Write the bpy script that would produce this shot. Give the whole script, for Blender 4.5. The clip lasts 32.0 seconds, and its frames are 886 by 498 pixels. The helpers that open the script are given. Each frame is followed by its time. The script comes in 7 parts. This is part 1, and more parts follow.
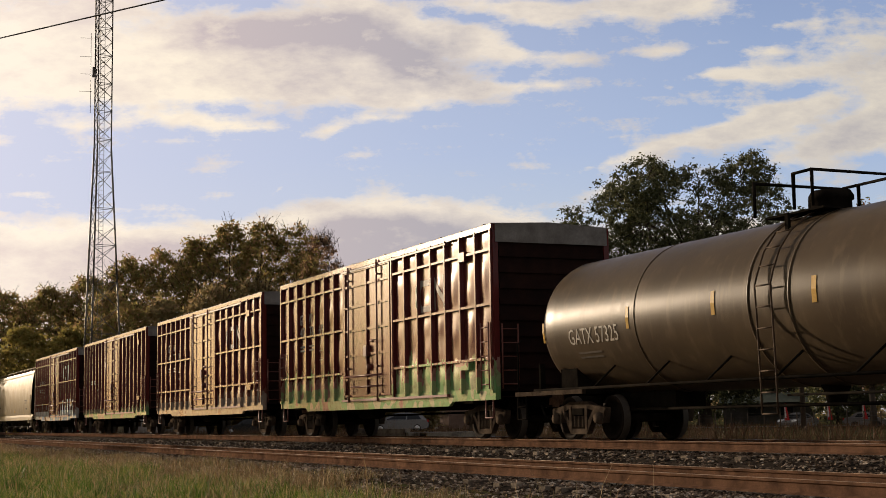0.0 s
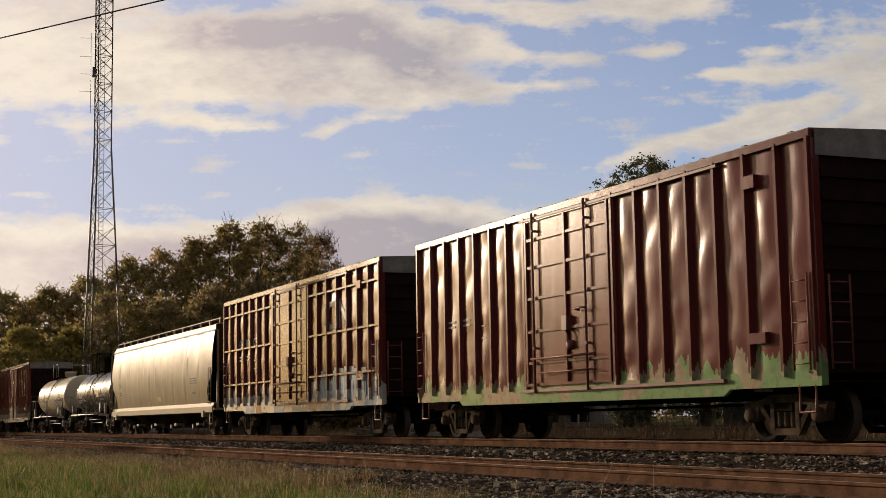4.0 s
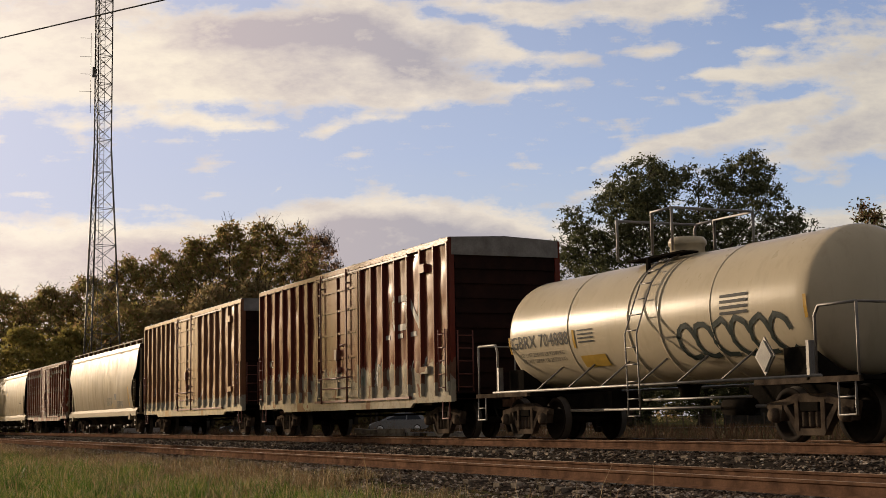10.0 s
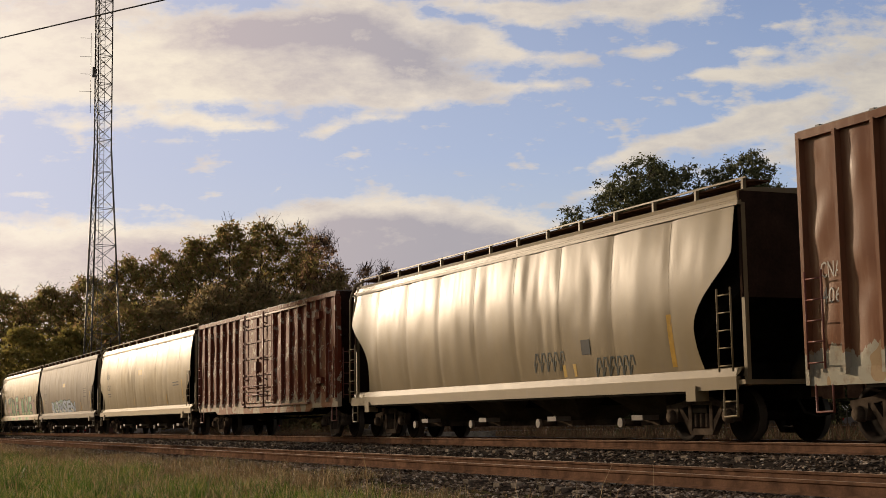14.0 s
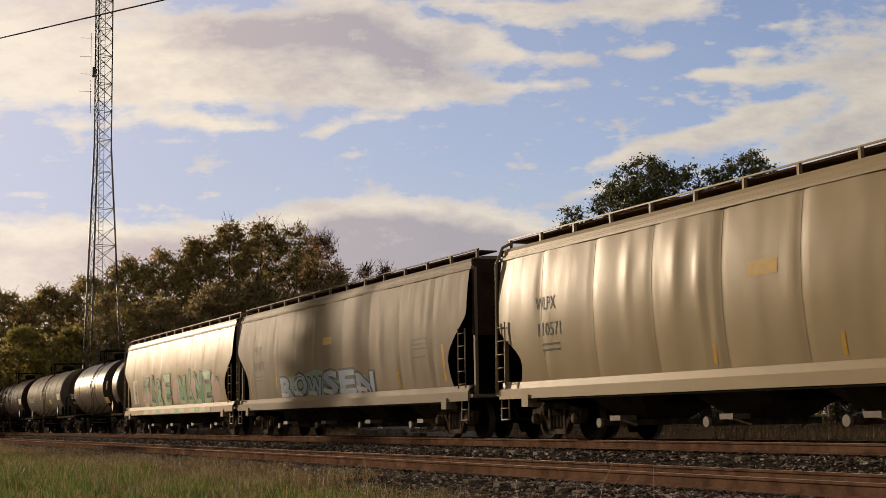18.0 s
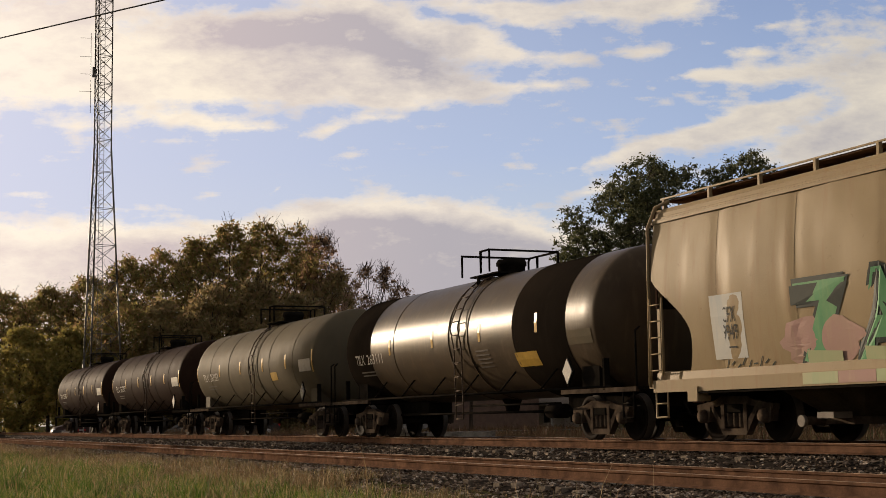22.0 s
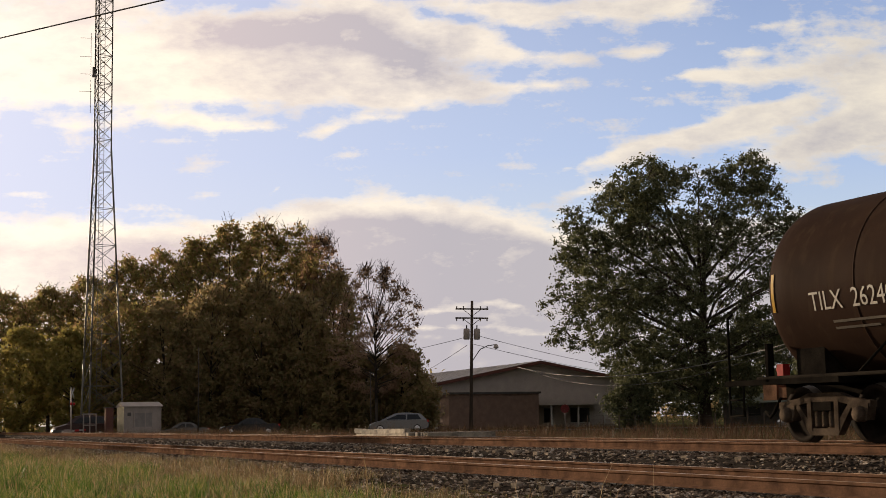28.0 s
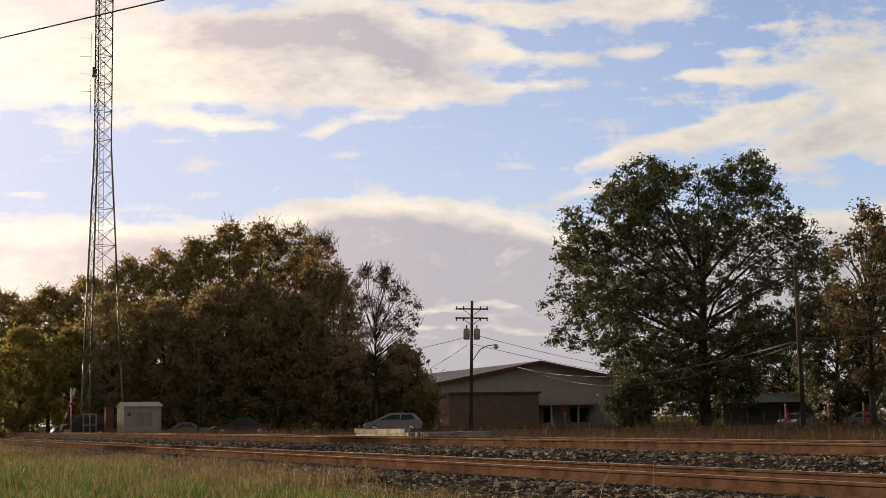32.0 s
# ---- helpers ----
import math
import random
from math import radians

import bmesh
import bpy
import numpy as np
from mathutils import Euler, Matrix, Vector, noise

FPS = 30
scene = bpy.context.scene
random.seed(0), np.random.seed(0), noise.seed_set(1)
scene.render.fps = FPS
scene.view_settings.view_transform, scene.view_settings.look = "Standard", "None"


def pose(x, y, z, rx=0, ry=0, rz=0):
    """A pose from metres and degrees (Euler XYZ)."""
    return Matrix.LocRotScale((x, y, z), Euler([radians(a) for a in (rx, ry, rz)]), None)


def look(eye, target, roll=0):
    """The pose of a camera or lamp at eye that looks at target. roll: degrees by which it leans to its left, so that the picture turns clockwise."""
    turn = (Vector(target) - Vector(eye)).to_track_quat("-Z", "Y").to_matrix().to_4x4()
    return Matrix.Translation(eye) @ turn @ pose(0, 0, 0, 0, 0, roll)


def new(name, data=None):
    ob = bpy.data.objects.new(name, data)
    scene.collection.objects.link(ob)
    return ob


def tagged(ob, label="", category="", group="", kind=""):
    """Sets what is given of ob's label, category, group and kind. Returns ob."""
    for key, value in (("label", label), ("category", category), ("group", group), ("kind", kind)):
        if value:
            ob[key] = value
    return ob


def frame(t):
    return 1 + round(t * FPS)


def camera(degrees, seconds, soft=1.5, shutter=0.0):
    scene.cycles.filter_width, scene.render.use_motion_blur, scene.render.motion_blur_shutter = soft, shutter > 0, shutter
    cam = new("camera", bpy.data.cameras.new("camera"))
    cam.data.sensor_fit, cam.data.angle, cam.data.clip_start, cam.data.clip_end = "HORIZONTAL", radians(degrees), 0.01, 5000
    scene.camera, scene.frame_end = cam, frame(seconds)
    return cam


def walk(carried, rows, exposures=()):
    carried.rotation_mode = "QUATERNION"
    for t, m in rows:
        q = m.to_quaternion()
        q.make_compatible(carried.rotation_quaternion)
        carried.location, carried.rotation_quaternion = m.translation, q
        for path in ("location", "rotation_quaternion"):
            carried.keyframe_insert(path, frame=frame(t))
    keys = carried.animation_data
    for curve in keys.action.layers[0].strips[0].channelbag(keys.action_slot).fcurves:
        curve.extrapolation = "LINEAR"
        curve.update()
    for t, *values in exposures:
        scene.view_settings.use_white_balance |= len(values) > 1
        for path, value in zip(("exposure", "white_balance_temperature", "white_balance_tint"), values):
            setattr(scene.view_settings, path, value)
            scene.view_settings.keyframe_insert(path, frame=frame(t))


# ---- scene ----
cam = camera(34.32, 32.0, soft=0.85)
EYE = Vector((0.0, 0.0, 0.48))
YAW, PITCH = radians(23.98), radians(6.77)
AIM = EYE + Vector((-math.cos(YAW) * math.cos(PITCH), math.sin(YAW) * math.cos(PITCH), math.sin(PITCH))) * 100
walk(cam, [(0.0, look(EYE, AIM, -0.94)), (32.0, look(EYE, AIM, -0.94))],
     exposures=[(0.0, -0.08), (1.0, -0.18), (3.0, -0.24), (6.0, -0.26), (7.0, -0.26), (8.0, -0.13), (12.0, -0.14), (14.0, -0.20), (16.5, -0.34), (17.2, -0.34), (18.0, -0.22), (20.0, -0.12), (21.5, -0.10), (25.0, 0.06), (28.0, 0.12), (32.0, 0.12)])

SPEED = 11.957           # train, metres a second
TRACK_Y = 15.80          # axis of the main track; its rail heads lie at z = 0
SIDE_Y, SIDE_Z = 11.20, -0.27   # axis and rail height of the siding
GROUND = -0.55

# ---- light ----
SUN_AZ, SUN_EL = radians(-20.0), radians(10.5)   # azimuth from -x towards +y
to_sun = Vector((-math.cos(SUN_AZ) * math.cos(SUN_EL), math.sin(SUN_AZ) * math.cos(SUN_EL), math.sin(SUN_EL)))
world = bpy.data.worlds.new("sky")
scene.world = world
world.use_nodes = True
wn, wl = world.node_tree.nodes, world.node_tree.links
sky = wn.new("ShaderNodeTexSky")
sky.sky_type, sky.sun_disc = "NISHITA", False
sky.sun_elevation, sky.sun_rotation = SUN_EL, math.atan2(to_sun.x, to_sun.y)
sky.air_density, sky.dust_density, sky.ozone_density = 1.0, 2.0, 0.9
# broken evening cloud all round: pale cream over about half of the bowl
cloud_noise, cloud_edge, cloud_mix = wn.new("ShaderNodeTexNoise"), wn.new("ShaderNodeValToRGB"), wn.new("ShaderNodeMix")
cloud_noise.inputs["Scale"].default_value, cloud_noise.inputs["Detail"].default_value = 3.2, 6.0
cloud_edge.color_ramp.elements[0].position, cloud_edge.color_ramp.elements[1].position = 0.37, 0.56
cloud_mix.data_type = "RGBA"
cloud_mix.inputs[7].default_value = (4.6, 3.95, 3.5, 1)
wl.new(wn.new("ShaderNodeTexCoord").outputs["Generated"], cloud_noise.inputs["Vector"])
wl.new(cloud_noise.outputs["Fac"], cloud_edge.inputs[0]), wl.new(cloud_edge.outputs[0], cloud_mix.inputs[0])
wl.new(sky.outputs[0], cloud_mix.inputs[6]), wl.new(cloud_mix.outputs[2], wn["Background"].inputs[0])
wn["Background"].inputs[1].default_value = 0.112
sun_data = bpy.data.lights.new("sun", "SUN")
sun_data.energy, sun_data.angle, sun_data.color = 5.0, radians(0.7), (1.0, 0.785, 0.565)
sun = new("sun", sun_data)
sun.matrix_world = look(to_sun * 100, (0, 0, 0))


# ---- building blocks ----
class Geo:
    """Vertices and faces of one mesh."""

    def __init__(self):
        self.v, self.f, self.s = [], [], []

    def add(self, vs, fs, smooth=False):
        n = len(self.v)
        self.v += [tuple(p) for p in vs]
        self.f += [tuple(i + n for i in q) for q in fs]
        self.s += [smooth] * len(fs)
        return self

    def box(self, x0, x1, y0, y1, z0, z1):
        vs = [(x, y, z) for x in (x0, x1) for y in (y0, y1) for z in (z0, z1)]
        return self.add(vs, [(0, 1, 3, 2), (4, 6, 7, 5), (0, 4, 5, 1), (2, 3, 7, 6), (0, 2, 6, 4), (1, 5, 7, 3)])

    def cbox(self, x0, x1, y0, y1, z0, z1, c=0.01):
        """A box with its edges along x and z cut off towards y0."""
        out = [(x0, y1), (x1, y1), (x1, y0 + c), (x1 - c, y0), (x0 + c, y0), (x0, y0 + c)]
        return self.prism([(x, y) for x, y in out], z0, z1, "z")

    def prism(self, poly, a, b, axis="y", smooth=False):
        """A polygon drawn out along an axis: for y the polygon is in x, z; for x in y, z; for z in x, y."""
        put = {"y": lambda p, h: (p[0], h, p[1]), "x": lambda p, h: (h, p[0], p[1]), "z": lambda p, h: (p[0], p[1], h)}[axis]
        n = len(poly)
        vs = [put(p, a) for p in poly] + [put(p, b) for p in poly]
        fs = [(i, (i + 1) % n, n + (i + 1) % n, n + i) for i in range(n)]
        area = sum(poly[i][0] * poly[(i + 1) % n][1] - poly[(i + 1) % n][0] * poly[i][1] for i in range(n))
        caps = [tuple(range(n))[::-1], tuple(range(n, 2 * n))]
        fs += caps
        if (area > 0) == (axis == "y"):
            fs = [q[::-1] for q in fs]
        if (b < a):
            fs = [q[::-1] for q in fs]
        self.add(vs, fs[:n], smooth)
        n0 = len(self.v) - 2 * n
        self.f += [tuple(i + n0 for i in q) for q in fs[n:]]
        self.s += [False, False]
        return self

    def rod(self, p, q, r=0.02, seg=6, r2=None):
        p, q = Vector(p), Vector(q)
        r2 = r if r2 is None else r2
        d = (q - p).normalized()
        u = d.orthogonal().normalized()
        w = d.cross(u)
        ring = [(math.cos(2 * math.pi * i / seg), math.sin(2 * math.pi * i / seg)) for i in range(seg)]
        vs = [p + (u * a + w * b) * r for a, b in ring] + [q + (u * a + w * b) * r2 for a, b in ring]
        self.add(vs, [(i, (i + 1) % seg, seg + (i + 1) % seg, seg + i) for i in range(seg)], True)
        n = len(self.v) - 2 * seg
        self.f += [tuple(n + i for i in range(seg))[::-1], tuple(n + seg + i for i in range(seg))]
        self.s += [False, False]
        return self

    def pipe(self, pts, r=0.02, seg=6):
        """One connected round bar along a line of points."""
        pts = [Vector(p) for p in pts]
        ways = [(b - a).normalized() for a, b in zip(pts, pts[1:])]
        vs, u = [], ways[0].orthogonal().normalized()
        for k, p in enumerate(pts):
            d = ways[0] if k == 0 else ways[-1] if k == len(ways) else ways[k - 1] + ways[k]
            d = d.normalized() if d.length > 1e-6 else ways[k - 1]
            u = (u - d * u.dot(d)).normalized()
            w = d.cross(u)
            bend = 1.0 if k in (0, len(ways)) else 1 / max(0.6, d.dot(ways[k - 1]))
            vs += [p + (u * math.cos(2 * math.pi * i / seg) + w * math.sin(2 * math.pi * i / seg)) * r * bend for i in range(seg)]
        n = len(pts)
        fs = [(k * seg + i, k * seg + (i + 1) % seg, (k + 1) * seg + (i + 1) % seg, (k + 1) * seg + i) for k in range(n - 1) for i in range(seg)]
        fs += [tuple(range(seg))[::-1], tuple(range((n - 1) * seg, n * seg))]
        return self.add(vs, fs, True)

    def lathe(self, profile, centre, axis="y", seg=24, smooth=True):
        """A profile of (radius, height) turned about an axis through centre."""
        c = Vector(centre)
        vs = []
        for r, h in profile:
            for i in range(seg):
                a = 2 * math.pi * i / seg
                p, q = r * math.cos(a), r * math.sin(a)
                vs.append(c + Vector({"y": (p, h, q), "x": (h, p, q), "z": (p, q, h)}[axis]))
        fs = []
        for k in range(len(profile) - 1):
            for i in range(seg):
                j = (i + 1) % seg
                q = (k * seg + i, k * seg + j, (k + 1) * seg + j, (k + 1) * seg + i)
                fs.append(q if axis != "y" else q[::-1])
        return self.add(vs, fs, smooth)

    def grid(self, nx, nz, fn, smooth=True, flip=False):
        vs = [fn(i / nx, k / nz) for k in range(nz + 1) for i in range(nx + 1)]
        w = nx + 1
        fs = [(k * w + i, k * w + i + 1, (k + 1) * w + i + 1, (k + 1) * w + i) for k in range(nz) for i in range(nx)]
        return self.add(vs, [q[::-1] for q in fs] if flip else fs, smooth)

    def mesh(self, name, material):
        me = bpy.data.meshes.new(name)
        me.from_pydata(self.v, [], self.f)
        me.polygons.foreach_set("use_smooth", self.s)
        if material:
            me.materials.append(material)
        me.update()
        return me


def part(name, geo, material, parent, label="", at=None):
    ob = new(name, geo.mesh(name, material) if isinstance(geo, Geo) else geo)
    ob.parent = parent
    if at is not None:
        ob.matrix_basis = at
    if label:
        tagged(ob, label)
    return ob


def thing(name, label, category, at=None, group="", kind=""):
    ob = new(name)
    ob.empty_display_size = 0.3
    if at is not None:
        ob.matrix_basis = at
    return tagged(ob, label, category, group, kind)


def solid(name, geo, material, label, category="", group="", kind="", at=None):
    ob = new(name, geo.mesh(name, material))
    if at is not None:
        ob.matrix_basis = at
    return tagged(ob, label, category, group, kind)


# ---- materials ----
def nodes_of(name):
    m = bpy.data.materials.new(name)
    m.use_nodes = True
    return m, m.node_tree.nodes, m.node_tree.links, m.node_tree.nodes["Principled BSDF"]


def noise_node(nt, lk, vec, scale, detail=4.0, rough=0.6):
    n = nt.new("ShaderNodeTexNoise")
    n.inputs["Scale"].default_value, n.inputs["Detail"].default_value, n.inputs["Roughness"].default_value = scale, detail, rough
    if vec is not None:
        lk.new(vec, n.inputs["Vector"])
    return n.outputs["Fac"]


def ramp(nt, lk, fac, stops):
    r = nt.new("ShaderNodeValToRGB")
    els = r.color_ramp.elements
    while len(els) < len(stops):
        els.new(0.5)
    for e, (p, c) in zip(els, stops):
        e.position, e.color = p, (*c, 1) if len(c) == 3 else c
    lk.new(fac, r.inputs[0])
    return r.outputs[0]


def grey(v):
    return (v, v, v)


def mix(nt, lk, fac, a, b):
    m = nt.new("ShaderNodeMix")
    m.data_type = "RGBA"
    for sock, val in ((m.inputs[0], fac), (m.inputs[6], a), (m.inputs[7], b)):
        if isinstance(val, (int, float)):
            sock.default_value = val
        elif isinstance(val, tuple):
            sock.default_value = (*val, 1)
        else:
            lk.new(val, sock)
    return m.outputs[2]


def calc(nt, lk, op, a, b=0.0, clamp=False):
    m = nt.new("ShaderNodeMath")
    m.operation, m.use_clamp = op, clamp
    for sock, val in ((m.inputs[0], a), (m.inputs[1], b)):
        if isinstance(val, (int, float)):
            sock.default_value = val
        else:
            lk.new(val, sock)
    return m.outputs[0]


def coords(nt, lk, scale=(1, 1, 1), kind="Object"):
    tc = nt.new("ShaderNodeTexCoord")
    mp = nt.new("ShaderNodeMapping")
    mp.inputs["Scale"].default_value = scale
    lk.new(tc.outputs[kind], mp.inputs[0])
    return mp.outputs[0]


def surface(name, base, dark, rough=0.6, metal=0.0, scale=3.0, bump=0.15, rough_var=0.15, stretch=(1, 1, 1), rnd=0.0, spec=0.25):
    """A worn surface: two scales of colour change, rough patches, fine relief."""
    m, nt, lk, bs = nodes_of(name)
    vec = coords(nt, lk, stretch)
    big = noise_node(nt, lk, vec, scale, 5)
    fine = noise_node(nt, lk, vec, scale * 14, 3)
    col = mix(nt, lk, ramp(nt, lk, big, [(0.35, grey(0)), (0.68, grey(1))]), dark, base)
    shade = ramp(nt, lk, fine, [(0.3, grey(0.82)), (0.75, grey(1.1))])
    mul = nt.new("ShaderNodeMix")
    mul.data_type, mul.blend_type = "RGBA", "MULTIPLY"
    mul.inputs[0].default_value = 1.0
    lk.new(col, mul.inputs[6]), lk.new(shade, mul.inputs[7])
    out = mul.outputs[2]
    if rnd:
        oi = nt.new("ShaderNodeObjectInfo")
        hs = nt.new("ShaderNodeHueSaturation")
        lk.new(calc(nt, lk, "MULTIPLY_ADD", oi.outputs["Random"], rnd), hs.inputs["Value"])
        hs.inputs["Value"].links[0].from_node.inputs[2].default_value = 1 - rnd / 2
        lk.new(out, hs.inputs["Color"])
        out = hs.outputs[0]
    lk.new(out, bs.inputs["Base Color"])
    rr = calc(nt, lk, "MULTIPLY_ADD", big, rough_var * 2)
    rr.node.inputs[2].default_value = rough - rough_var
    lk.new(rr, bs.inputs["Roughness"])
    bs.inputs["Metallic"].default_value = metal
    bs.inputs["Specular IOR Level"].default_value = spec
    if bump:
        b = nt.new("ShaderNodeBump")
        b.inputs["Strength"].default_value, b.inputs["Distance"].default_value = bump, 0.02
        lk.new(fine, b.inputs["Height"]), lk.new(b.outputs[0], bs.inputs["Normal"])
    return m


def car_paint(name, base, dark, rough=0.38, stains=None, tag=None, rust=0.25, spec=0.042, peel=0.0, sheen=(1.0, 1.0, 1.0)):
    """Painted steel of a rail car: grime in streaks, rust, and where tag is given a band of sprayed paint along the bottom.
    tag: (height, unevenness, colours...)."""
    m, nt, lk, bs = nodes_of(name)
    tc = nt.new("ShaderNodeTexCoord")
    obj = tc.outputs["Object"]
    sep = nt.new("ShaderNodeSeparateXYZ")
    lk.new(obj, sep.inputs[0])
    st = nt.new("ShaderNodeMapping")
    st.inputs["Scale"].default_value = (3.0, 3.0, 0.35)
    lk.new(obj, st.inputs[0])
    big = noise_node(nt, lk, obj, 0.7, 4)
    streak = noise_node(nt, lk, st.outputs[0], 1.6, 5)
    fine = noise_node(nt, lk, obj, 30, 3)
    col = mix(nt, lk, ramp(nt, lk, big, [(0.35, grey(0)), (0.7, grey(1))]), base, dark)
    col = mix(nt, lk, ramp(nt, lk, streak, [(0.52, grey(0)), (0.75, grey(0.55))]), col, stains or dark)
    spots = noise_node(nt, lk, obj, 5.5, 6, 0.75)
    rs = ramp(nt, lk, spots, [(0.66 - rust * 0.2, grey(0)), (0.72 - rust * 0.15, grey(1))])
    col = mix(nt, lk, calc(nt, lk, "MULTIPLY", rs, rust), col, (0.11, 0.045, 0.02))
    if peel:
        flake = ramp(nt, lk, noise_node(nt, lk, obj, 3.2, 7, 0.66), [(0.61 - peel * 0.1, grey(0)), (0.622 - peel * 0.1, grey(1))])
        col = mix(nt, lk, flake, col, mix(nt, lk, big, (0.50, 0.42, 0.33), (0.33, 0.25, 0.18)))
    if tag:
        height, uneven, cols = tag
        lick = nt.new("ShaderNodeMapping")
        lick.inputs["Scale"].default_value = (2.3, 2.3, 0.45)
        lk.new(obj, lick.inputs[0])
        edge = noise_node(nt, lk, lick.outputs[0], 1.3, 4, 0.65)
        lim = calc(nt, lk, "MULTIPLY_ADD", edge, uneven)
        lim.node.inputs[2].default_value = height - uneven / 2
        mask = calc(nt, lk, "LESS_THAN", sep.outputs[2], lim)
        pat = noise_node(nt, lk, obj, 0.9, 2, 0.5)
        band = ramp(nt, lk, pat, [(0.30 + 0.4 * i / max(1, len(cols) - 1), c) for i, c in enumerate(cols)])
        band.node.color_ramp.interpolation = "CONSTANT"
        wear = ramp(nt, lk, spots, [(0.5, grey(0.92)), (0.72, grey(0.35))])
        col = mix(nt, lk, calc(nt, lk, "MULTIPLY", mask, wear), col, band)
    lk.new(col, bs.inputs["Base Color"])
    bs.inputs["Specular IOR Level"].default_value, bs.inputs["Specular Tint"].default_value = spec, (*sheen, 1)
    vary = min(0.24, rough * 0.6)
    rr = calc(nt, lk, "MULTIPLY_ADD", streak, vary)
    rr.node.inputs[2].default_value = rough - vary / 2
    lk.new(rr, bs.inputs["Roughness"])
    b = nt.new("ShaderNodeBump")
    b.inputs["Strength"].default_value, b.inputs["Distance"].default_value = 0.12, 0.01
    lk.new(fine, b.inputs["Height"]), lk.new(b.outputs[0], bs.inputs["Normal"])
    return m


def plain(name, col, rough=0.5, metal=0.0):
    return surface(name, col, tuple(c * 0.75 for c in col), rough, metal, 4.0, 0.05, 0.08, spec=0.06)


def leaf_paint(name, cols, through_amount=0.35, sheen=0.3):
    m, nt, lk, bs = nodes_of(name)
    g = nt.new("ShaderNodeNewGeometry")
    n = len(cols)
    col = ramp(nt, lk, g.outputs["Random Per Island"], [(0.05 + 0.9 * i / max(1, n - 1), c) for i, c in enumerate(cols)])
    lk.new(col, bs.inputs["Base Color"])
    bs.inputs["Roughness"].default_value, bs.inputs["Specular IOR Level"].default_value = 0.55, sheen
    tr = nt.new("ShaderNodeBsdfTranslucent")
    lk.new(col, tr.inputs[0])
    ms = nt.new("ShaderNodeMixShader")
    ms.inputs[0].default_value = through_amount
    lk.new(bs.outputs[0], ms.inputs[1]), lk.new(tr.outputs[0], ms.inputs[2])
    lk.new(ms.outputs[0], nt["Material Output"].inputs[0])
    return m


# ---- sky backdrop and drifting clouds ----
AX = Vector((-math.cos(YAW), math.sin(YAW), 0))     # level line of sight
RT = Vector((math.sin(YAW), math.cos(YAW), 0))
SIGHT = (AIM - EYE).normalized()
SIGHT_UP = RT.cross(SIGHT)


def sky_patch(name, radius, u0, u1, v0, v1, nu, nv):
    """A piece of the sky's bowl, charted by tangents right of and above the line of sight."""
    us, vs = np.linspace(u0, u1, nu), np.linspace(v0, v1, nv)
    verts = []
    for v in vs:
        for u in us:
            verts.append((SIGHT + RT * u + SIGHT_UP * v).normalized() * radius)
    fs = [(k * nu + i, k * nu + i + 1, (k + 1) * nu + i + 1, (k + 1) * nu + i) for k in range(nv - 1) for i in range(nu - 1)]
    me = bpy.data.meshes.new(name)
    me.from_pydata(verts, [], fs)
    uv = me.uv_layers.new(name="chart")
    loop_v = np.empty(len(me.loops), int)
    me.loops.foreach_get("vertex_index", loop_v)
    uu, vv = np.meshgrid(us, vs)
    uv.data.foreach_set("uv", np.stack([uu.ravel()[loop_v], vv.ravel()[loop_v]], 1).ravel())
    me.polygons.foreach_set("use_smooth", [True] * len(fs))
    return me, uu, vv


def glow_material(name):
    m = bpy.data.materials.new(name)
    m.use_nodes = True
    nt, lk = m.node_tree.nodes, m.node_tree.links
    nt.remove(nt["Principled BSDF"])
    em = nt.new("ShaderNodeEmission")
    lk.new(em.outputs[0], nt["Material Output"].inputs[0])
    return m, nt, lk, em


def build_sky():
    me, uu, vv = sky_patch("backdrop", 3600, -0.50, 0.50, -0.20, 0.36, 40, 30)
    m, nt, lk, em = glow_material("clear_evening_sky")
    tc = nt.new("ShaderNodeTexCoord")
    sep = nt.new("ShaderNodeSeparateXYZ")
    lk.new(tc.outputs["UV"], sep.inputs[0])
    up = ramp(nt, lk, calc(nt, lk, "MULTIPLY_ADD", sep.outputs[1], 2.0), [(0.20, (0.66, 0.64, 0.60)), (0.36, (0.52, 0.61, 0.72)), (0.48, (0.40, 0.51, 0.73)), (0.72, (0.29, 0.38, 0.60)), (0.95, (0.25, 0.33, 0.54))])
    up.node.inputs[0].links[0].from_node.inputs[2].default_value = 0.35
    side = ramp(nt, lk, calc(nt, lk, "ADD", sep.outputs[0], 0.5), [(0.15, grey(0.95)), (0.30, grey(0.62)), (0.5, grey(0.26)), (0.72, grey(0.0))])
    col = mix(nt, lk, side, up, (0.76, 0.76, 0.90))
    lk.new(col, em.inputs[0])
    me.materials.append(m)
    tagged(new("backdrop", me), "pale blue evening sky fading to cream at the horizon", "sky", kind="structure")


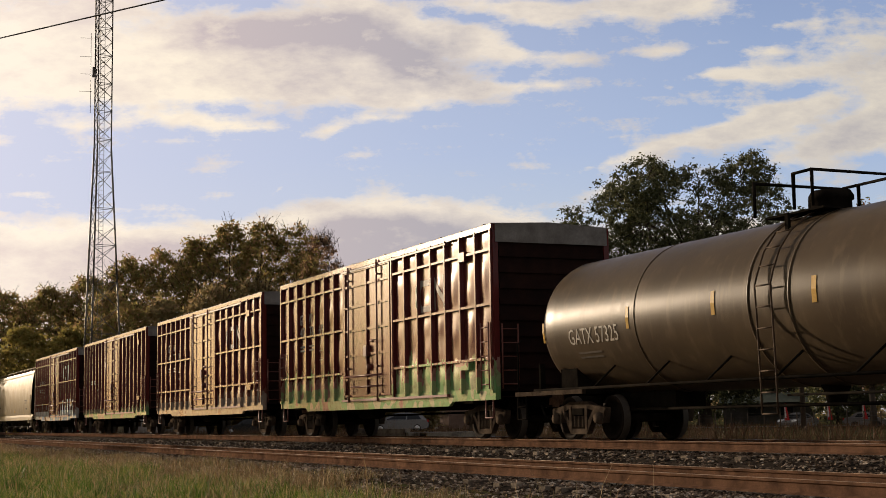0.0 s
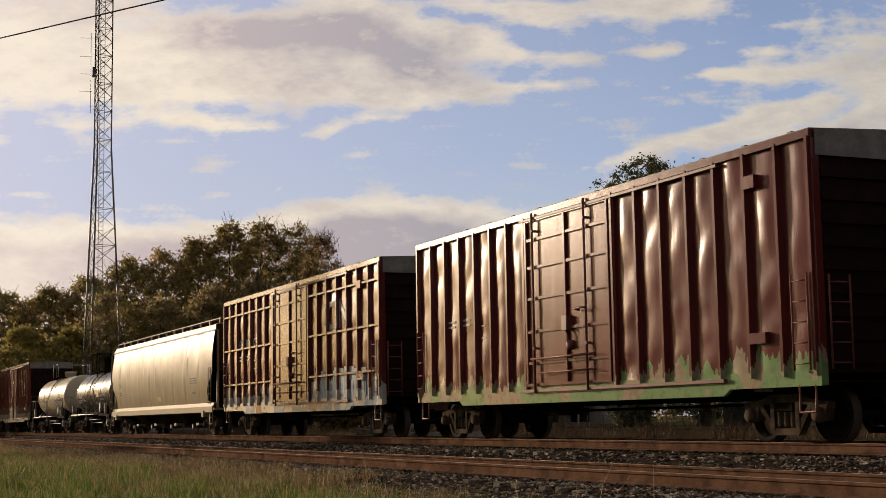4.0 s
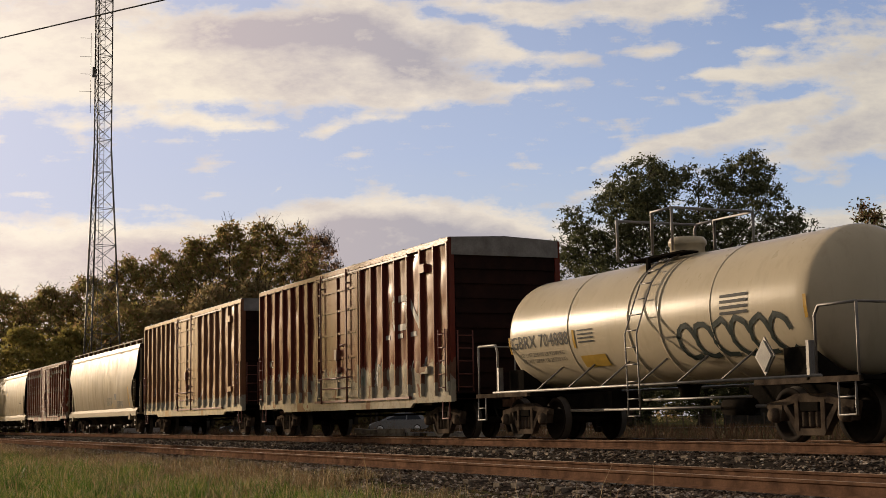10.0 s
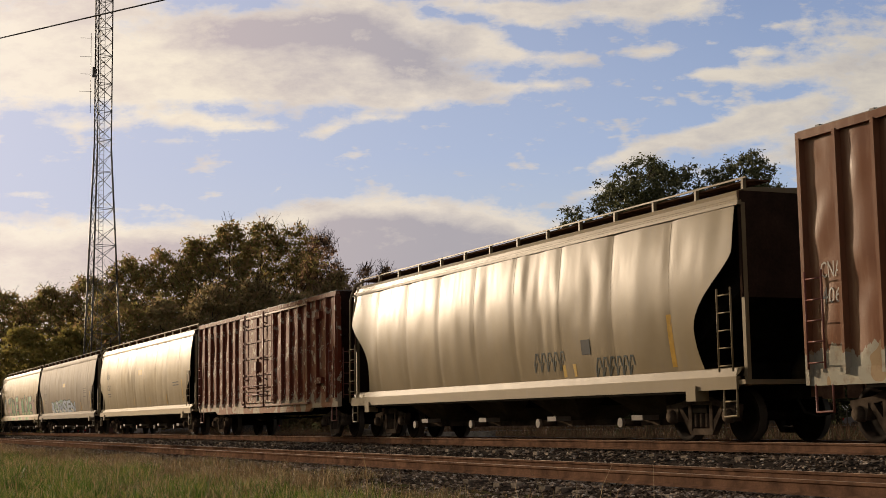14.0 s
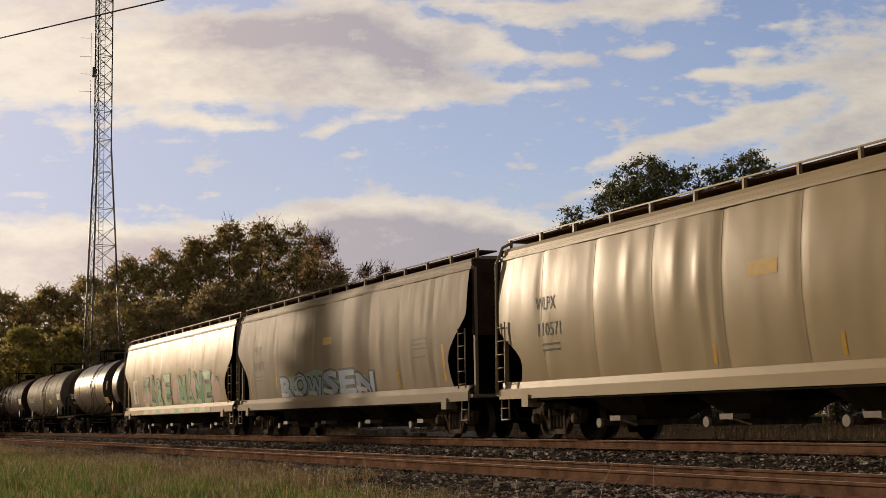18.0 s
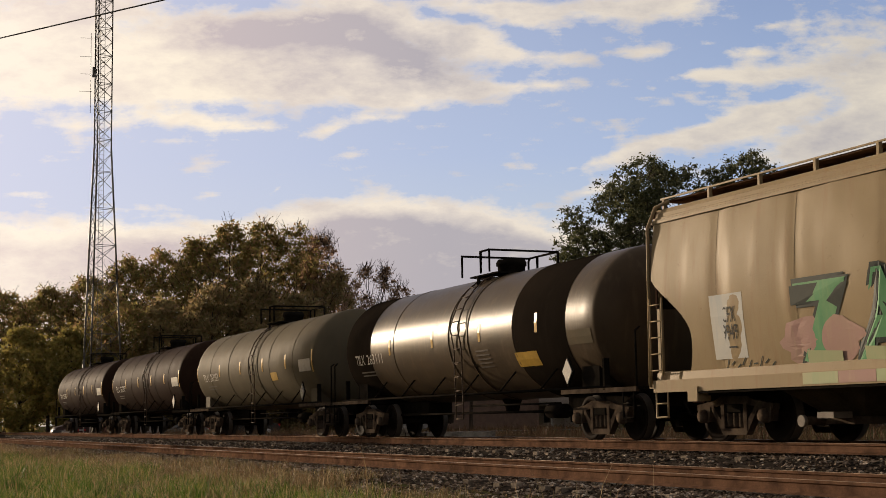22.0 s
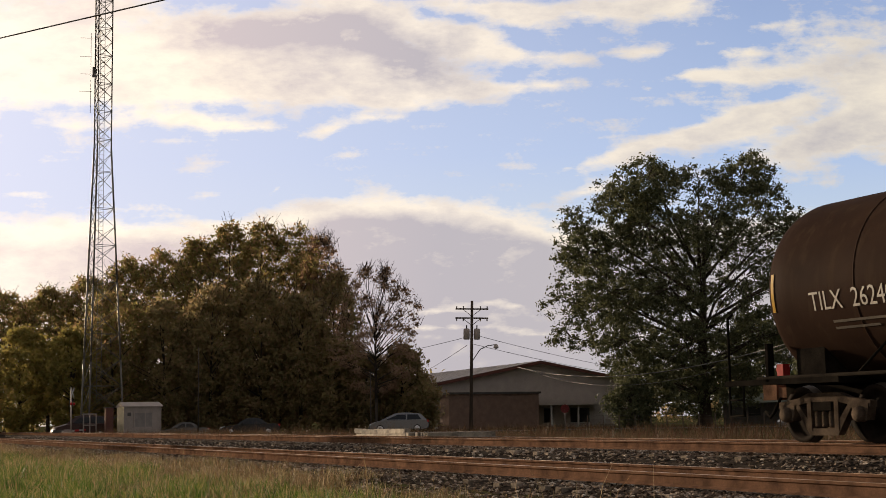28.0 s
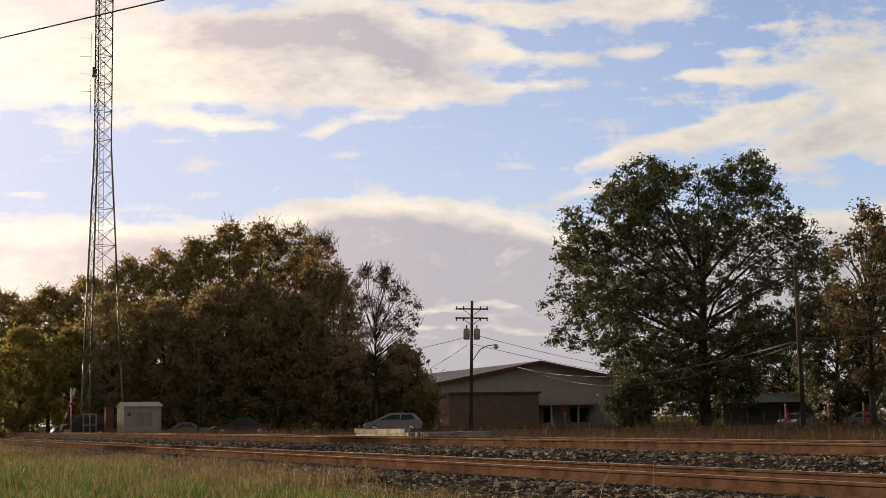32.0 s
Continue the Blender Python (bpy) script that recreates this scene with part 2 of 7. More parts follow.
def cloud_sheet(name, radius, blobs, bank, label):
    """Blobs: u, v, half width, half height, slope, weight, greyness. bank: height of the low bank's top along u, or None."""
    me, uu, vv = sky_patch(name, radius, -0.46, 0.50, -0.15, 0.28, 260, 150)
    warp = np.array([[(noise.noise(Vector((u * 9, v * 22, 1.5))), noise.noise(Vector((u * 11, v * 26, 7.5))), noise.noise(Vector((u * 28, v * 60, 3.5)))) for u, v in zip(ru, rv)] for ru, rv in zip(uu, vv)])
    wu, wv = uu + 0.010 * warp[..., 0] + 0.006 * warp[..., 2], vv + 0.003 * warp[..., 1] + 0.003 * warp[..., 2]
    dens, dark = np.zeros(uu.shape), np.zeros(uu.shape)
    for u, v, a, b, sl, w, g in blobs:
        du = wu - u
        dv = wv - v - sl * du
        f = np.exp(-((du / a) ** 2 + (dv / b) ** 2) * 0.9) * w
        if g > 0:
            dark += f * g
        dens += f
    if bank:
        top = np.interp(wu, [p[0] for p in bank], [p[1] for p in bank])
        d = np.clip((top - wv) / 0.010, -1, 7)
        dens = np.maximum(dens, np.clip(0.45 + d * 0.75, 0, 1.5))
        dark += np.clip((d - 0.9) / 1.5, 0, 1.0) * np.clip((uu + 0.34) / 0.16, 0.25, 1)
    for key, val in (("cover", dens), ("thick", dark)):
        at = me.attributes.new(key, "FLOAT", "POINT")
        at.data.foreach_set("value", val.ravel().astype(np.float32))
    m, nt, lk, em = glow_material(name + "_vapour")

    def attr(key):
        a = nt.new("ShaderNodeAttribute")
        a.attribute_name = key
        return a.outputs["Fac"]
    vec = coords(nt, lk, (20, 42, 1), "UV")
    n1 = noise_node(nt, lk, vec, 1.3, 10, 0.63)
    cover = calc(nt, lk, "ADD", attr("cover"), calc(nt, lk, "MULTIPLY", calc(nt, lk, "SUBTRACT", n1, 0.5), 3.1))
    alpha = ramp(nt, lk, cover, [(0.22, grey(0)), (0.50, grey(0.42)), (0.80, grey(0.80)), (1.2, grey(0.97))])
    n2 = noise_node(nt, lk, vec, 0.6, 8, 0.62)
    thick = calc(nt, lk, "ADD", attr("thick"), calc(nt, lk, "MULTIPLY", calc(nt, lk, "SUBTRACT", n2, 0.5), 1.5))
    thick = calc(nt, lk, "ADD", thick, calc(nt, lk, "MULTIPLY", calc(nt, lk, "SUBTRACT", n1, 0.42), 1.3))
    sep = nt.new("ShaderNodeSeparateXYZ")
    tc = nt.new("ShaderNodeTexCoord")
    lk.new(tc.outputs["UV"], sep.inputs[0])
    warm = ramp(nt, lk, calc(nt, lk, "ADD", sep.outputs[0], 0.5), [(0.18, (1.14, 0.99, 0.82)), (0.34, (1.08, 0.94, 0.75)), (0.5, (0.92, 0.81, 0.69)), (0.8, (0.80, 0.72, 0.60))])
    shade = ramp(nt, lk, calc(nt, lk, "ADD", sep.outputs[0], 0.5), [(0.18, (0.84, 0.68, 0.64)), (0.34, (0.64, 0.54, 0.54)), (0.5, (0.49, 0.45, 0.48)), (0.8, (0.48, 0.45, 0.46))])
    col = mix(nt, lk, ramp(nt, lk, thick, [(0.05, grey(0)), (0.85, grey(1))]), warm, shade)
    lk.new(col, em.inputs[0])
    tr = nt.new("ShaderNodeBsdfTransparent")
    ms = nt.new("ShaderNodeMixShader")
    lk.new(alpha, ms.inputs[0]), lk.new(tr.outputs[0], ms.inputs[1]), lk.new(em.outputs[0], ms.inputs[2])
    lk.new(ms.outputs[0], nt["Material Output"].inputs[0])
    me.materials.append(m)
    return tagged(new(name, me), label, "clouds", kind="structure")


build_sky()
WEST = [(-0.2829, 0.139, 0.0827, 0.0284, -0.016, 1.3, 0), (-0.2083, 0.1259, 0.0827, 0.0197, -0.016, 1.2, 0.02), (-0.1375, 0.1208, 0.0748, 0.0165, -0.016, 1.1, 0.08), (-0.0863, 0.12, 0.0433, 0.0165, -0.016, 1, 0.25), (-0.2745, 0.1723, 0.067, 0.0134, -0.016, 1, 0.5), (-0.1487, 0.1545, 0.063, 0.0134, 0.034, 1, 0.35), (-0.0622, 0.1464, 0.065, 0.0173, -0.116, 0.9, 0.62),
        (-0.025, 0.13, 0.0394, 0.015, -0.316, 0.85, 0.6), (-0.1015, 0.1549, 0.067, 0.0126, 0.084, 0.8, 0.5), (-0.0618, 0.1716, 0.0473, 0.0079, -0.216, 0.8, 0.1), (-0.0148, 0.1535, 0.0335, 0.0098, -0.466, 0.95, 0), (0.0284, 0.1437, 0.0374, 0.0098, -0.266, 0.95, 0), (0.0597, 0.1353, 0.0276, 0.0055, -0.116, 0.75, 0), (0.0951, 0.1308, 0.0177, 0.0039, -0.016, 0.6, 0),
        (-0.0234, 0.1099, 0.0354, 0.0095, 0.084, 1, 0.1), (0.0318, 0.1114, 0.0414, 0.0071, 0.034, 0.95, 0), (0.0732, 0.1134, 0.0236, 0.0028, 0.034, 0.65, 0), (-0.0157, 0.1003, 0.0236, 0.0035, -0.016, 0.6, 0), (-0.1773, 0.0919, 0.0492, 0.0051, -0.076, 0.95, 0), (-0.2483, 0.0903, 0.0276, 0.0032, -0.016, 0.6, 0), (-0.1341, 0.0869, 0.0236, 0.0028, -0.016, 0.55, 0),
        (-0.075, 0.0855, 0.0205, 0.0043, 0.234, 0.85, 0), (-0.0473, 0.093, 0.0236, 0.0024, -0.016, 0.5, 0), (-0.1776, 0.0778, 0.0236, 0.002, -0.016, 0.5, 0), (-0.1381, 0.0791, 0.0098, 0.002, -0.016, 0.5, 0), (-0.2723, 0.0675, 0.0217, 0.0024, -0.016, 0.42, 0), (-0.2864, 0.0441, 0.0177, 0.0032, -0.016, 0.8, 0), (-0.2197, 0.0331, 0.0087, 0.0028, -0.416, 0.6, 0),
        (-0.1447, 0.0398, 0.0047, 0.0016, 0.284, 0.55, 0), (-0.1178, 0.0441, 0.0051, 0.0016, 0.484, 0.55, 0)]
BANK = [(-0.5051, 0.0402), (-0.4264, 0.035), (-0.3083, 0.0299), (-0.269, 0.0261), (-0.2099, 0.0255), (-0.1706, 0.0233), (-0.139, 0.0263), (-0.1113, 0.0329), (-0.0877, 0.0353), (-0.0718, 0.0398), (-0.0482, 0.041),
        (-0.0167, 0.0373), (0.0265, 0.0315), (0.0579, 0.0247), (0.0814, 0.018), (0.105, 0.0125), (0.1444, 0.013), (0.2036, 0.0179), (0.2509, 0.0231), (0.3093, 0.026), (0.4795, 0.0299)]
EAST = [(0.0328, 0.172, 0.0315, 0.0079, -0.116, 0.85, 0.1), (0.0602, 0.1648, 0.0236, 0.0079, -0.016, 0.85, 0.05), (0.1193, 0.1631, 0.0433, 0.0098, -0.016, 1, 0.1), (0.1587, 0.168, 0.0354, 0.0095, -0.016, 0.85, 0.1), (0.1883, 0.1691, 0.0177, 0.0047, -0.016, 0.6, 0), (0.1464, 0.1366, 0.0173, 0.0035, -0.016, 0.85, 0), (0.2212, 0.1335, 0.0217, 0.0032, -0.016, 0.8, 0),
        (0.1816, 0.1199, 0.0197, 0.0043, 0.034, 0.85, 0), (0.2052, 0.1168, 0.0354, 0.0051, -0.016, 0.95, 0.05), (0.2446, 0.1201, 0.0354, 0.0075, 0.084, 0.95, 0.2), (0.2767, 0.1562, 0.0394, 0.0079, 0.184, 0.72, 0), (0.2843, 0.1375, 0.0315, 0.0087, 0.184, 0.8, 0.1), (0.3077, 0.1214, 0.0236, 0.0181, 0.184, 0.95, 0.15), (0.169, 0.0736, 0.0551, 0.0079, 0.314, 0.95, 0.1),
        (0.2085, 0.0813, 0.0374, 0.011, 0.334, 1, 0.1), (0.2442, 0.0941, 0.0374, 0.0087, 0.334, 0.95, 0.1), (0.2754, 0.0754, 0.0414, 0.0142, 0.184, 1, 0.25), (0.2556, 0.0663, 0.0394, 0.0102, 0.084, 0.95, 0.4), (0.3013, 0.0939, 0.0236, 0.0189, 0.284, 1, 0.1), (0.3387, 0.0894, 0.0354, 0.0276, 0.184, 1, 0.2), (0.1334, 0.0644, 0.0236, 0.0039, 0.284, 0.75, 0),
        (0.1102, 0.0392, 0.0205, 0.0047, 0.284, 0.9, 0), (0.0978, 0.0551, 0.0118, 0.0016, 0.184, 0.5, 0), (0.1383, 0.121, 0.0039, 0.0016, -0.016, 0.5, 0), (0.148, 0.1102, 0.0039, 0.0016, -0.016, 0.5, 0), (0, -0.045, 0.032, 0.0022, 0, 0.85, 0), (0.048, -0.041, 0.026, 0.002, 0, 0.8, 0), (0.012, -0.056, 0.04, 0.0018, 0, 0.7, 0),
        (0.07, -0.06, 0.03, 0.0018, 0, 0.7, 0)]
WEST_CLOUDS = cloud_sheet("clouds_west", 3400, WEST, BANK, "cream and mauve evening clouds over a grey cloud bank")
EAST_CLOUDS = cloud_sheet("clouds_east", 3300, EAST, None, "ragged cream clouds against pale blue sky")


# Hopper end sheets: one dark brown, well below the side paint.
HOPPER_END_BROWN = surface("grimy_brown_end_paint", (0.060, 0.036, 0.026), (0.03, 0.019, 0.014), 0.7, 0.0, 1.5, 0.2, spec=0.0)
RUSTY_STEEL = surface("rusty_steel", (0.185, 0.105, 0.068), (0.075, 0.044, 0.030), 0.85, 0.0, 3.5, 0.5, spec=0.0)
RAIL_HEAD = surface("rail_head_steel", (0.30, 0.20, 0.135), (0.16, 0.105, 0.07), 0.45, 0.4, 2.0, 0.1)
# DARK_STEEL: grimy steel, also the painted shade inside hopper end bays.
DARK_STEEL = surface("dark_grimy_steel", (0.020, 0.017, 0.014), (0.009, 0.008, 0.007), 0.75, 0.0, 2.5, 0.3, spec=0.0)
TRUCK_STEEL = surface("cast_steel", (0.115, 0.088, 0.066), (0.035, 0.027, 0.022), 0.8, 0.0, 3.0, 0.3, spec=0.0)
WHEEL_STEEL = surface("wheel_steel", (0.026, 0.019, 0.015), (0.012, 0.010, 0.008), 0.7, 0.0, 3.0, 0.2, spec=0.01)
TREAD_STEEL = surface("polished_tread_steel", (0.075, 0.062, 0.05), (0.045, 0.037, 0.03), 0.55, 0.2, 3.0, 0.05)
GALVANISED = surface("galvanised_steel", (0.25, 0.23, 0.21), (0.15, 0.14, 0.13), 0.5, 0.3, 3.0, 0.1)
BALLAST_BED = surface("ballast_grit", (0.06, 0.050, 0.042), (0.024, 0.020, 0.017), 0.95, 0.0, 2.0, 0.8, spec=0.0)
TIE_WOOD = surface("weathered_tie_wood", (0.30, 0.25, 0.20), (0.09, 0.072, 0.056), 0.9, 0.0, 3.0, 0.6, 0.1, (1, 1, 1), 1.0, spec=0.02)
SOIL = surface("dry_grass_soil", (0.085, 0.075, 0.035), (0.04, 0.045, 0.018), 0.95, 0.0, 0.35, 0.8, spec=0.0)
BARK = surface("bark", (0.075, 0.055, 0.04), (0.03, 0.024, 0.018), 0.9, 0.0, 2.0, 0.8, 0.05, (1, 1, 0.25))
POLE_WOOD = surface("weathered_pole_wood", (0.10, 0.07, 0.05), (0.045, 0.032, 0.024), 0.9, 0.0, 2.0, 0.5, 0.05, (1, 1, 0.15))
WIRE = surface("cable", (0.10, 0.09, 0.08), (0.05, 0.05, 0.05), 0.6, 0.3, 2.0, 0.0)

# ---- ground and tracks ----
def ground_height(x, y):
    """Height of the ground sheet: low field, graded bed under both tracks."""
    def ease(a, b, t):
        t = min(1, max(0, (t - a) / (b - a)))
        return t * t * (3 - 2 * t)
    z = -0.95 + 0.15 * ease(3, 8, y)
    z += (SIDE_Z - 0.36 + 0.80) * ease(8.3, 9.6, y)
    z += 0.20 * ease(12.8, 14.0, y)
    z -= 0.22 * ease(17.4, 20.0, y)
    return z + 0.05 * noise.noise(Vector((x * 0.15, y * 0.4, 0))) * (1 - ease(8, 9.5, y) + ease(18, 22, y))


def build_ground():
    g = Geo()
    xs = [-4000, -2500, -1500, -900, -600, -400, -300, -240, -200, -170] + [-150 + 3 * i for i in range(61)] + [45, 70, 120, 250, 600, 1500, 4000]
    ys = [-4000, -1500, -600, -250, -100, -50, -25, -12, -6, -2, 0, 1, 2, 3, 4, 5, 6, 7, 8, 8.4, 8.8, 9.2, 9.6, 10, 11, 12, 12.8, 13.2, 13.6, 14, 15, 16, 17.4,
          18, 18.6, 19.3, 20, 21, 23, 26, 30, 36, 44, 60, 90, 140, 250, 600, 1500, 4000]
    vs = [(x, y, ground_height(x, y)) for y in ys for x in xs]
    w = len(xs)
    g.add(vs, [(k * w + i, k * w + i + 1, (k + 1) * w + i + 1, (k + 1) * w + i) for k in range(len(ys) - 1) for i in range(w - 1)], True)
    ob = solid("ground", g, SOIL, "rough grassy ground with dry earth along the railway", "ground", kind="structure")
    return ob


def rail_profile():
    return [(-0.07, 0), (0.07, 0), (0.07, 0.012), (0.012, 0.035), (0.012, 0.125), (0.037, 0.14), (0.037, 0.172), (-0.037, 0.172), (-0.037, 0.14), (-0.012, 0.125), (-0.012, 0.035), (-0.07, 0.012)]


def build_track(y, z, name, label, x0=-330.0, x1=40.0):
    bed = Geo()
    bed.prism([(y - 2.1, z - 0.52), (y - 1.2, z - 0.255), (y + 1.2, z - 0.255), (y + 2.1, z - 0.52)], x0, x1, "x")
    track = thing(name, label, "railway track", kind="structure")
    part("ballast_bed", bed, BALLAST_BED, track)
    for side in (-0.755, 0.755):
        rail = Geo().prism([(y + side + a, z - 0.172 + b) for a, b in rail_profile()], x0, x1, "x")
        r = part("rail", rail, RUSTY_STEEL, track)
        part("running_surface", Geo().box(x0, x1, y + side - 0.030, y + side + 0.030, z + 0.0005, z + 0.003), RAIL_HEAD, r, "worn steel running surface")
    tie = Geo().cbox(-0.115, 0.115, -1.3, 1.3, -0.18, 0.0, 0.02).mesh("tie", TIE_WOOD)
    plate = Geo().box(-0.10, 0.10, -0.17, 0.17, 0.0, 0.018).mesh("tie_plate", RUSTY_STEEL)
    rng = random.Random(int(y * 10))
    x = -118.0
    while x < -12:
        t = part("tie", tie, None, track, at=pose(x, y + rng.uniform(-0.12, 0.12), z - 0.235 + rng.uniform(-0.025, 0.012), rz=rng.uniform(-1.5, 1.5)))
        x += 0.52 + rng.uniform(-0.03, 0.03)
    return track


build_ground()
main_track = build_track(TRACK_Y, 0.0, "main_track", "rusty steel rails on wooden ties in grey ballast")
siding = build_track(SIDE_Y, SIDE_Z, "siding_track", "rusty siding rails on old ties in weedy ballast")


def scatter(name, n, place, shape, size, material, label, category, seed=1, flat=0.6):
    """Many small stones as one mesh."""
    rng = np.random.default_rng(seed)
    base = np.array([(1, 0, 0), (0, 1, 0), (-1, 0, 0), (0, -1, 0), (0, 0, 1), (0, 0, -0.6), (0.6, 0.6, 0.6), (-0.6, -0.5, 0.5)], float)
    tris = np.array([(0, 1, 6), (1, 4, 6), (4, 0, 6), (1, 2, 4), (2, 3, 7), (3, 4, 7), (4, 2, 7), (3, 0, 4), (1, 0, 5), (2, 1, 5), (3, 2, 5), (0, 3, 5)])
    pts = place(rng, n)
    s = rng.uniform(size[0], size[1], (n, 1, 1)) * rng.uniform(0.6, 1.2, (n, 1, 3))
    jit = base[None] * s + rng.normal(0, 0.012, (n, 8, 3))
    a = rng.uniform(0, 6.283, n)
    c, d = np.cos(a)[:, None], np.sin(a)[:, None]
    v = jit.copy()
    v[..., 0], v[..., 1] = jit[..., 0] * c - jit[..., 1] * d, jit[..., 0] * d + jit[..., 1] * c
    v[..., 2] *= flat
    v += pts[:, None, :]
    fs = (tris[None] + (np.arange(n) * 8)[:, None, None]).reshape(-1, 3)
    me = bpy.data.meshes.new(name)
    me.from_pydata(v.reshape(-1, 3), [], fs)
    me.materials.append(material)
    return tagged(new(name, me), label, category, kind="stuff")


def stone_paint():
    m, nt, lk, bs = nodes_of("ballast_stone")
    g = nt.new("ShaderNodeNewGeometry")
    col = ramp(nt, lk, g.outputs["Random Per Island"], [(0.0, (0.035, 0.028, 0.024)), (0.45, (0.15, 0.108, 0.080)), (0.8, (0.30, 0.235, 0.18)), (1.0, (0.55, 0.49, 0.42))])
    lk.new(col, bs.inputs["Base Color"])
    bs.inputs["Roughness"].default_value, bs.inputs["Specular IOR Level"].default_value = 0.8, 0.03
    return m


STONE = stone_paint()


def ballast_place(rng, n):
    x = -12 - 100 * rng.random(n) ** 1.7
    y = rng.uniform(8.9, 17.9, n)
    z = np.array([ground_height(a, b) for a, b in zip(x, y)])
    for c, zz in ((TRACK_Y, 0.0), (SIDE_Y, SIDE_Z)):
        d = np.abs(y - c)
        bed = np.where(d < 1.2, zz - 0.255, zz - 0.255 - (d - 1.2) * 0.278)
        z = np.where(d < 2.1, np.maximum(z, bed), z)
    return np.stack([x, y, z + 0.012 + 0.03 * rng.random(n)], 1)


scatter("ballast", 62000, ballast_place, None, (0.018, 0.045), STONE, "loose grey and brown crushed ballast stones", "ballast", 3)


# ---- rail cars ----
def wheelset_mesh():
    g = Geo()
    r = 0.457
    for s in (-1, 1):
        y = s * 0.70
        prof = [(0.0, 0.035), (0.12, 0.035), (0.13, 0.0), (0.34, -0.02), (0.37, 0.06), (r, 0.065), (r, -0.05), (r + 0.025, -0.06), (r + 0.025, -0.085), (0.37, -0.085), (0.34, -0.045), (0.13, -0.06), (0.0, -0.06)]
        prof = [(a, -b * 1.0 if s < 0 else b) for a, b in prof]
        if s > 0:
            prof = prof[::-1]
        g.lathe([(a, h) for a, h in prof], (0, y, 0), "y", 28)
        for k in range(3):
            a = 2 * math.pi * k / 3
            g.rod((0.09 * math.cos(a), s * 1.02, 0.09 * math.sin(a)), (0.09 * math.cos(a), s * 1.045, 0.09 * math.sin(a)), 0.02, 6)
    g.rod((0, -1.02, 0), (0, 1.02, 0), 0.085, 12)
    me = g.mesh("wheelset", WHEEL_STEEL)
    me.materials.append(TREAD_STEEL)
    for p in me.polygons:
        # the rims are worn bright
        if all(math.hypot(me.vertices[i].co.x, me.vertices[i].co.z) > 0.45 for i in p.vertices):
            p.material_index = 1
    return me


def truck_meshes():
    sf = []
    for s in (-1, 1):
        g = Geo()
        y0, y1 = (s * 0.93, s * 1.06)
        y0, y1 = min(y0, y1), max(y0, y1)
        # top chord, tension member and pedestals of the cast side frame
        g.prism([(-1.12, 0.56), (-1.12, 0.66), (-0.62, 0.72), (-0.36, 0.80), (0.36, 0.80), (0.62, 0.72), (1.12, 0.66), (1.12, 0.56), (0.66, 0.60), (0.34, 0.66), (-0.34, 0.66), (-0.66, 0.60)], y0, y1, "y")
        g.prism([(-0.70, 0.60), (-0.60, 0.62), (-0.26, 0.24), (0.26, 0.24), (0.60, 0.62), (0.70, 0.60), (0.34, 0.13), (-0.34, 0.13)], y0, y1, "y")
        for x in (-0.33, 0.33):
            g.box(x - 0.05, x + 0.05, y0 - 0.01, y1 + 0.01, 0.2, 0.7)
        for x in (-0.89, 0.89):
            g.prism([(x - 0.20, 0.62), (x + 0.20, 0.62), (x + 0.15, 0.36), (x + 0.10, 0.36), (x + 0.10, 0.5), (x - 0.10, 0.5), (x - 0.10, 0.36), (x - 0.15, 0.36)], y0 - 0.015, y1 + 0.015, "y")
        sf.append(g.mesh("side_frame", TRUCK_STEEL))
    spring = Geo().lathe([(r, 0.25 + 0.0275 * k) for k, r in enumerate((0.0, 0.075, 0.055, 0.075, 0.055, 0.075, 0.055, 0.075, 0.055, 0.075, 0.0))], (0, 0, 0), "z", 8)
    bolster = Geo().prism([(-1.08, 0.52), (-1.08, 0.66), (-0.4, 0.72), (0.4, 0.72), (1.08, 0.66), (1.08, 0.52), (0.4, 0.42), (-0.4, 0.42)], -0.22, 0.22, "x")
    for s in (-1, 1):
        bolster.box(-0.75, 0.75, s * 0.72 - 0.03, s * 0.72 + 0.03, 0.36, 0.44)
    cap = Geo()
    cap.lathe([(0.0, -0.06), (0.10, -0.06), (0.125, 0.0), (0.125, 0.09)], (0, 0, 0), "y", 14)
    return sf, spring.mesh("spring", TRUCK_STEEL), bolster.mesh("bolster", DARK_STEEL), cap.mesh("bearing_cap", TRUCK_STEEL)


WHEELSET = wheelset_mesh()
SIDE_FRAMES, SPRING, BOLSTER, CAP = truck_meshes()
WHEELS = []      # (wheelset object, its x on the car, car's place)


def add_truck(car, x, s0):
    t = part("truck", Geo().box(x - 0.16, x + 0.16, -0.16, 0.16, 0.66, 0.84), DARK_STEEL, car, "four-wheel cast steel truck")
    part("side_frame", SIDE_FRAMES[0], None, t, at=pose(x, 0, 0))
    part("side_frame", SIDE_FRAMES[1], None, t, at=pose(x, 0, 0))
    for dx in (-0.17, 0.0, 0.17):
        for y in (-1.0, 1.0):
            part("spring", SPRING, None, t, at=pose(x + dx, y, 0))
    part("bolster", BOLSTER, None, t, at=pose(x, 0, 0))
    for dx in (-0.89, 0.89):
        w = part("wheelset", WHEELSET, None, t, at=pose(x + dx, 0, 0.457))
        WHEELS.append((w, x + dx, s0))
        part("bearing_cap", CAP, None, t, at=pose(x + dx, -1.10, 0.457))
    return t


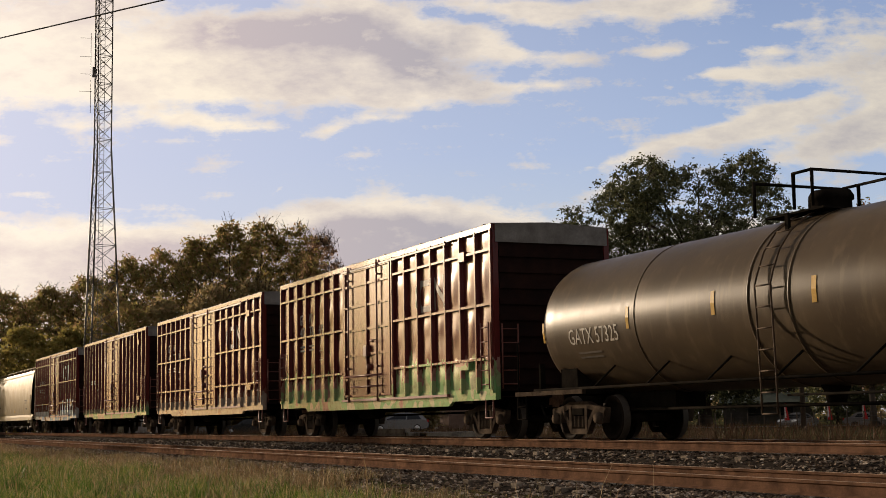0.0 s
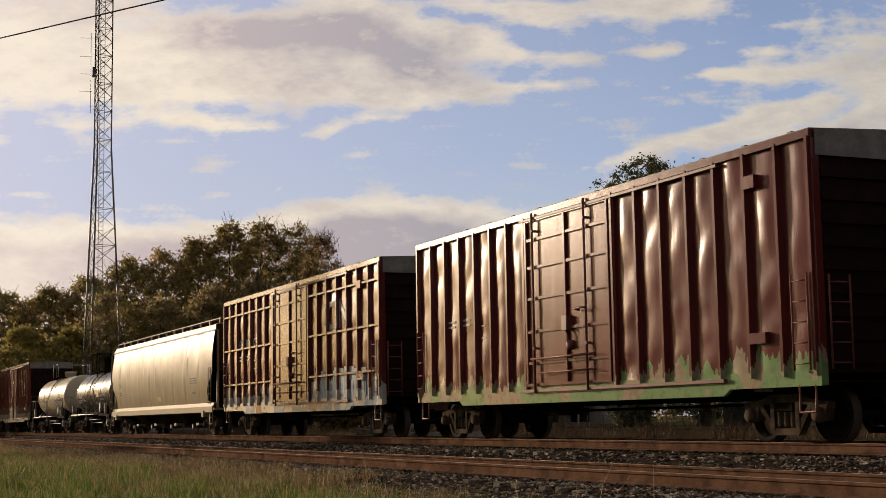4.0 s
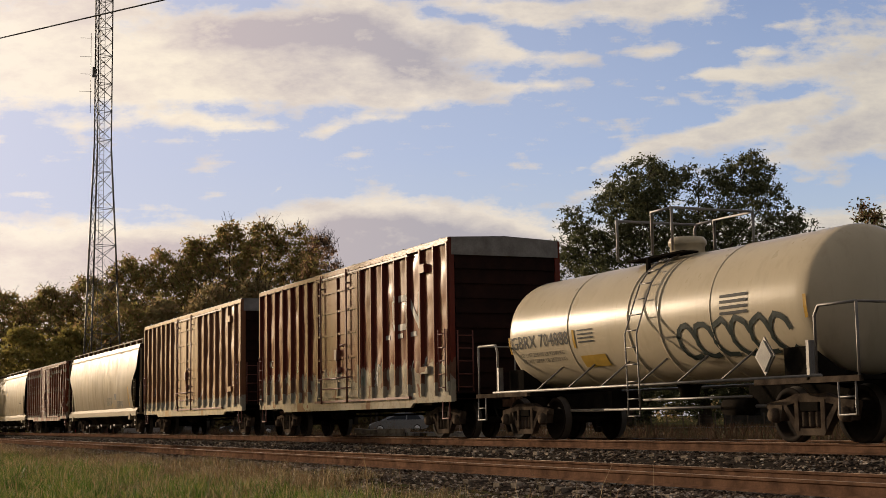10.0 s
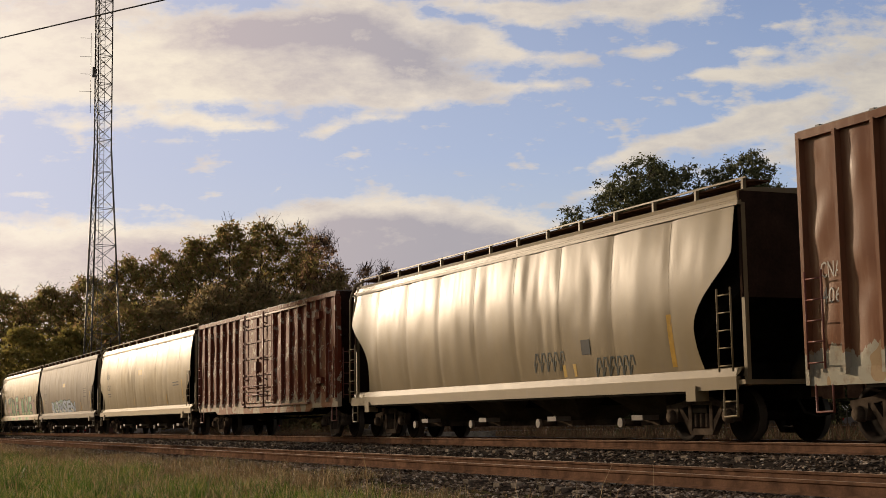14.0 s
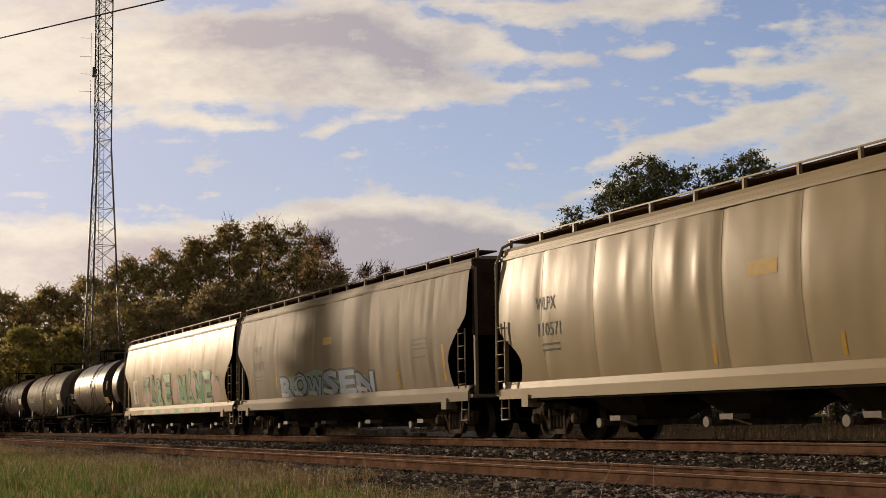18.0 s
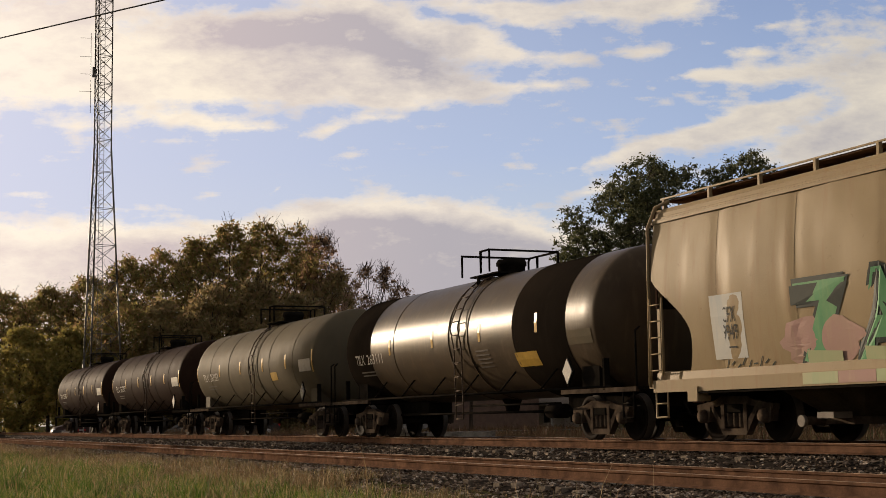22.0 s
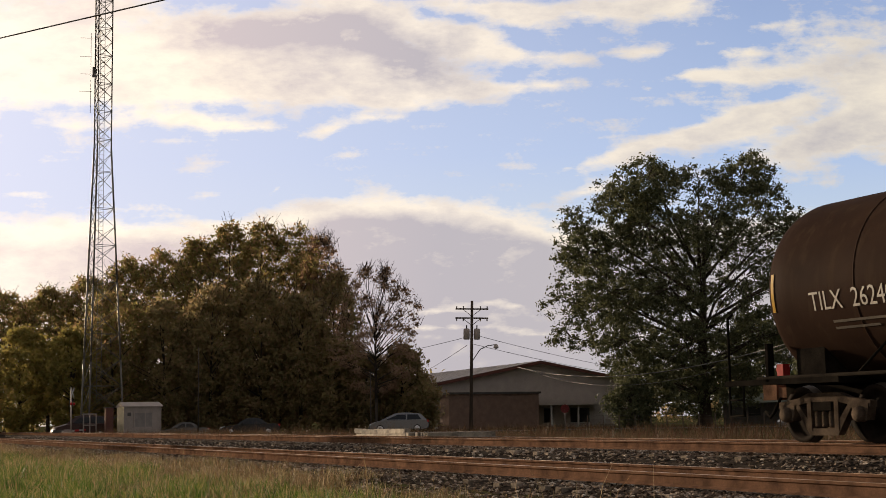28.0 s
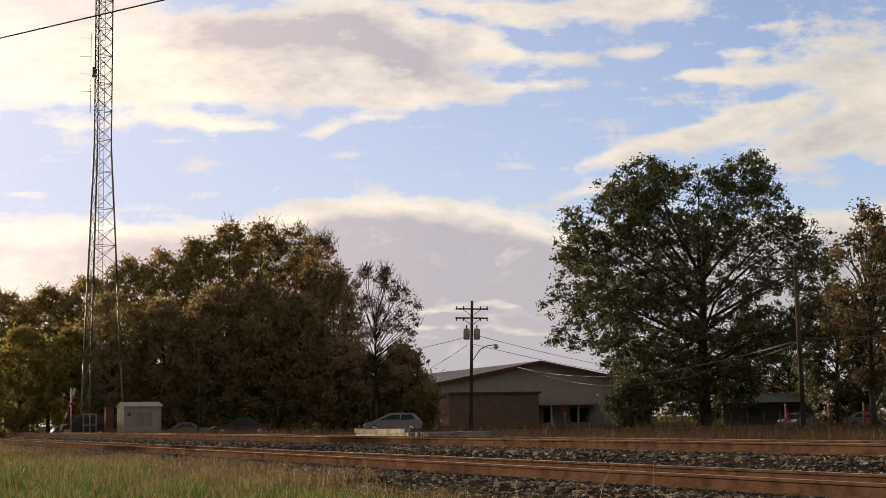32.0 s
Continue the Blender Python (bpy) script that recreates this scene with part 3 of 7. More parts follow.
def add_coupler(car, x, way):
    g = Geo()
    g.box(min(x, x + way * 0.55), max(x, x + way * 0.55), -0.09, 0.09, 0.76, 0.94)
    g.prism([(x + way * 0.5, -0.13), (x + way * 0.85, -0.16), (x + way * 0.85, 0.02), (x + way * 0.72, 0.16), (x + way * 0.5, 0.14)], 0.72, 0.99, "z")
    part("coupler", g, RUSTY_STEEL, car)
    part("air_hose", Geo().pipe([(x + way * 0.1, -0.35, 0.75), (x + way * 0.3, -0.35, 0.5), (x + way * 0.55, -0.25, 0.42), (x + way * 0.85, -0.12, 0.52)], 0.025), DARK_STEEL, car)


def ladder(x, y, z0, z1, w=0.42, n=6, r=0.013, along="x"):
    g = Geo()
    put = (lambda a, z: (x + a, y, z)) if along == "x" else (lambda a, z: (x, y + a, z))
    for k in range(n):
        z = z0 + (z1 - z0) * k / (n - 1)
        g.rod(put(-w / 2, z), put(w / 2, z), r)
    for a in (-w / 2, w / 2):
        g.rod(put(a, z0 - 0.1), put(a, z1 + 0.12), r * 1.4)
    return g


def glyphs(text, size, spacing=1.0, fat=0.0):
    """Flat mesh of a text in x, z, starting at 0, 0."""
    cu = bpy.data.curves.new("lettering", "FONT")
    cu.body, cu.size, cu.space_character = text, size, spacing
    cu.resolution_u, cu.offset = 2, fat
    ob = bpy.data.objects.new("lettering", cu)
    me = bpy.data.meshes.new_from_object(ob)
    bpy.data.objects.remove(ob)
    vs = [(v.co.x, v.co.y) for v in me.vertices]
    fs = [tuple(p.vertices) for p in me.polygons]
    bpy.data.meshes.remove(me)
    return vs, fs


def lettering(car, name, text, size, x, z, wrap, material, width=0.0, label="", bars=()):
    """Text (and plain bars for small print) laid on a side by wrap(x, z) -> point."""
    g = Geo()
    if text:
        vs, fs = glyphs(text, size)
        k = width / max(a for a, b in vs) if width else 1.0
        g.add([wrap(x + a * k, z + b) for a, b in vs], fs)
    for bx, bz, w, h in bars:
        n = max(1, int(w / 0.25))
        g.grid(n, 1, lambda u, v: wrap(bx + u * w, bz + v * h), False)
    return tagged(part(name, g, material, car, label), kind="stuff")


def strokes(car, name, paths, r, wrap, material, label="", off=0.0):
    """Painted lines of half width r along paths of (x, z)."""
    g = Geo()
    for pts in paths:
        for a, b in zip(pts, pts[1:]):
            d = Vector((b[0] - a[0], b[1] - a[1]))
            if d.length < 1e-6:
                continue
            e = d.normalized() * r
            n = max(1, int(d.length / 0.3))
            p0, p1 = Vector(a) - e * 0.6, Vector(b) + e * 0.6
            m = Vector((-e.y, e.x))

            def at(u, v):
                q = p0.lerp(p1, u) + m * (2 * v - 1)
                return wrap(q.x, q.y, off)
            g.grid(n, 1, at, False)
    return tagged(part(name, g, material, car, label), kind="stuff")


def block_letters(n, x0, x1, z0, z1, seed):
    """Strokes of n unreadable block letters in a row."""
    rng = random.Random(seed)
    w = (x1 - x0) / n
    out = []
    for k in range(n):
        a, b = x0 + w * (k + 0.18), x0 + w * (k + 0.82)
        j = lambda: rng.uniform(-0.08, 0.08) * w
        m = (z0 + z1) / 2
        forms = ([(a, z0), (a + j(), z1)], [(b, z0), (b + j(), z1)], [(a, z1), (b, z1 + j())], [(a, m), (b, m + j())], [(a, z0), (b, z0 + j())], [(a, z1), (b, z0)])
        out += rng.sample(forms, 3)
    return out


WHITE_LETTER = plain("white_stencil_paint", (0.52, 0.48, 0.42), 0.6)
FADED_MARK = plain("faded_mark_paint", (0.42, 0.36, 0.30), 0.5)
FADED_INK = plain("faded_stencil_ink", (0.085, 0.07, 0.052), 0.6)
DIM_PRINT = plain("dim_small_print", (0.13, 0.11, 0.09), 0.6)
BLACK_LETTER = plain("black_stencil_paint", (0.03, 0.03, 0.03), 0.6)
YELLOW_STRIP = plain("yellow_reflective_sheet", (0.50, 0.30, 0.06), 0.3)
LIGHT_PLATE = plain("pale_marking_panel", (0.44, 0.41, 0.36), 0.5)


def boxcar(spec):
    """A fifty-foot boxcar: sheet sides between posts, plug door, ribbed ends, peaked roof."""
    s0, half, eave, paint, label = spec["at"], spec["half"], spec["eave"], spec["paint"], spec["label"]
    grid_ribs = spec.get("ribs", ())
    car = thing("boxcar", label, "boxcar", group="freight cars of the train")
    W, SILL = 1.47, 1.06
    rng = random.Random(int(-s0 * 10))
    d0, d1 = spec.get("door", (-1.95, 1.85))
    seed = rng.uniform(0, 50)
    posts = [-half + 0.05 + (d0 + half) * k / 7 for k in range(8)] + [d1 + (half - d1) * k / 7 - (0.05 if k == 7 else 0) for k in range(8)]

    levels = sorted([SILL, *grid_ribs, eave - 0.12])

    def buckle(x, z, sign=-1):
        """How far the sheet stands out at a place."""
        near = min(posts, key=lambda p: abs(p - x))
        d = min(1.0, abs(near - x) / 0.42)
        if grid_ribs:
            lz = min(levels, key=lambda q: abs(q - z))
            d *= min(1.0, abs(lz - z) / 0.35)
        puff = d * (0.016 + 0.036 * noise.noise(Vector((x * 1.9 + seed, z * 1.1, sign))) + 0.020 * noise.noise(Vector((x * 2.3 + seed, z * 2.6, sign * 3)))) + 0.012 * noise.noise(Vector((x * 0.5, z * 0.5 + seed, sign * 2)))
        return puff

    def sheet(y, sign):
        g = Geo()

        def at(u, v):
            x, z = -half + 2 * half * u, SILL + (eave - 0.12 - SILL) * v
            return (x, y + sign * buckle(x, z, sign), z)
        g.grid(110, 26, at, True, flip=sign > 0)
        return g

    part("side_sheet", sheet(-W, -1), paint, car)
    part("side_sheet", Geo().box(-half, half, W - 0.05, W, SILL, eave - 0.1), paint, car)
    depth = spec.get("post_depth", 0.115)
    post = Geo().prism([(-0.055, 0.0), (-0.035, -depth), (0.035, -depth), (0.055, 0.0)], SILL + 0.0, eave - 0.1, "z").mesh("side_post", paint)
    for px in posts:
        part("side_post", post, None, car, at=pose(px, -W + 0.015, 0))
        part("side_post", post, None, car, at=pose(px, W - 0.015, 0, rz=180))
    for z in grid_ribs:
        for a, b in ((-half, d0 - 0.1), (d1 + 0.1, half)):
            part("horizontal_rib", Geo().prism([(-W + 0.015, z - 0.045), (-W - depth * 0.8, z - 0.028), (-W - depth * 0.8, z + 0.028), (-W + 0.015, z + 0.045)], a, b, "x"), paint, car)
    sill = Geo()
    sill.prism([(-half, SILL + 0.1), (half, SILL + 0.1), (half, SILL - 0.16), (half - 2.4, SILL - 0.16), (half - 2.6, SILL - 0.27), (-half + 2.6, SILL - 0.27), (-half + 2.4, SILL - 0.16), (-half, SILL - 0.16)], -W - 0.03, -W + 0.05, "y")
    part("side_sill", sill, paint, car)
    part("side_sill", Geo().box(-half, half, W - 0.05, W + 0.03, SILL - 0.2, SILL + 0.1), paint, car)
    part("eave_rail", Geo().box(-half - 0.02, half + 0.02, -W - 0.085, -W + 0.05, eave - 0.13, eave), paint, car)
    part("eave_rail", Geo().box(-half - 0.02, half + 0.02, W - 0.05, W + 0.085, eave - 0.13, eave), paint, car)
    roof = Geo().prism([(-W - 0.06, eave + 0.002), (W + 0.06, eave + 0.002), (W + 0.06, eave + 0.02), (0, eave + 0.09), (-W - 0.06, eave + 0.02)], -half, half, "x")
    for k in range(13):
        x = -half + 0.5 + k * (2 * half - 1) / 12
        roof.prism([(-W - 0.05, eave + 0.02), (0, eave + 0.085), (W + 0.05, eave + 0.02), (W + 0.05, eave + 0.045), (0, eave + 0.12), (-W - 0.05, eave + 0.045)], x - 0.05, x + 0.05, "x")
    part("roof", roof, ROOF_STEEL, car, "weathered galvanised steel roof")
    for s in (-1, 1):
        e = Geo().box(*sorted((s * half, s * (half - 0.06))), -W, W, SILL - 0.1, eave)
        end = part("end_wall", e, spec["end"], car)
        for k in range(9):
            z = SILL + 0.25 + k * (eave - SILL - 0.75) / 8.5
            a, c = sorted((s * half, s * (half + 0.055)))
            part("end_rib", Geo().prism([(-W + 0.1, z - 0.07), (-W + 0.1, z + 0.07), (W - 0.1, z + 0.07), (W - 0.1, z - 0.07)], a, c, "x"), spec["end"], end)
        if s > 0 and spec.get("white_end", True):
            part("end_band", Geo().prism([(-W, eave - 0.42), (W, eave - 0.42), (W, eave + 0.0), (0, eave + 0.07), (-W, eave + 0.0)], half + 0.056, half + 0.07, "x"), spec.get("band", BAND), end, "pale grey painted top band")
        for y in (-W, W):
            part("corner_post", Geo().box(*sorted((s * (half - 0.04), s * (half + 0.05))), *sorted((y * 0.95, y * 1.04)), SILL - 0.15, eave - 0.14), paint, car)
        side = part("ladder", ladder(s * (half - 0.32), -W - 0.13, 1.25, 2.55, 0.40, 5), spec["trim"], car)
        part("stirrup", Geo().pipe([(s * (half - 0.15), -W - 0.02, 0.92), (s * (half - 0.15), -W - 0.02, 0.50), (s * (half - 0.55), -W - 0.02, 0.50), (s * (half - 0.55), -W - 0.02, 0.92)], 0.018), spec["trim"], car)
        part("end_ladder", ladder(s * (half + 0.13), -W + 0.3, 1.25, 2.5, 0.40, 5, along="y"), spec["trim"], car)
        add_coupler(car, s * (half - 0.1), s)
    # plug door
    skin = spec.get("door_paint", paint)
    y = -W - 0.05
    door = part("door", Geo().cbox(d0 + 0.12, d1 - 0.12, y, -W + 0.04, SILL + 0.12, eave - 0.2, 0.02), skin, car, "sliding plug door")
    n_cols, zs = 2, [SILL + 0.12 + (eave - SILL - 0.32) * q for q in (0.0, 0.13, 0.32, 0.52, 0.71, 0.88, 1.0)]
    for k in range(n_cols + 1):
        x = d0 + 0.16 + (d1 - d0 - 0.32) * k / n_cols
        part("door_stile", Geo().cbox(x - 0.05, x + 0.05, y - 0.055, y + 0.01, SILL + 0.14, eave - 0.22, 0.012), skin, door)
    for z in zs:
        part("door_rail", Geo().box(d0 + 0.13, d1 - 0.13, y - 0.042, y + 0.01, z - 0.03, z + 0.03), skin, door)
    for x in (d0 + 0.55, d1 - 1.0):
        part("lock_rod", Geo().rod((x, y - 0.075, SILL - 0.06), (x, y - 0.075, eave - 0.06), 0.027, 8), spec["trim"], door)
        for z in (1.95, eave - 0.45):
            part("rod_bracket", Geo().box(x - 0.04, x + 0.04, y - 0.10, y + 0.0, z - 0.022, z + 0.022), spec["trim"], door)
    part("lock_bar", Geo().pipe([(d0 + 0.45, y - 0.12, 1.72), (0.0, y - 0.15, 1.72), (d1 - 0.6, y - 0.12, 1.72)], 0.024), spec["trim"], door)
    part("lock_box", Geo().cbox(-0.12, 0.12, y - 0.12, y, 2.25, 2.55, 0.02), spec["trim"], door)
    part("grab_bar", Geo().pipe([(d1 - 1.35, y - 0.02, 2.62), (d1 - 1.35, y - 0.14, 2.66), (d1 - 0.95, y - 0.14, 2.66)], 0.02), spec["trim"], door)
    gear = Geo().lathe([(0.0, -0.07), (0.08, -0.07), (0.10, -0.03), (0.10, 0.02)], (0.1, y - 0.02, 1.95), "y", 14)
    gear.pipe([(0.1, y - 0.08, 1.95), (0.1, y - 0.09, 2.15), (0.0, y - 0.09, 2.25)], 0.018)
    part("lock_gear", gear, spec["trim"], door)
    part("door_latch", Geo().pipe([(-1.2, y - 0.1, 1.42), (1.2, y - 0.1, 1.42)], 0.02), spec["trim"], door)
    for z, a in ((SILL + 0.02, 0.06), (eave - 0.15, 0.05)):
        part("door_track", Geo().box(d0 - 0.1, min(half - 0.3, d1 + 3.6), y - 0.06, -W + 0.02, z - a, z), spec["trim"], car)
    for x in (d0 + 0.02, d1 - 0.02):
        part("door_post", Geo().cbox(x - 0.09, x + 0.09, y - 0.03, -W + 0.02, SILL, eave - 0.13, 0.02), skin, car)
    part("stop_bracket", Geo().box(half - 1.75, half - 1.25, -W - 0.12, -W, 1.62, 1.80), paint, car)
    part("stop_bracket", Geo().box(half - 1.75, half - 1.4, -W - 0.12, -W, eave - 0.72, eave - 0.5), paint, car)
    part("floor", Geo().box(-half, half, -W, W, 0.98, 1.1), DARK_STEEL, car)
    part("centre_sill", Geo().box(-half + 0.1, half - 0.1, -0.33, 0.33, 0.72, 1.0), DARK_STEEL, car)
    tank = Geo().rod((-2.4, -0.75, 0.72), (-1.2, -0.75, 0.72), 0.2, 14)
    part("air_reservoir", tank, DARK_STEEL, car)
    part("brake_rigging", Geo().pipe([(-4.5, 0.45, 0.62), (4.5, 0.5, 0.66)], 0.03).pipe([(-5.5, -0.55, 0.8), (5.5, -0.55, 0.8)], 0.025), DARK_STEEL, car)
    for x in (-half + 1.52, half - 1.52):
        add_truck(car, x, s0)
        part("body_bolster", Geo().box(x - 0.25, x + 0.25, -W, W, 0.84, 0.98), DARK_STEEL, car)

    def wrap(x, z, off=0.0):
        return (x, -W - buckle(x, z) - 0.012 - off, z)
    for text in spec.get("text", ()):
        lettering(car, "lettering", *text[:4], wrap, spec.get("ink", WHITE_LETTER), *text[4:])
    if spec.get("art"):
        spec["art"](car, wrap)
    bars = spec.get("bars", ())
    if bars:
        lettering(car, "small_print", "", 0, 0, 0, wrap, spec.get("ink", WHITE_LETTER), bars=bars)
    for mark in spec.get("mark", ()):
        pts, r = mark
        g = Geo()

        def drape(x, z):
            # paint lies on the sheet and runs over the posts and ribs
            d = min(abs(p - x) for p in posts)
            proud = d < 0.058 or any(abs(q - z) < 0.047 for q in grid_ribs)
            return (x, -W - (depth - 0.011 if proud else buckle(x, z) + 0.012), z)
        for a, b in zip(pts, pts[1:]):
            d = Vector((b[0] - a[0], b[1] - a[1])).normalized() * r
            nrm = Vector((-d.y, d.x))
            q = [(a[0] - d.x + nrm.x, a[1] - d.y + nrm.y), (a[0] - d.x - nrm.x, a[1] - d.y - nrm.y), (b[0] + d.x - nrm.x, b[1] + d.y - nrm.y), (b[0] + d.x + nrm.x, b[1] + d.y + nrm.y)]
            n, m = max(2, int((Vector(a) - Vector(b)).length / 0.03)), 6
            q = [Vector(p) for p in q]
            g.grid(n, m, lambda u, v: drape(*q[1].lerp(q[2], u).lerp(q[0].lerp(q[3], u), v)), False)
        flat = [f for f in g.f if max(g.v[i][1] for i in f) - min(g.v[i][1] for i in f) < 0.03]
        g.f, g.s = flat, [False] * len(flat)
        part("painted_mark", g, spec.get("mark_paint", FADED_MARK), car, "faded white painted mark")
    return car


def hopper_y(z, u=0.0):
    """Half width of a hopper's rounded side at height z."""
    t = (z - 1.15) / 2.9
    return 1.30 + 0.24 * math.sin(math.pi * min(1, max(0, 0.12 + 0.72 * t)))


def hopper(spec):
    """A four-bay covered hopper car with rounded sides and open end bays."""
    s0, half, paint, label = spec["at"], spec["half"], spec["paint"], spec["label"]
    car = thing("covered_hopper", label, "hopper car", group="freight cars of the train")
    B, T = 1.16, 4.05
    seed = -s0 * 0.37

    def ends(z):
        # the sheet's ends slope in towards the bottom
        top, deep = spec.get("cut", (3.0, 1.2))
        if z > top:
            return half - 0.12
        t = (top - z) / (top - B)
        return half - 0.12 - deep * math.sin(math.pi / 2 * min(1, t / 0.62)) ** 1.4 + 0.22 * max(0, (t - 0.62) / 0.38) ** 2

    seams = [k / 9 for k in range(1, 9)]

    def ripple(x, z, sign):
        d = min(abs((x + half) / (2 * half) - s) for s in seams) * 2 * half
        return -0.016 * math.exp(-(d / 0.12) ** 2) + 0.018 * noise.noise(Vector((x * 0.55 + seed, z * 0.45, sign))) + 0.016 * noise.noise(Vector((x * 1.25 + seed, z * 0.4, 5))) + 0.006 * noise.noise(Vector((x * 2.6 + seed, z * 1.3, 8)))

    rng = random.Random(int(-s0))
    dents = [(rng.uniform(-half + 2, half - 2), rng.uniform(1.9, 3.4), rng.uniform(0.10, 0.22), rng.uniform(0.4, 0.9), rng.choice((-1, 1)) * rng.uniform(0.012, 0.030)) for _ in range(9)]
    smooth_ripple = ripple

    def ripple(x, z, sign):
        return smooth_ripple(x, z, sign) + sum(h * math.exp(-((x - dx) / w) ** 2 - ((z - dz) / l) ** 2) for dx, dz, w, l, h in dents if abs(x - dx) < 3 * w)

    def side(sign):
        def at(u, v):
            z = B + (T - B) * v
            x = (2 * u - 1) * ends(z)
            return (x, sign * (hopper_y(z) + ripple(x, z, sign)), z)
        return Geo().grid(200 if sign < 0 else 60, 24, at, True, flip=sign > 0)

    part("side_sheet", side(-1), paint, car)
    part("side_sheet", side(1), paint, car)
    for q in seams:
        x = -half + 2 * half * q
        if abs(x) < ends(1.5) - 0.2:
            part("weld_seam", Geo().grid(1, 14, lambda u, v: (x + (u - 0.5) * 0.012, -hopper_y(B + 0.05 + (T - B - 0.1) * v) - ripple(x, B + 0.05 + (T - B - 0.1) * v, -1) - 0.005, B + 0.05 + (T - B - 0.1) * v), False), SEAM_GRIME, car, "grimy welded sheet seam")
    # top chord and roof
    yt = hopper_y(T)
    rail = Geo().prism([(-yt - 0.03, T - 0.03), (-yt - 0.03, T + 0.03), (-yt + 0.05, T + 0.06), (-yt + 0.05, T - 0.03)], -half, half, "x")
    part("top_chord", rail, spec.get("chord", paint), car)
    roof = Geo()
    prof = [(-yt, T), (-yt + 0.012, T + 0.075), (-yt + 0.032, T + 0.085), (-yt + 0.045, T + 0.16), (-yt + 0.065, T + 0.17), (-yt + 0.09, T + 0.24), (-yt + 0.3, T + 0.29), (0, T + 0.33), (yt - 0.3, T + 0.29), (yt - 0.09, T + 0.24), (yt, T)]
    roof.prism(prof, -half + 0.05, half - 0.05, "x")
    part("roof", roof, paint, car)
    for y0 in (-1.16, 0.72):
        part("running_board", Geo().box(-half + 0.05, half - 0.05, y0, y0 + 0.44, T + 0.40, T + 0.43), RUSTY_STEEL, car, "rusty roof walkway grating")
    n = spec.get("brackets", 14)
    for k in range(n):
        x = -half + 0.15 + (2 * half - 0.3) * k / (n - 1)
        for s in (-1, 1):
            part("bracket", Geo().prism([(s * 1.23, T + 0.22), (s * 1.16, T + 0.22), (s * 1.16, T + 0.45), (s * 1.20, T + 0.47), (s * 1.23, T + 0.45)][::s], x - 0.03, x + 0.03, "x"), paint, car)
    part("walkway_rail", Geo().box(-half + 0.05, half - 0.05, -1.225, -1.195, T + 0.445, T + 0.475), spec.get("rail", paint), car)
    part("hatch_trough", Geo().box(-half + 1.0, half - 1.0, -0.28, 0.28, T + 0.32, T + 0.40), DARK_STEEL, car, "long dark roof hatch")
    # side sill, with a lip
    sl = Geo().prism([(-1.54, 0.90), (-1.50, 0.90), (-1.47, 1.0), (-1.44, B + 0.1), (-1.34, B + 0.12), (-1.34, B - 0.04), (-1.54, B - 0.04)], -half + 0.1, half - 0.1, "x")
    part("side_sill", sl, spec.get("sill", paint), car)
    part("side_sill", Geo().box(-half + 0.1, half - 0.1, 1.34, 1.5, 0.92, B + 0.1), paint, car)
    part("sill_lip", Geo().box(-half + 1.4, half - 1.4, -1.56, -1.42, 0.855, 0.885), DARK_STEEL, car)
    for s in (-1, 1):
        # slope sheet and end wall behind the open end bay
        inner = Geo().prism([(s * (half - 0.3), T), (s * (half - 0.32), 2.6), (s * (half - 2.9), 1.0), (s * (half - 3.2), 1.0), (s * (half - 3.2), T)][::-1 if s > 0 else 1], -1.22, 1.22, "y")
        # near-black instead of body paint: the end bay's shade is in the colour
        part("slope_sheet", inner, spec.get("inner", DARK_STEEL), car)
    # filler box inside the body, as near-black as the slope sheets
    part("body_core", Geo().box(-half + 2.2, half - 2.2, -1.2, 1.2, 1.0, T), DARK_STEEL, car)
    for s in (-1, 1):
        xe = s * (half - 0.02)
        part("end_wall", Geo().box(*sorted((xe - s * 0.07, xe - s * 0.01)), -1.39, 1.39, 2.45, T + 0.22), HOPPER_END_BROWN, car, "grime-brown end sheet")
        for y in (-1.36, 1.30):
            part("corner_post", Geo().box(*sorted((xe, xe - s * 0.09)), y, y + 0.08, 0.95, T + 0.02), paint, car)
        part("end_platform", Geo().box(*sorted((xe + s * 0.12, xe - s * 1.6)), -1.5, 1.5, 0.98, 1.06), paint, car)
        part("shear_plate", Geo().prism([(xe - s * 0.1, 1.06), (xe - s * 1.9, 1.06), (xe - s * 1.5, 1.35)][::-1 if s > 0 else 1], -1.3, -1.26, "y"), DARK_STEEL, car)
        part("ladder", ladder(xe - s * 0.30, -1.58, 1.30, 2.5, 0.40, 5), spec.get("trim", paint), car)
        if s < 0:
            part("end_ladder", Geo().pipe([(xe + 0.02, -1.56, 1.0), (xe + 0.02, -1.52, T - 0.1), (xe + 0.12, -1.40, T + 0.28), (xe + 0.3, -1.2, T + 0.4)], 0.035), spec.get("trim", paint), car)
        part("stirrup", Geo().pipe([(xe - s * 0.12, -1.5, 0.98), (xe - s * 0.12, -1.5, 0.45), (xe - s * 0.5, -1.5, 0.45), (xe - s * 0.5, -1.5, 0.98)], 0.018).rod((xe - s * 0.12, -1.5, 0.7), (xe - s * 0.5, -1.5, 0.7), 0.015), spec.get("trim", paint), car)
        part("jacking_pad", Geo().box(*sorted((xe - s * 1.25, xe - s * 1.55)), -1.58, -1.3, 0.72, 0.98), paint, car)
        add_coupler(car, s * (half - 0.15), s)
        add_truck(car, s * (half - 1.9), s0)
        part("body_bolster", Geo().box(*sorted((s * (half - 1.65), s * (half - 2.15))), -1.4, 1.4, 0.82, 0.98), DARK_STEEL, car)
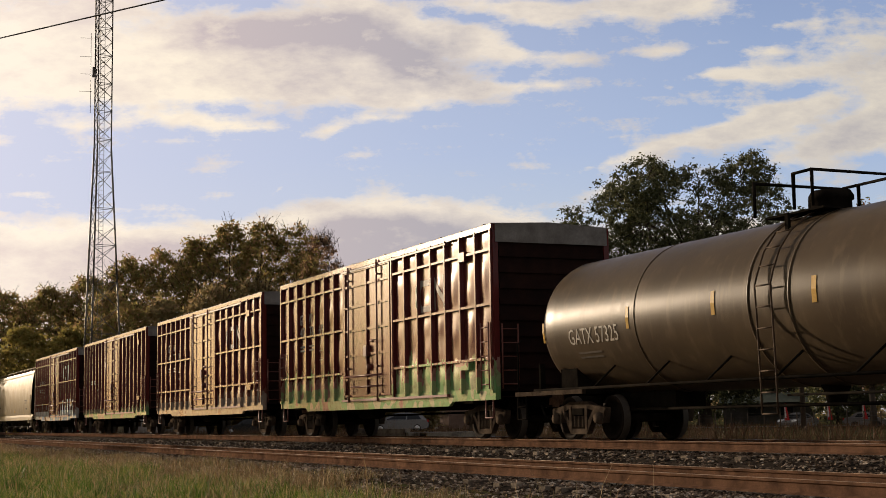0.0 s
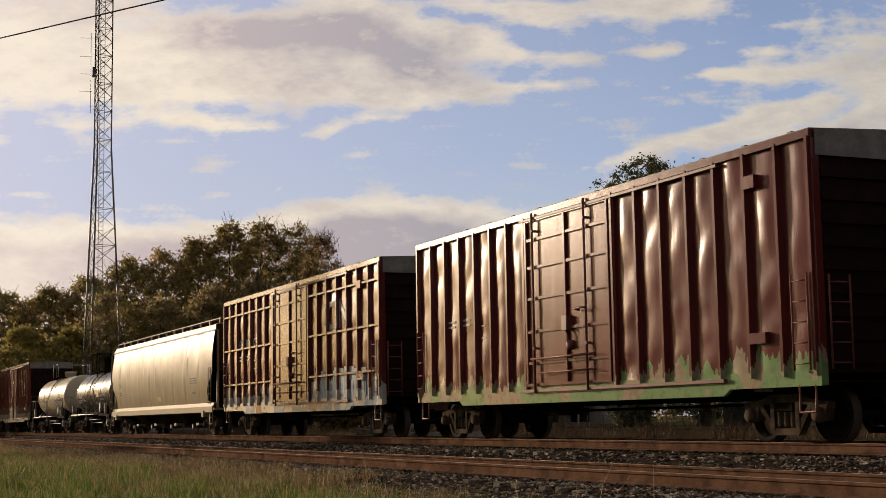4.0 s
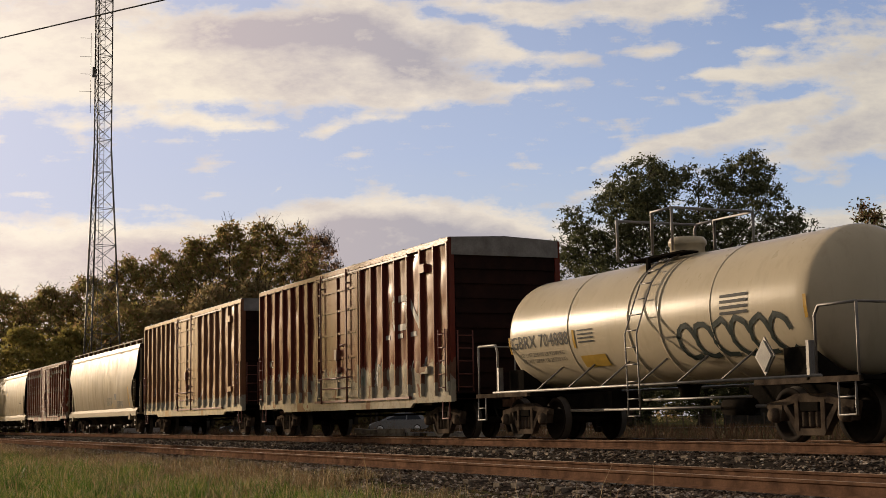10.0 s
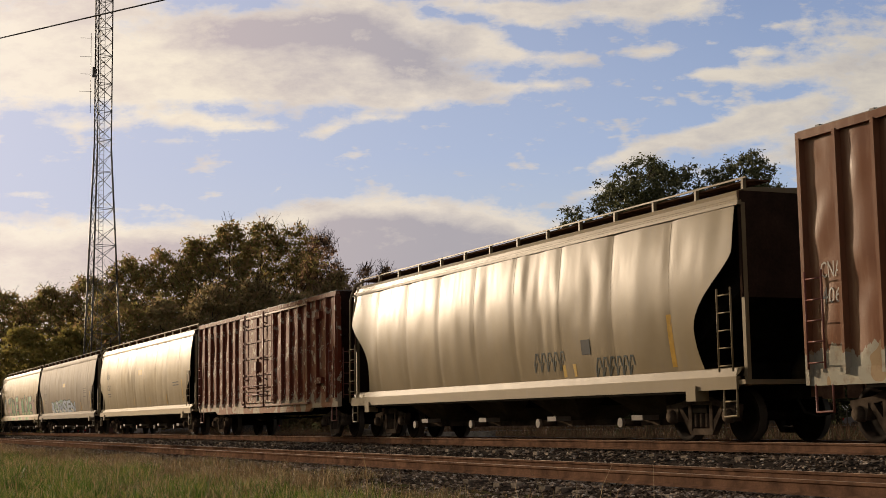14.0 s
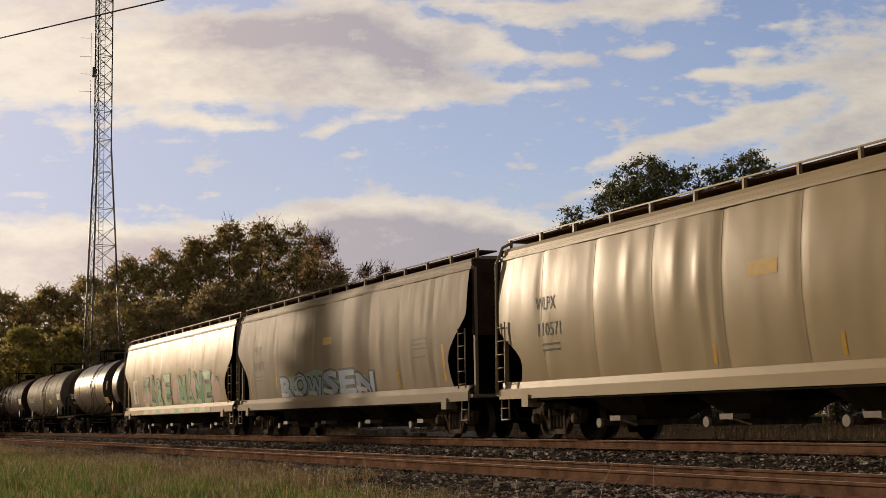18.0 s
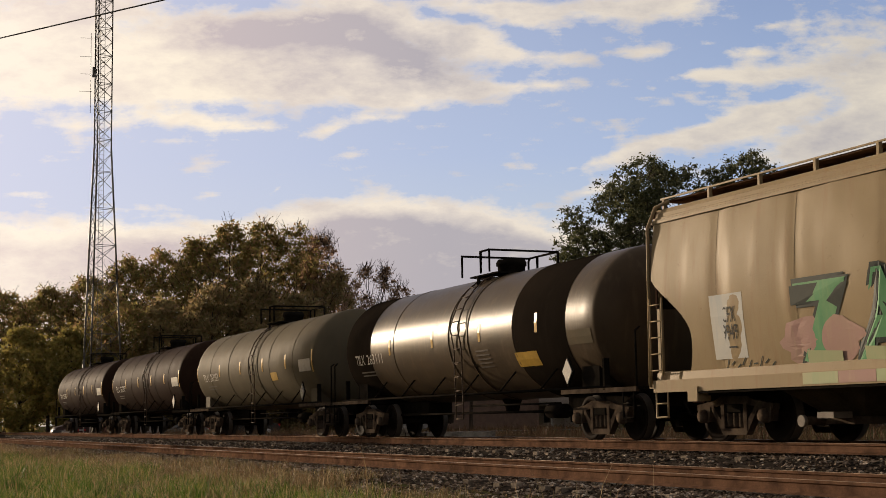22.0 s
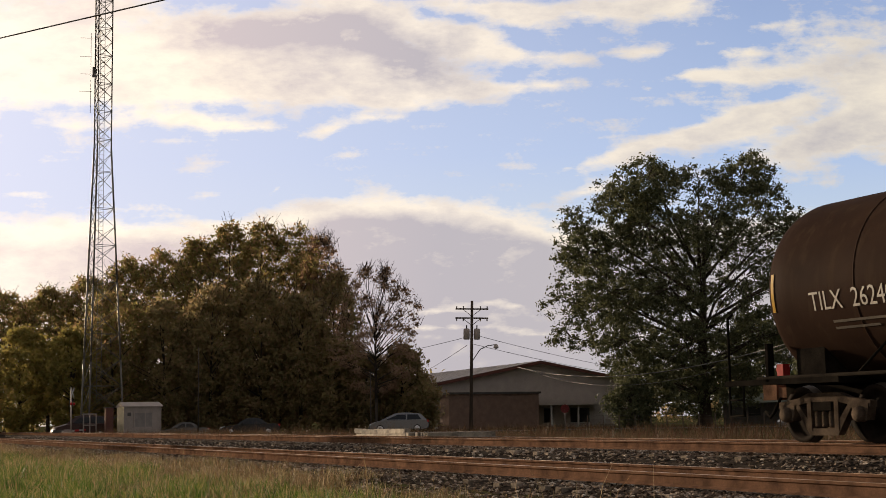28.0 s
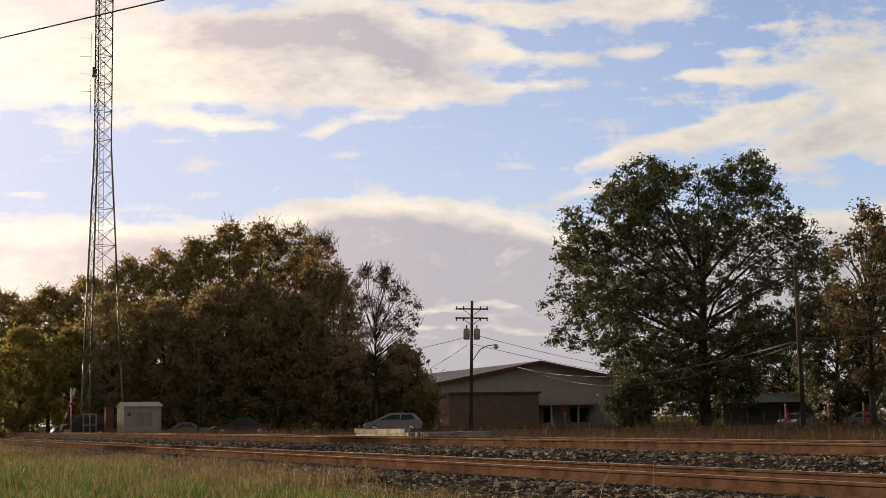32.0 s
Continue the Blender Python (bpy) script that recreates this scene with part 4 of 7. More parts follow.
    for k in range(4):
        x = -half + 4.2 + k * (2 * half - 8.4) / 3
        g = Geo()
        top, bot = (1.35, 1.25, 1.1), (0.42, 0.5, 0.42)
        vs = [(x + a * top[0], b * top[1], top[2]) for a, b in ((-1, -1), (1, -1), (1, 1), (-1, 1))] + [(x + a * bot[0], b * bot[1], bot[2]) for a, b in ((-1, -1), (1, -1), (1, 1), (-1, 1))]
        g.add(vs, [(0, 4, 5, 1), (1, 5, 6, 2), (2, 6, 7, 3), (3, 7, 4, 0), (4, 7, 6, 5)])
        bay = part("hopper_bay", g, spec.get("bay", BAY_PAINT), car)
        gate = Geo().box(x - 0.46, x + 0.46, -0.75, 0.75, 0.30, 0.42).rod((x - 0.3, -1.12, 0.36), (x - 0.3, -0.7, 0.36), 0.07, 10)
        part("outlet_gate", gate, TRUCK_STEEL, bay)
        part("outlet_cap", Geo().rod((x - 0.3, -1.19, 0.36), (x - 0.3, -1.12, 0.36), 0.095, 14), spec.get("cap", CAP_GREY), bay, "pale round outlet cap")
        part("gate_frame", Geo().box(x + 0.02, x + 0.42, -1.12, -0.75, 0.40, 0.50), spec.get("cap", CAP_GREY), bay)
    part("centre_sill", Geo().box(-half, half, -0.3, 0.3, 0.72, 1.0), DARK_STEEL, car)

    def wrap(x, z, off=0.0):
        return (x, -hopper_y(z) - ripple(x, z, -1) - 0.009 - off, z)
    for text in spec.get("text", ()):
        lettering(car, "lettering", *text[:4], wrap, spec.get("ink", BLACK_LETTER), *text[4:])
    if spec.get("bars"):
        lettering(car, "small_print", "", 0, 0, 0, wrap, spec.get("ink", BLACK_LETTER), bars=spec["bars"])
    for x, z, w, h, mat in spec.get("plates", ()):
        part("marker_strip", Geo().grid(1, 3, lambda u, v: wrap(x + u * w, z + v * h, -0.005), False), mat, car)
    if spec.get("art"):
        spec["art"](car, wrap)
    return car


def tank_car(spec):
    """A tank car: dished shell on stub sills, ladder and platform at the middle, pipe rail along the side."""
    s0, half, R, zc, paint, label = spec["at"], spec["half"], spec["r"], spec["zc"], spec["paint"], spec["label"]
    tc = spec["trucks"]
    car = thing("tank_car", label, "tank car", group="freight cars of the train")
    L = spec["shell"]
    dome = spec.get("dome", 0.62)
    prof = [(0.001, -L - dome)]
    for k in range(1, 9):
        a = math.pi / 2 * k / 8
        prof.append((R * math.sin(a), -L - dome * math.cos(a)))
    nseg = 40
    body = prof[:]
    xs = [-L + 2 * L * k / nseg for k in range(1, nseg)]
    body += [(R, x) for x in xs]
    body += [(r, -h) for r, h in prof[::-1]]
    shell = Geo().lathe([(r, h) for r, h in body], (0, 0, zc), "x", 64)
    seed = -s0
    for i, (x, y, z) in enumerate(shell.v):
        if abs(x) < L:
            k = 1 + 0.0035 * noise.noise(Vector((x * 0.8 + seed, y * 0.9, z * 0.9)))
            shell.v[i] = (x, y * k, zc + (z - zc) * k)
    part("shell", shell, paint, car)

    def wrap(x, z, off=0.0):
        off += 0.012
        # z is the height measured along the curve from the shell's middle
        a = (z - zc) / R
        return (x, -(R + off) * math.cos(a), zc + (R + off) * math.sin(a))

    for x in spec.get("seams", (-0.5, 0.5)):
        part("weld_seam", Geo().lathe([(R - 0.01, -0.018), (R + 0.012, -0.010), (R + 0.012, 0.010), (R - 0.01, 0.018)], (x * L, 0, zc), "x", 48), paint, car)
    for x0, x1, mat in spec.get("bands", ()):
        part("painted_band", Geo().lathe([(R + 0.004, x0), (R + 0.006, x0 + 0.01), (R + 0.006, x1 - 0.01), (R + 0.004, x1)], (0, 0, zc), "x", 64), mat, car, "darker coated band round the shell")
    if spec.get("cap_end"):
        part("painted_end", Geo().lathe([(r + 0.006, h - 0.006) for r, h in prof] + [(R + 0.006, -5.2)], (0, 0, zc), "x", 64), spec["cap_end"], car, "black coated end of the shell")
    for x, z, w, h, mat in spec.get("plates", ()):
        part("marker_panel", Geo().grid(max(1, int(w / 0.3)), max(2, int(h / 0.15)), lambda u, v: wrap(x + u * w, z + v * h), False), mat, car)
    for text in spec.get("text", ()):
        lettering(car, "lettering", *text[:4], wrap, spec["ink"], *text[4:])
    if spec.get("art"):
        spec["art"](car, wrap)
    if spec.get("bars"):
        lettering(car, "small_print", "", 0, 0, 0, wrap, spec["ink"] if spec["ink"] is BLACK_LETTER else DIM_PRINT, bars=spec["bars"])
    trim = spec["trim"]
    # saddles, stub sills, end platforms
    for s in (-1, 1):
        x = s * tc
        sad = Geo().prism([(-1.25, 0.95), (1.25, 0.95), (1.25, zc - R * 0.62), (0.7, zc - R + 0.12), (0, zc - R - 0.02), (-0.7, zc - R + 0.12), (-1.25, zc - R * 0.62)], x - 0.35, x + 0.35, "x")
        part("saddle", sad, spec.get("saddle", DARK_STEEL), car)
        part("stub_sill", Geo().box(*sorted((s * (tc - 2.6), s * (half - 0.2))), -0.34, 0.34, 0.66, 1.0), DARK_STEEL, car)
        part("end_platform", Geo().box(*sorted((s * (half - 0.75), s * (half + 0.0))), -1.42, 1.42, 0.98, 1.04), DARK_STEEL, car)
        part("end_sill", Geo().box(*sorted((s * (tc - 0.9), s * (half - 0.0))), -1.46, -1.38, 0.95, 1.04), DARK_STEEL if paint is TANK_DARK else TRUCK_STEEL, car)
        part("end_bracket", Geo().box(*sorted((s * (half - 1.15), s * (half - 1.22))), -1.46, -1.34, 1.0, 1.62), trim, car)
        hr = Geo()
        xh = s * (half - 0.06)
        if spec.get("tall_rails"):
            for y in (-1.4, -0.45, 0.45, 1.4):
                hr.rod((xh, y, 1.0), (xh, y, 2.15), 0.024)
            hr.rod((xh, -1.4, 2.15), (xh, 1.4, 2.15), 0.024)
            hr.pipe([(xh, -1.4, 2.15), (s * (half - 0.95), -1.4, 2.15), (s * (half - 1.05), -1.4, 2.0), (s * (half - 1.05), -1.4, 1.0)], 0.024)
        else:
            hr.pipe([(xh, -1.4, 0.98), (xh, -1.4, 2.1), (xh, -1.3, 2.18)], 0.022)
        part("end_hand_rail", hr, trim, car)
        part("stirrup", Geo().pipe([(s * (half - 0.1), -1.44, 1.0), (s * (half - 0.1), -1.44, 0.45), (s * (half - 0.5), -1.44, 0.45), (s * (half - 0.5), -1.44, 1.0)], 0.018).rod((s * (half - 0.1), -1.44, 0.72), (s * (half - 0.5), -1.44, 0.72), 0.015), trim, car)
        add_coupler(car, s * (half - 0.15), s)
        add_truck(car, x, s0)
    # pipe rail along the near side on struts
    part("side_pipe_rail", Geo().rod((-half + 0.9, -1.44, 1.06), (half - 0.9, -1.44, 1.06), 0.028, 8), trim, car)
    part("side_pipe_rail", Geo().rod((-half + 0.9, 1.44, 1.06), (half - 0.9, 1.44, 1.06), 0.028, 8), trim, car)
    for k in range(spec.get("struts", 6)):
        x = -tc + 1.6 + (2 * tc - 3.2) * k / (spec.get("struts", 6) - 1)
        a = radians(-38)
        part("strut", Geo().rod((x - 0.28, -1.44, 1.06), (x + 0.1, -R * math.cos(a), zc + R * math.sin(a)), 0.02), trim, car)
    # ladder up the side and over the curve
    g = Geo()
    xl, w = spec.get("ladder_x", 0.62), 0.42
    way = [(-1.50, 0.48), (-1.50, 1.06), (-1.53, zc - 0.3), (-R - 0.10, zc + 0.2)] + [(-(R + 0.09) * math.cos(radians(a)), zc + (R + 0.09) * math.sin(radians(a))) for a in (15, 30, 45, 60, 72)]
    for dx in (-w / 2, w / 2):
        g.pipe([(xl + dx, y, z) for y, z in way], 0.017)
    length = [0.0]
    for p, q in zip(way, way[1:]):
        length.append(length[-1] + math.dist(p, q))
    n = int(length[-1] / 0.32)
    for k in range(n + 1):
        d = length[-1] * k / n
        i = max(j for j in range(len(way) - 1) if length[j] <= d + 1e-6)
        f = (d - length[i]) / (length[i + 1] - length[i])
        y, z = way[i][0] + (way[i + 1][0] - way[i][0]) * f, way[i][1] + (way[i + 1][1] - way[i][1]) * f
        g.rod((xl - w / 2, y, z), (xl + w / 2, y, z), 0.014)
    part("ladder", g, LADDER_BROWN if trim is DARK_STEEL else trim, car)
    for sx in (-0.55, 0.55):
        part("shell_hoop", Geo().lathe([(R + 0.003, -0.03), (R + 0.018, -0.02), (R + 0.018, 0.02), (R + 0.003, 0.03)], (xl + sx, 0, zc), "x", 48), spec.get("hoop", paint), car)
    # top platform, railings, manway
    zt = zc + R
    px, ph = spec.get("top_half", 0.78), spec.get("top_rail", 0.53)
    xl, x_ladder = spec.get("top_x", 0.45), xl
    part("top_platform", Geo().box(xl - px, xl + px, -0.72, -0.35, zt - 0.02, zt + 0.015).box(xl - px, xl + px, 0.35, 0.72, zt - 0.02, zt + 0.015).box(xl - px, xl - px + 0.25, -0.35, 0.35, zt - 0.02, zt + 0.015), DARK_STEEL, car)
    for y in (-0.85, 0.85):
        part("platform_bracket", Geo().prism([(xl - 0.04, zt - 0.02), (xl + 0.04, zt - 0.02), (xl + 0.04, zt - 0.34), (xl - 0.04, zt - 0.34)], y - 0.03, y + 0.03, "y"), DARK_STEEL, car)
    tr = spec.get("top_trim", DARK_STEEL)
    for y in (-0.93, 0.93):
        part("top_railing", Geo().pipe([(xl - px, y, zt), (xl - px, y, zt + ph - 0.08), (xl - px + 0.08, y, zt + ph), (xl - 0.1, y, zt + ph)] if y > 0 else [(xl - px, y, zt), (xl - px, y, zt + ph), (xl - px + 0.02, 0.93, zt + ph)], 0.027), tr, car)
    part("top_railing", Geo().pipe([(xl - 0.3, 0.93, zt), (xl - 0.3, 0.93, zt + ph), (xl + px, 0.93, zt + ph), (xl + px, 0.93, zt)], 0.027).pipe([(xl + px, 0.93, zt + ph), (xl + px, -0.93, zt + ph), (xl + px, -0.93, zt)], 0.027).pipe([(xl + 0.3, -0.93, zt), (xl + 0.3, -0.93, zt + ph), (xl + px, -0.93, zt + ph)], 0.027), tr, car)
    mr, mh = spec.get("manway_size", (0.36, 0.52))
    man = Geo().lathe([(0.0, mh), (mr * 0.92, mh - 0.02), (mr * 1.05, mh - 0.10), (mr * 1.05, mh - 0.17), (mr * 0.95, mh - 0.19), (mr * 0.95, 0.0)][::-1], (xl + 0.1, 0, zt - 0.12), "z", 20)
    part("manway", man, spec.get("manway", DARK_STEEL), car)
    part("valve", Geo().rod((xl - 0.5, 0.1, zt), (xl - 0.5, 0.1, zt + 0.34), 0.09, 12), DARK_STEEL, car)
    if spec.get("outlet", True):
        part("bottom_outlet", Geo().lathe([(0.0, -0.28), (0.16, -0.28), (0.2, -0.1), (0.3, 0.12)], (xl, 0, zc - R), "z", 14), DARK_STEEL, car)
    part("placard", Geo().prism([(tc - 0.6, 1.16), (tc - 0.4, 1.42), (tc - 0.6, 1.68), (tc - 0.8, 1.42)], -1.47, -1.45, "y"), LIGHT_PLATE, car, "white diamond placard")
    part("placard_holder", Geo().prism([(tc - 0.6, 1.10), (tc - 0.34, 1.42), (tc - 0.6, 1.74), (tc - 0.86, 1.42)], -1.45, -1.42, "y"), trim, car)
    part("brake_pipe", Geo().pipe([(-tc + 1.5, -0.7, 0.62), (tc - 1.5, -0.7, 0.62)], 0.03).pipe([(xl + 0.4, -1.3, 0.78), (tc - 1.2, -1.3, 0.78)], 0.022), trim, car)
    part("brake_cylinder", Geo().rod((tc - 2.6, -0.8, 0.62), (tc - 1.9, -0.8, 0.62), 0.16, 12), DARK_STEEL, car)
    return car


SEAM_GRIME = plain("seam_grime", (0.24, 0.185, 0.11), 0.7)
LADDER_BROWN = plain("rust_brown_ladder_paint", (0.085, 0.058, 0.040), 0.7)
BAY_PAINT = surface("dusty_bay_paint", (0.085, 0.066, 0.046), (0.04, 0.031, 0.022), 0.8, 0.0, 1.5, 0.2, spec=0.0)
CAP_GREY = plain("grey_cap_paint", (0.22, 0.19, 0.16), 0.6)
BAND = surface("pale_grey_end_paint", (0.26, 0.245, 0.23), (0.15, 0.135, 0.125), 0.6, 0.0, 2.5, 0.1, spec=0.06)
OXIDE_SHEEN = (1.0, 0.82, 1.0)
BROWN_A = car_paint("oxide_brown_paint", (0.115, 0.023, 0.020), (0.078, 0.017, 0.015), 0.18, (0.11, 0.037, 0.031), (1.80, 2.0, [(0.33, 0.19, 0.15), (0.27, 0.36, 0.17), (0.17, 0.36, 0.14), (0.38, 0.40, 0.25), (0.24, 0.37, 0.17)]), 0.25, 0.20, sheen=OXIDE_SHEEN)
BROWN_B = car_paint("oxide_brown_paint_pale_tags", (0.115, 0.023, 0.020), (0.078, 0.017, 0.015), 0.18, (0.11, 0.037, 0.031), (1.60, 1.4, [(0.16, 0.07, 0.05), (0.29, 0.24, 0.19), (0.26, 0.21, 0.16), (0.23, 0.20, 0.15)]), 0.25, 0.20, sheen=OXIDE_SHEEN)
BROWN_C = car_paint("oxide_brown_paint_mixed_tags", (0.115, 0.025, 0.021), (0.078, 0.018, 0.016), 0.18, (0.11, 0.039, 0.032), (1.35, 1.6, [(0.28, 0.24, 0.16), (0.16, 0.28, 0.12), (0.30, 0.14, 0.09)]), 0.3, 0.20, sheen=OXIDE_SHEEN)
BROWN_D = car_paint("oxide_brown_paint_blue_tags", (0.115, 0.023, 0.020), (0.078, 0.017, 0.015), 0.18, (0.11, 0.037, 0.031), (1.75, 1.2, [(0.10, 0.04, 0.03), (0.42, 0.42, 0.40), (0.15, 0.26, 0.40), (0.45, 0.22, 0.15)]), 0.25, 0.20, sheen=OXIDE_SHEEN)
BROWN_PLAIN = car_paint("oxide_brown_door_paint", (0.115, 0.023, 0.020), (0.078, 0.017, 0.015), 0.18, (0.11, 0.037, 0.031), None, 0.25, 0.20, sheen=OXIDE_SHEEN)
RED_BOX = car_paint("faded_red_brown_paint", (0.135, 0.033, 0.022), (0.095, 0.026, 0.018), 0.20, (0.11, 0.05, 0.036), (1.9, 1.3, [(0.16, 0.09, 0.06), (0.30, 0.28, 0.22), (0.34, 0.32, 0.26), (0.25, 0.28, 0.22)]), 0.3, 0.05, sheen=OXIDE_SHEEN)
TAN_BOX = car_paint("worn_maroon_paint", (0.20, 0.095, 0.052), (0.15, 0.066, 0.038), 0.24, (0.28, 0.16, 0.10), (1.45, 0.9, [(0.30, 0.22, 0.13), (0.32, 0.31, 0.25), (0.36, 0.34, 0.26), (0.22, 0.30, 0.24)]), 0.25, 0.09)
PEEL_BOX = car_paint("peeling_red_paint", (0.17, 0.046, 0.026), (0.11, 0.034, 0.021), 0.5, (0.40, 0.30, 0.20), (1.25, 1.3, [(0.19, 0.07, 0.04), (0.36, 0.30, 0.22), (0.24, 0.11, 0.06), (0.33, 0.28, 0.2)]), 0.5, 0.02, 0.35)
# Boxcar ends turned from the sun: their shade is mixed into this brown.
END_SHADED = surface("dark_end_paint", (0.030, 0.014, 0.011), (0.016, 0.009, 0.008), 0.7, 0, 2.0, 0.15, spec=0.03)
ROOF_STEEL = surface("weathered_roof_steel", (0.17, 0.15, 0.135), (0.10, 0.088, 0.08), 0.6, 0.0, 2.0, 0.1)
TRIM_BROWN = plain("brown_trim_paint", (0.20, 0.082, 0.066), 0.4)
CREAM_A = car_paint("cream_white_paint", (0.285, 0.225, 0.135), (0.255, 0.20, 0.12), 0.38, (0.25, 0.21, 0.15), None, 0.06, 0.04)
CREAM_B = car_paint("dulled_cream_paint", (0.225, 0.176, 0.104), (0.195, 0.152, 0.09), 0.38, (0.21, 0.17, 0.12), None, 0.12, 0.04)
CREAM_C = car_paint("stained_cream_paint", (0.30, 0.23, 0.135), (0.26, 0.197, 0.115), 0.42, (0.25, 0.15, 0.085), None, 0.2, 0.03)
GREY_HOP = car_paint("warm_grey_paint", (0.205, 0.165, 0.115), (0.178, 0.143, 0.102), 0.55, (0.21, 0.18, 0.145), None, 0.06, 0.02)
TANK_OLIVE = car_paint("worn_black_tank_paint", (0.080, 0.058, 0.036), (0.055, 0.040, 0.027), 0.36, (0.13, 0.095, 0.06), None, 0.1, 0.06)
TANK_BLACK = car_paint("black_tank_paint", (0.036, 0.028, 0.019), (0.025, 0.020, 0.014), 0.26, (0.075, 0.055, 0.034), None, 0.15, 0.11)
TANK_WHITE = car_paint("cream_tank_paint", (0.48, 0.41, 0.295), (0.43, 0.365, 0.26), 0.30, (0.37, 0.30, 0.21), None, 0.06, 0.10)
TANK_GREY = car_paint("dusty_grey_tank_paint", (0.118, 0.099, 0.067), (0.094, 0.079, 0.054), 0.6, (0.135, 0.10, 0.065), None, 0.08, 0.01)
TANK_DARK = car_paint("sooty_brown_tank_paint", (0.034, 0.020, 0.014), (0.022, 0.013, 0.010), 0.6, (0.055, 0.038, 0.024), None, 0.15, 0.005)
SOOT = car_paint("soot_black_coat", (0.018, 0.014, 0.011), (0.012, 0.010, 0.008), 0.7, (0.022, 0.018, 0.014), None, 0.1, 0.0)
PLACARD_YELLOW = plain("yellow_notice_panel", (0.46, 0.29, 0.05), 0.5)


# ---- the train, front to back; "at" is the middle's place along the track at the start ----
GRID = (1.84, 3.09, 4.34)
CARS = []
RUST_STAIN = surface("rust_stain", (0.16, 0.075, 0.035), (0.05, 0.03, 0.02), 0.7, 0, 2.0, 0.2)
RED_LENS = plain("red_marker_lens", (0.30, 0.02, 0.02), 0.3)


def put(kind, **spec):
    CARS.append((kind(spec), spec["at"]))


def box_text(top, low):
    """Stencilled letters that keep clear of the posts."""
    xs = (-6.16, -5.26, -4.34)
    return [(t, 0.46, x, 3.50, 0.40 if len(t) > 1 else 0.30) for t, x in zip(top, xs) if t] + [(t, 0.46, x, 3.10, 0.46) for t, x in zip(low, xs) if t]


def noodle(x, z, w, h, r=0.075):
    """The looping two-letter mark as plain strokes."""
    c = w * 0.42
    return [([(x + c, z + h), (x + 0.12, z + h), (x, z + h - 0.14), (x, z + 0.14), (x + 0.12, z), (x + c, z)], r), ([(x + w * 0.55, z), (x + w * 0.55, z + h), (x + w * 0.97, z), (x + w * 0.97, z + h)], r)]


GREEN_SPRAY = car_paint("green_spray_paint", (0.10, 0.27, 0.13), (0.16, 0.34, 0.17), 0.45, (0.24, 0.36, 0.18), None, 0.05, 0.05)
PALE_GREEN_SPRAY = car_paint("pale_green_spray_paint", (0.33, 0.38, 0.22), (0.40, 0.38, 0.24), 0.45, (0.2, 0.35, 0.2), None, 0.05, 0.05)
PINK_SPRAY = car_paint("pink_spray_paint", (0.36, 0.22, 0.20), (0.34, 0.24, 0.18), 0.5, (0.42, 0.33, 0.22), None, 0.05, 0.05)
BLUE_SPRAY = car_paint("blue_grey_spray_paint", (0.20, 0.27, 0.38), (0.28, 0.34, 0.42), 0.5, (0.3, 0.34, 0.36), None, 0.05, 0.05)
WHITE_SPRAY = car_paint("white_spray_paint", (0.48, 0.47, 0.43), (0.40, 0.41, 0.40), 0.5, (0.3, 0.36, 0.42), None, 0.05, 0.05)
DARK_SPRAY = plain("dark_outline_spray", (0.035, 0.045, 0.04), 0.5)
TEAL_SPRAY = plain("teal_mist_spray", (0.22, 0.34, 0.29), 0.6)


def big_letters(car, wrap, text, x0, x1, z0, z1, fill, rim, grow=0.085):
    """Wide sprayed letters, each a fill over a dark rim, one slot each."""
    step = (x1 - x0) / len(text)
    for k, ch in enumerate(text):
        if ch == " ":
            continue
        vs, fs = glyphs(ch, 1.0, 1.0, 0.045)
        ax, bx, az, bz = min(v[0] for v in vs), max(v[0] for v in vs), min(v[1] for v in vs), max(v[1] for v in vs)
        for mat, g, off in ((rim, grow, 0.008), (fill, 0.0, 0.014)):
            geo = Geo()
            shifts = [(0, 0)] if not g else [(g * math.cos(a), g * math.sin(a)) for a in (0.4, 1.97, 3.54, 5.11)]
            for dx, dz in shifts:
                sway = 0.07 * math.sin(k * 2.3)
                geo.add([wrap(x0 + step * (k + 0.04) + (v[0] - ax) / (bx - ax) * step * 0.94 + dx, z0 + sway * 0.5 + (v[1] - az) / (bz - az) * (z1 - z0 + sway) + dz, off + 0.001 * len(geo.f) / 100) for v in vs], fs)
            tagged(part("sprayed_letter", geo, mat, car), kind="stuff")


def patch(car, wrap, x, z, w, h, mat, seed, off=0.0):
    """A soft-edged cloud of sprayed paint."""
    rng = random.Random(seed)
    g = Geo()
    n = 26
    rad = [0.75 + 0.25 * rng.random() for _ in range(n)]
    rings = 12 if w > 2 else 6
    for ring in range(rings):
        a0, a1 = ring / rings, (ring + 1) / rings
        for k in range(n):
            q = []
            for f, i in ((a0, k), (a0, k + 1), (a1, k + 1), (a1, k)):
                t = 2 * math.pi * i / n
                q.append(wrap(x + w * f * rad[i % n] * math.cos(t), z + h * f * rad[i % n] * math.sin(t), off))
            g.add(q, [(3, 2, 1, 0)])
    tagged(part("sprayed_cloud", g, mat, car), kind="stuff")


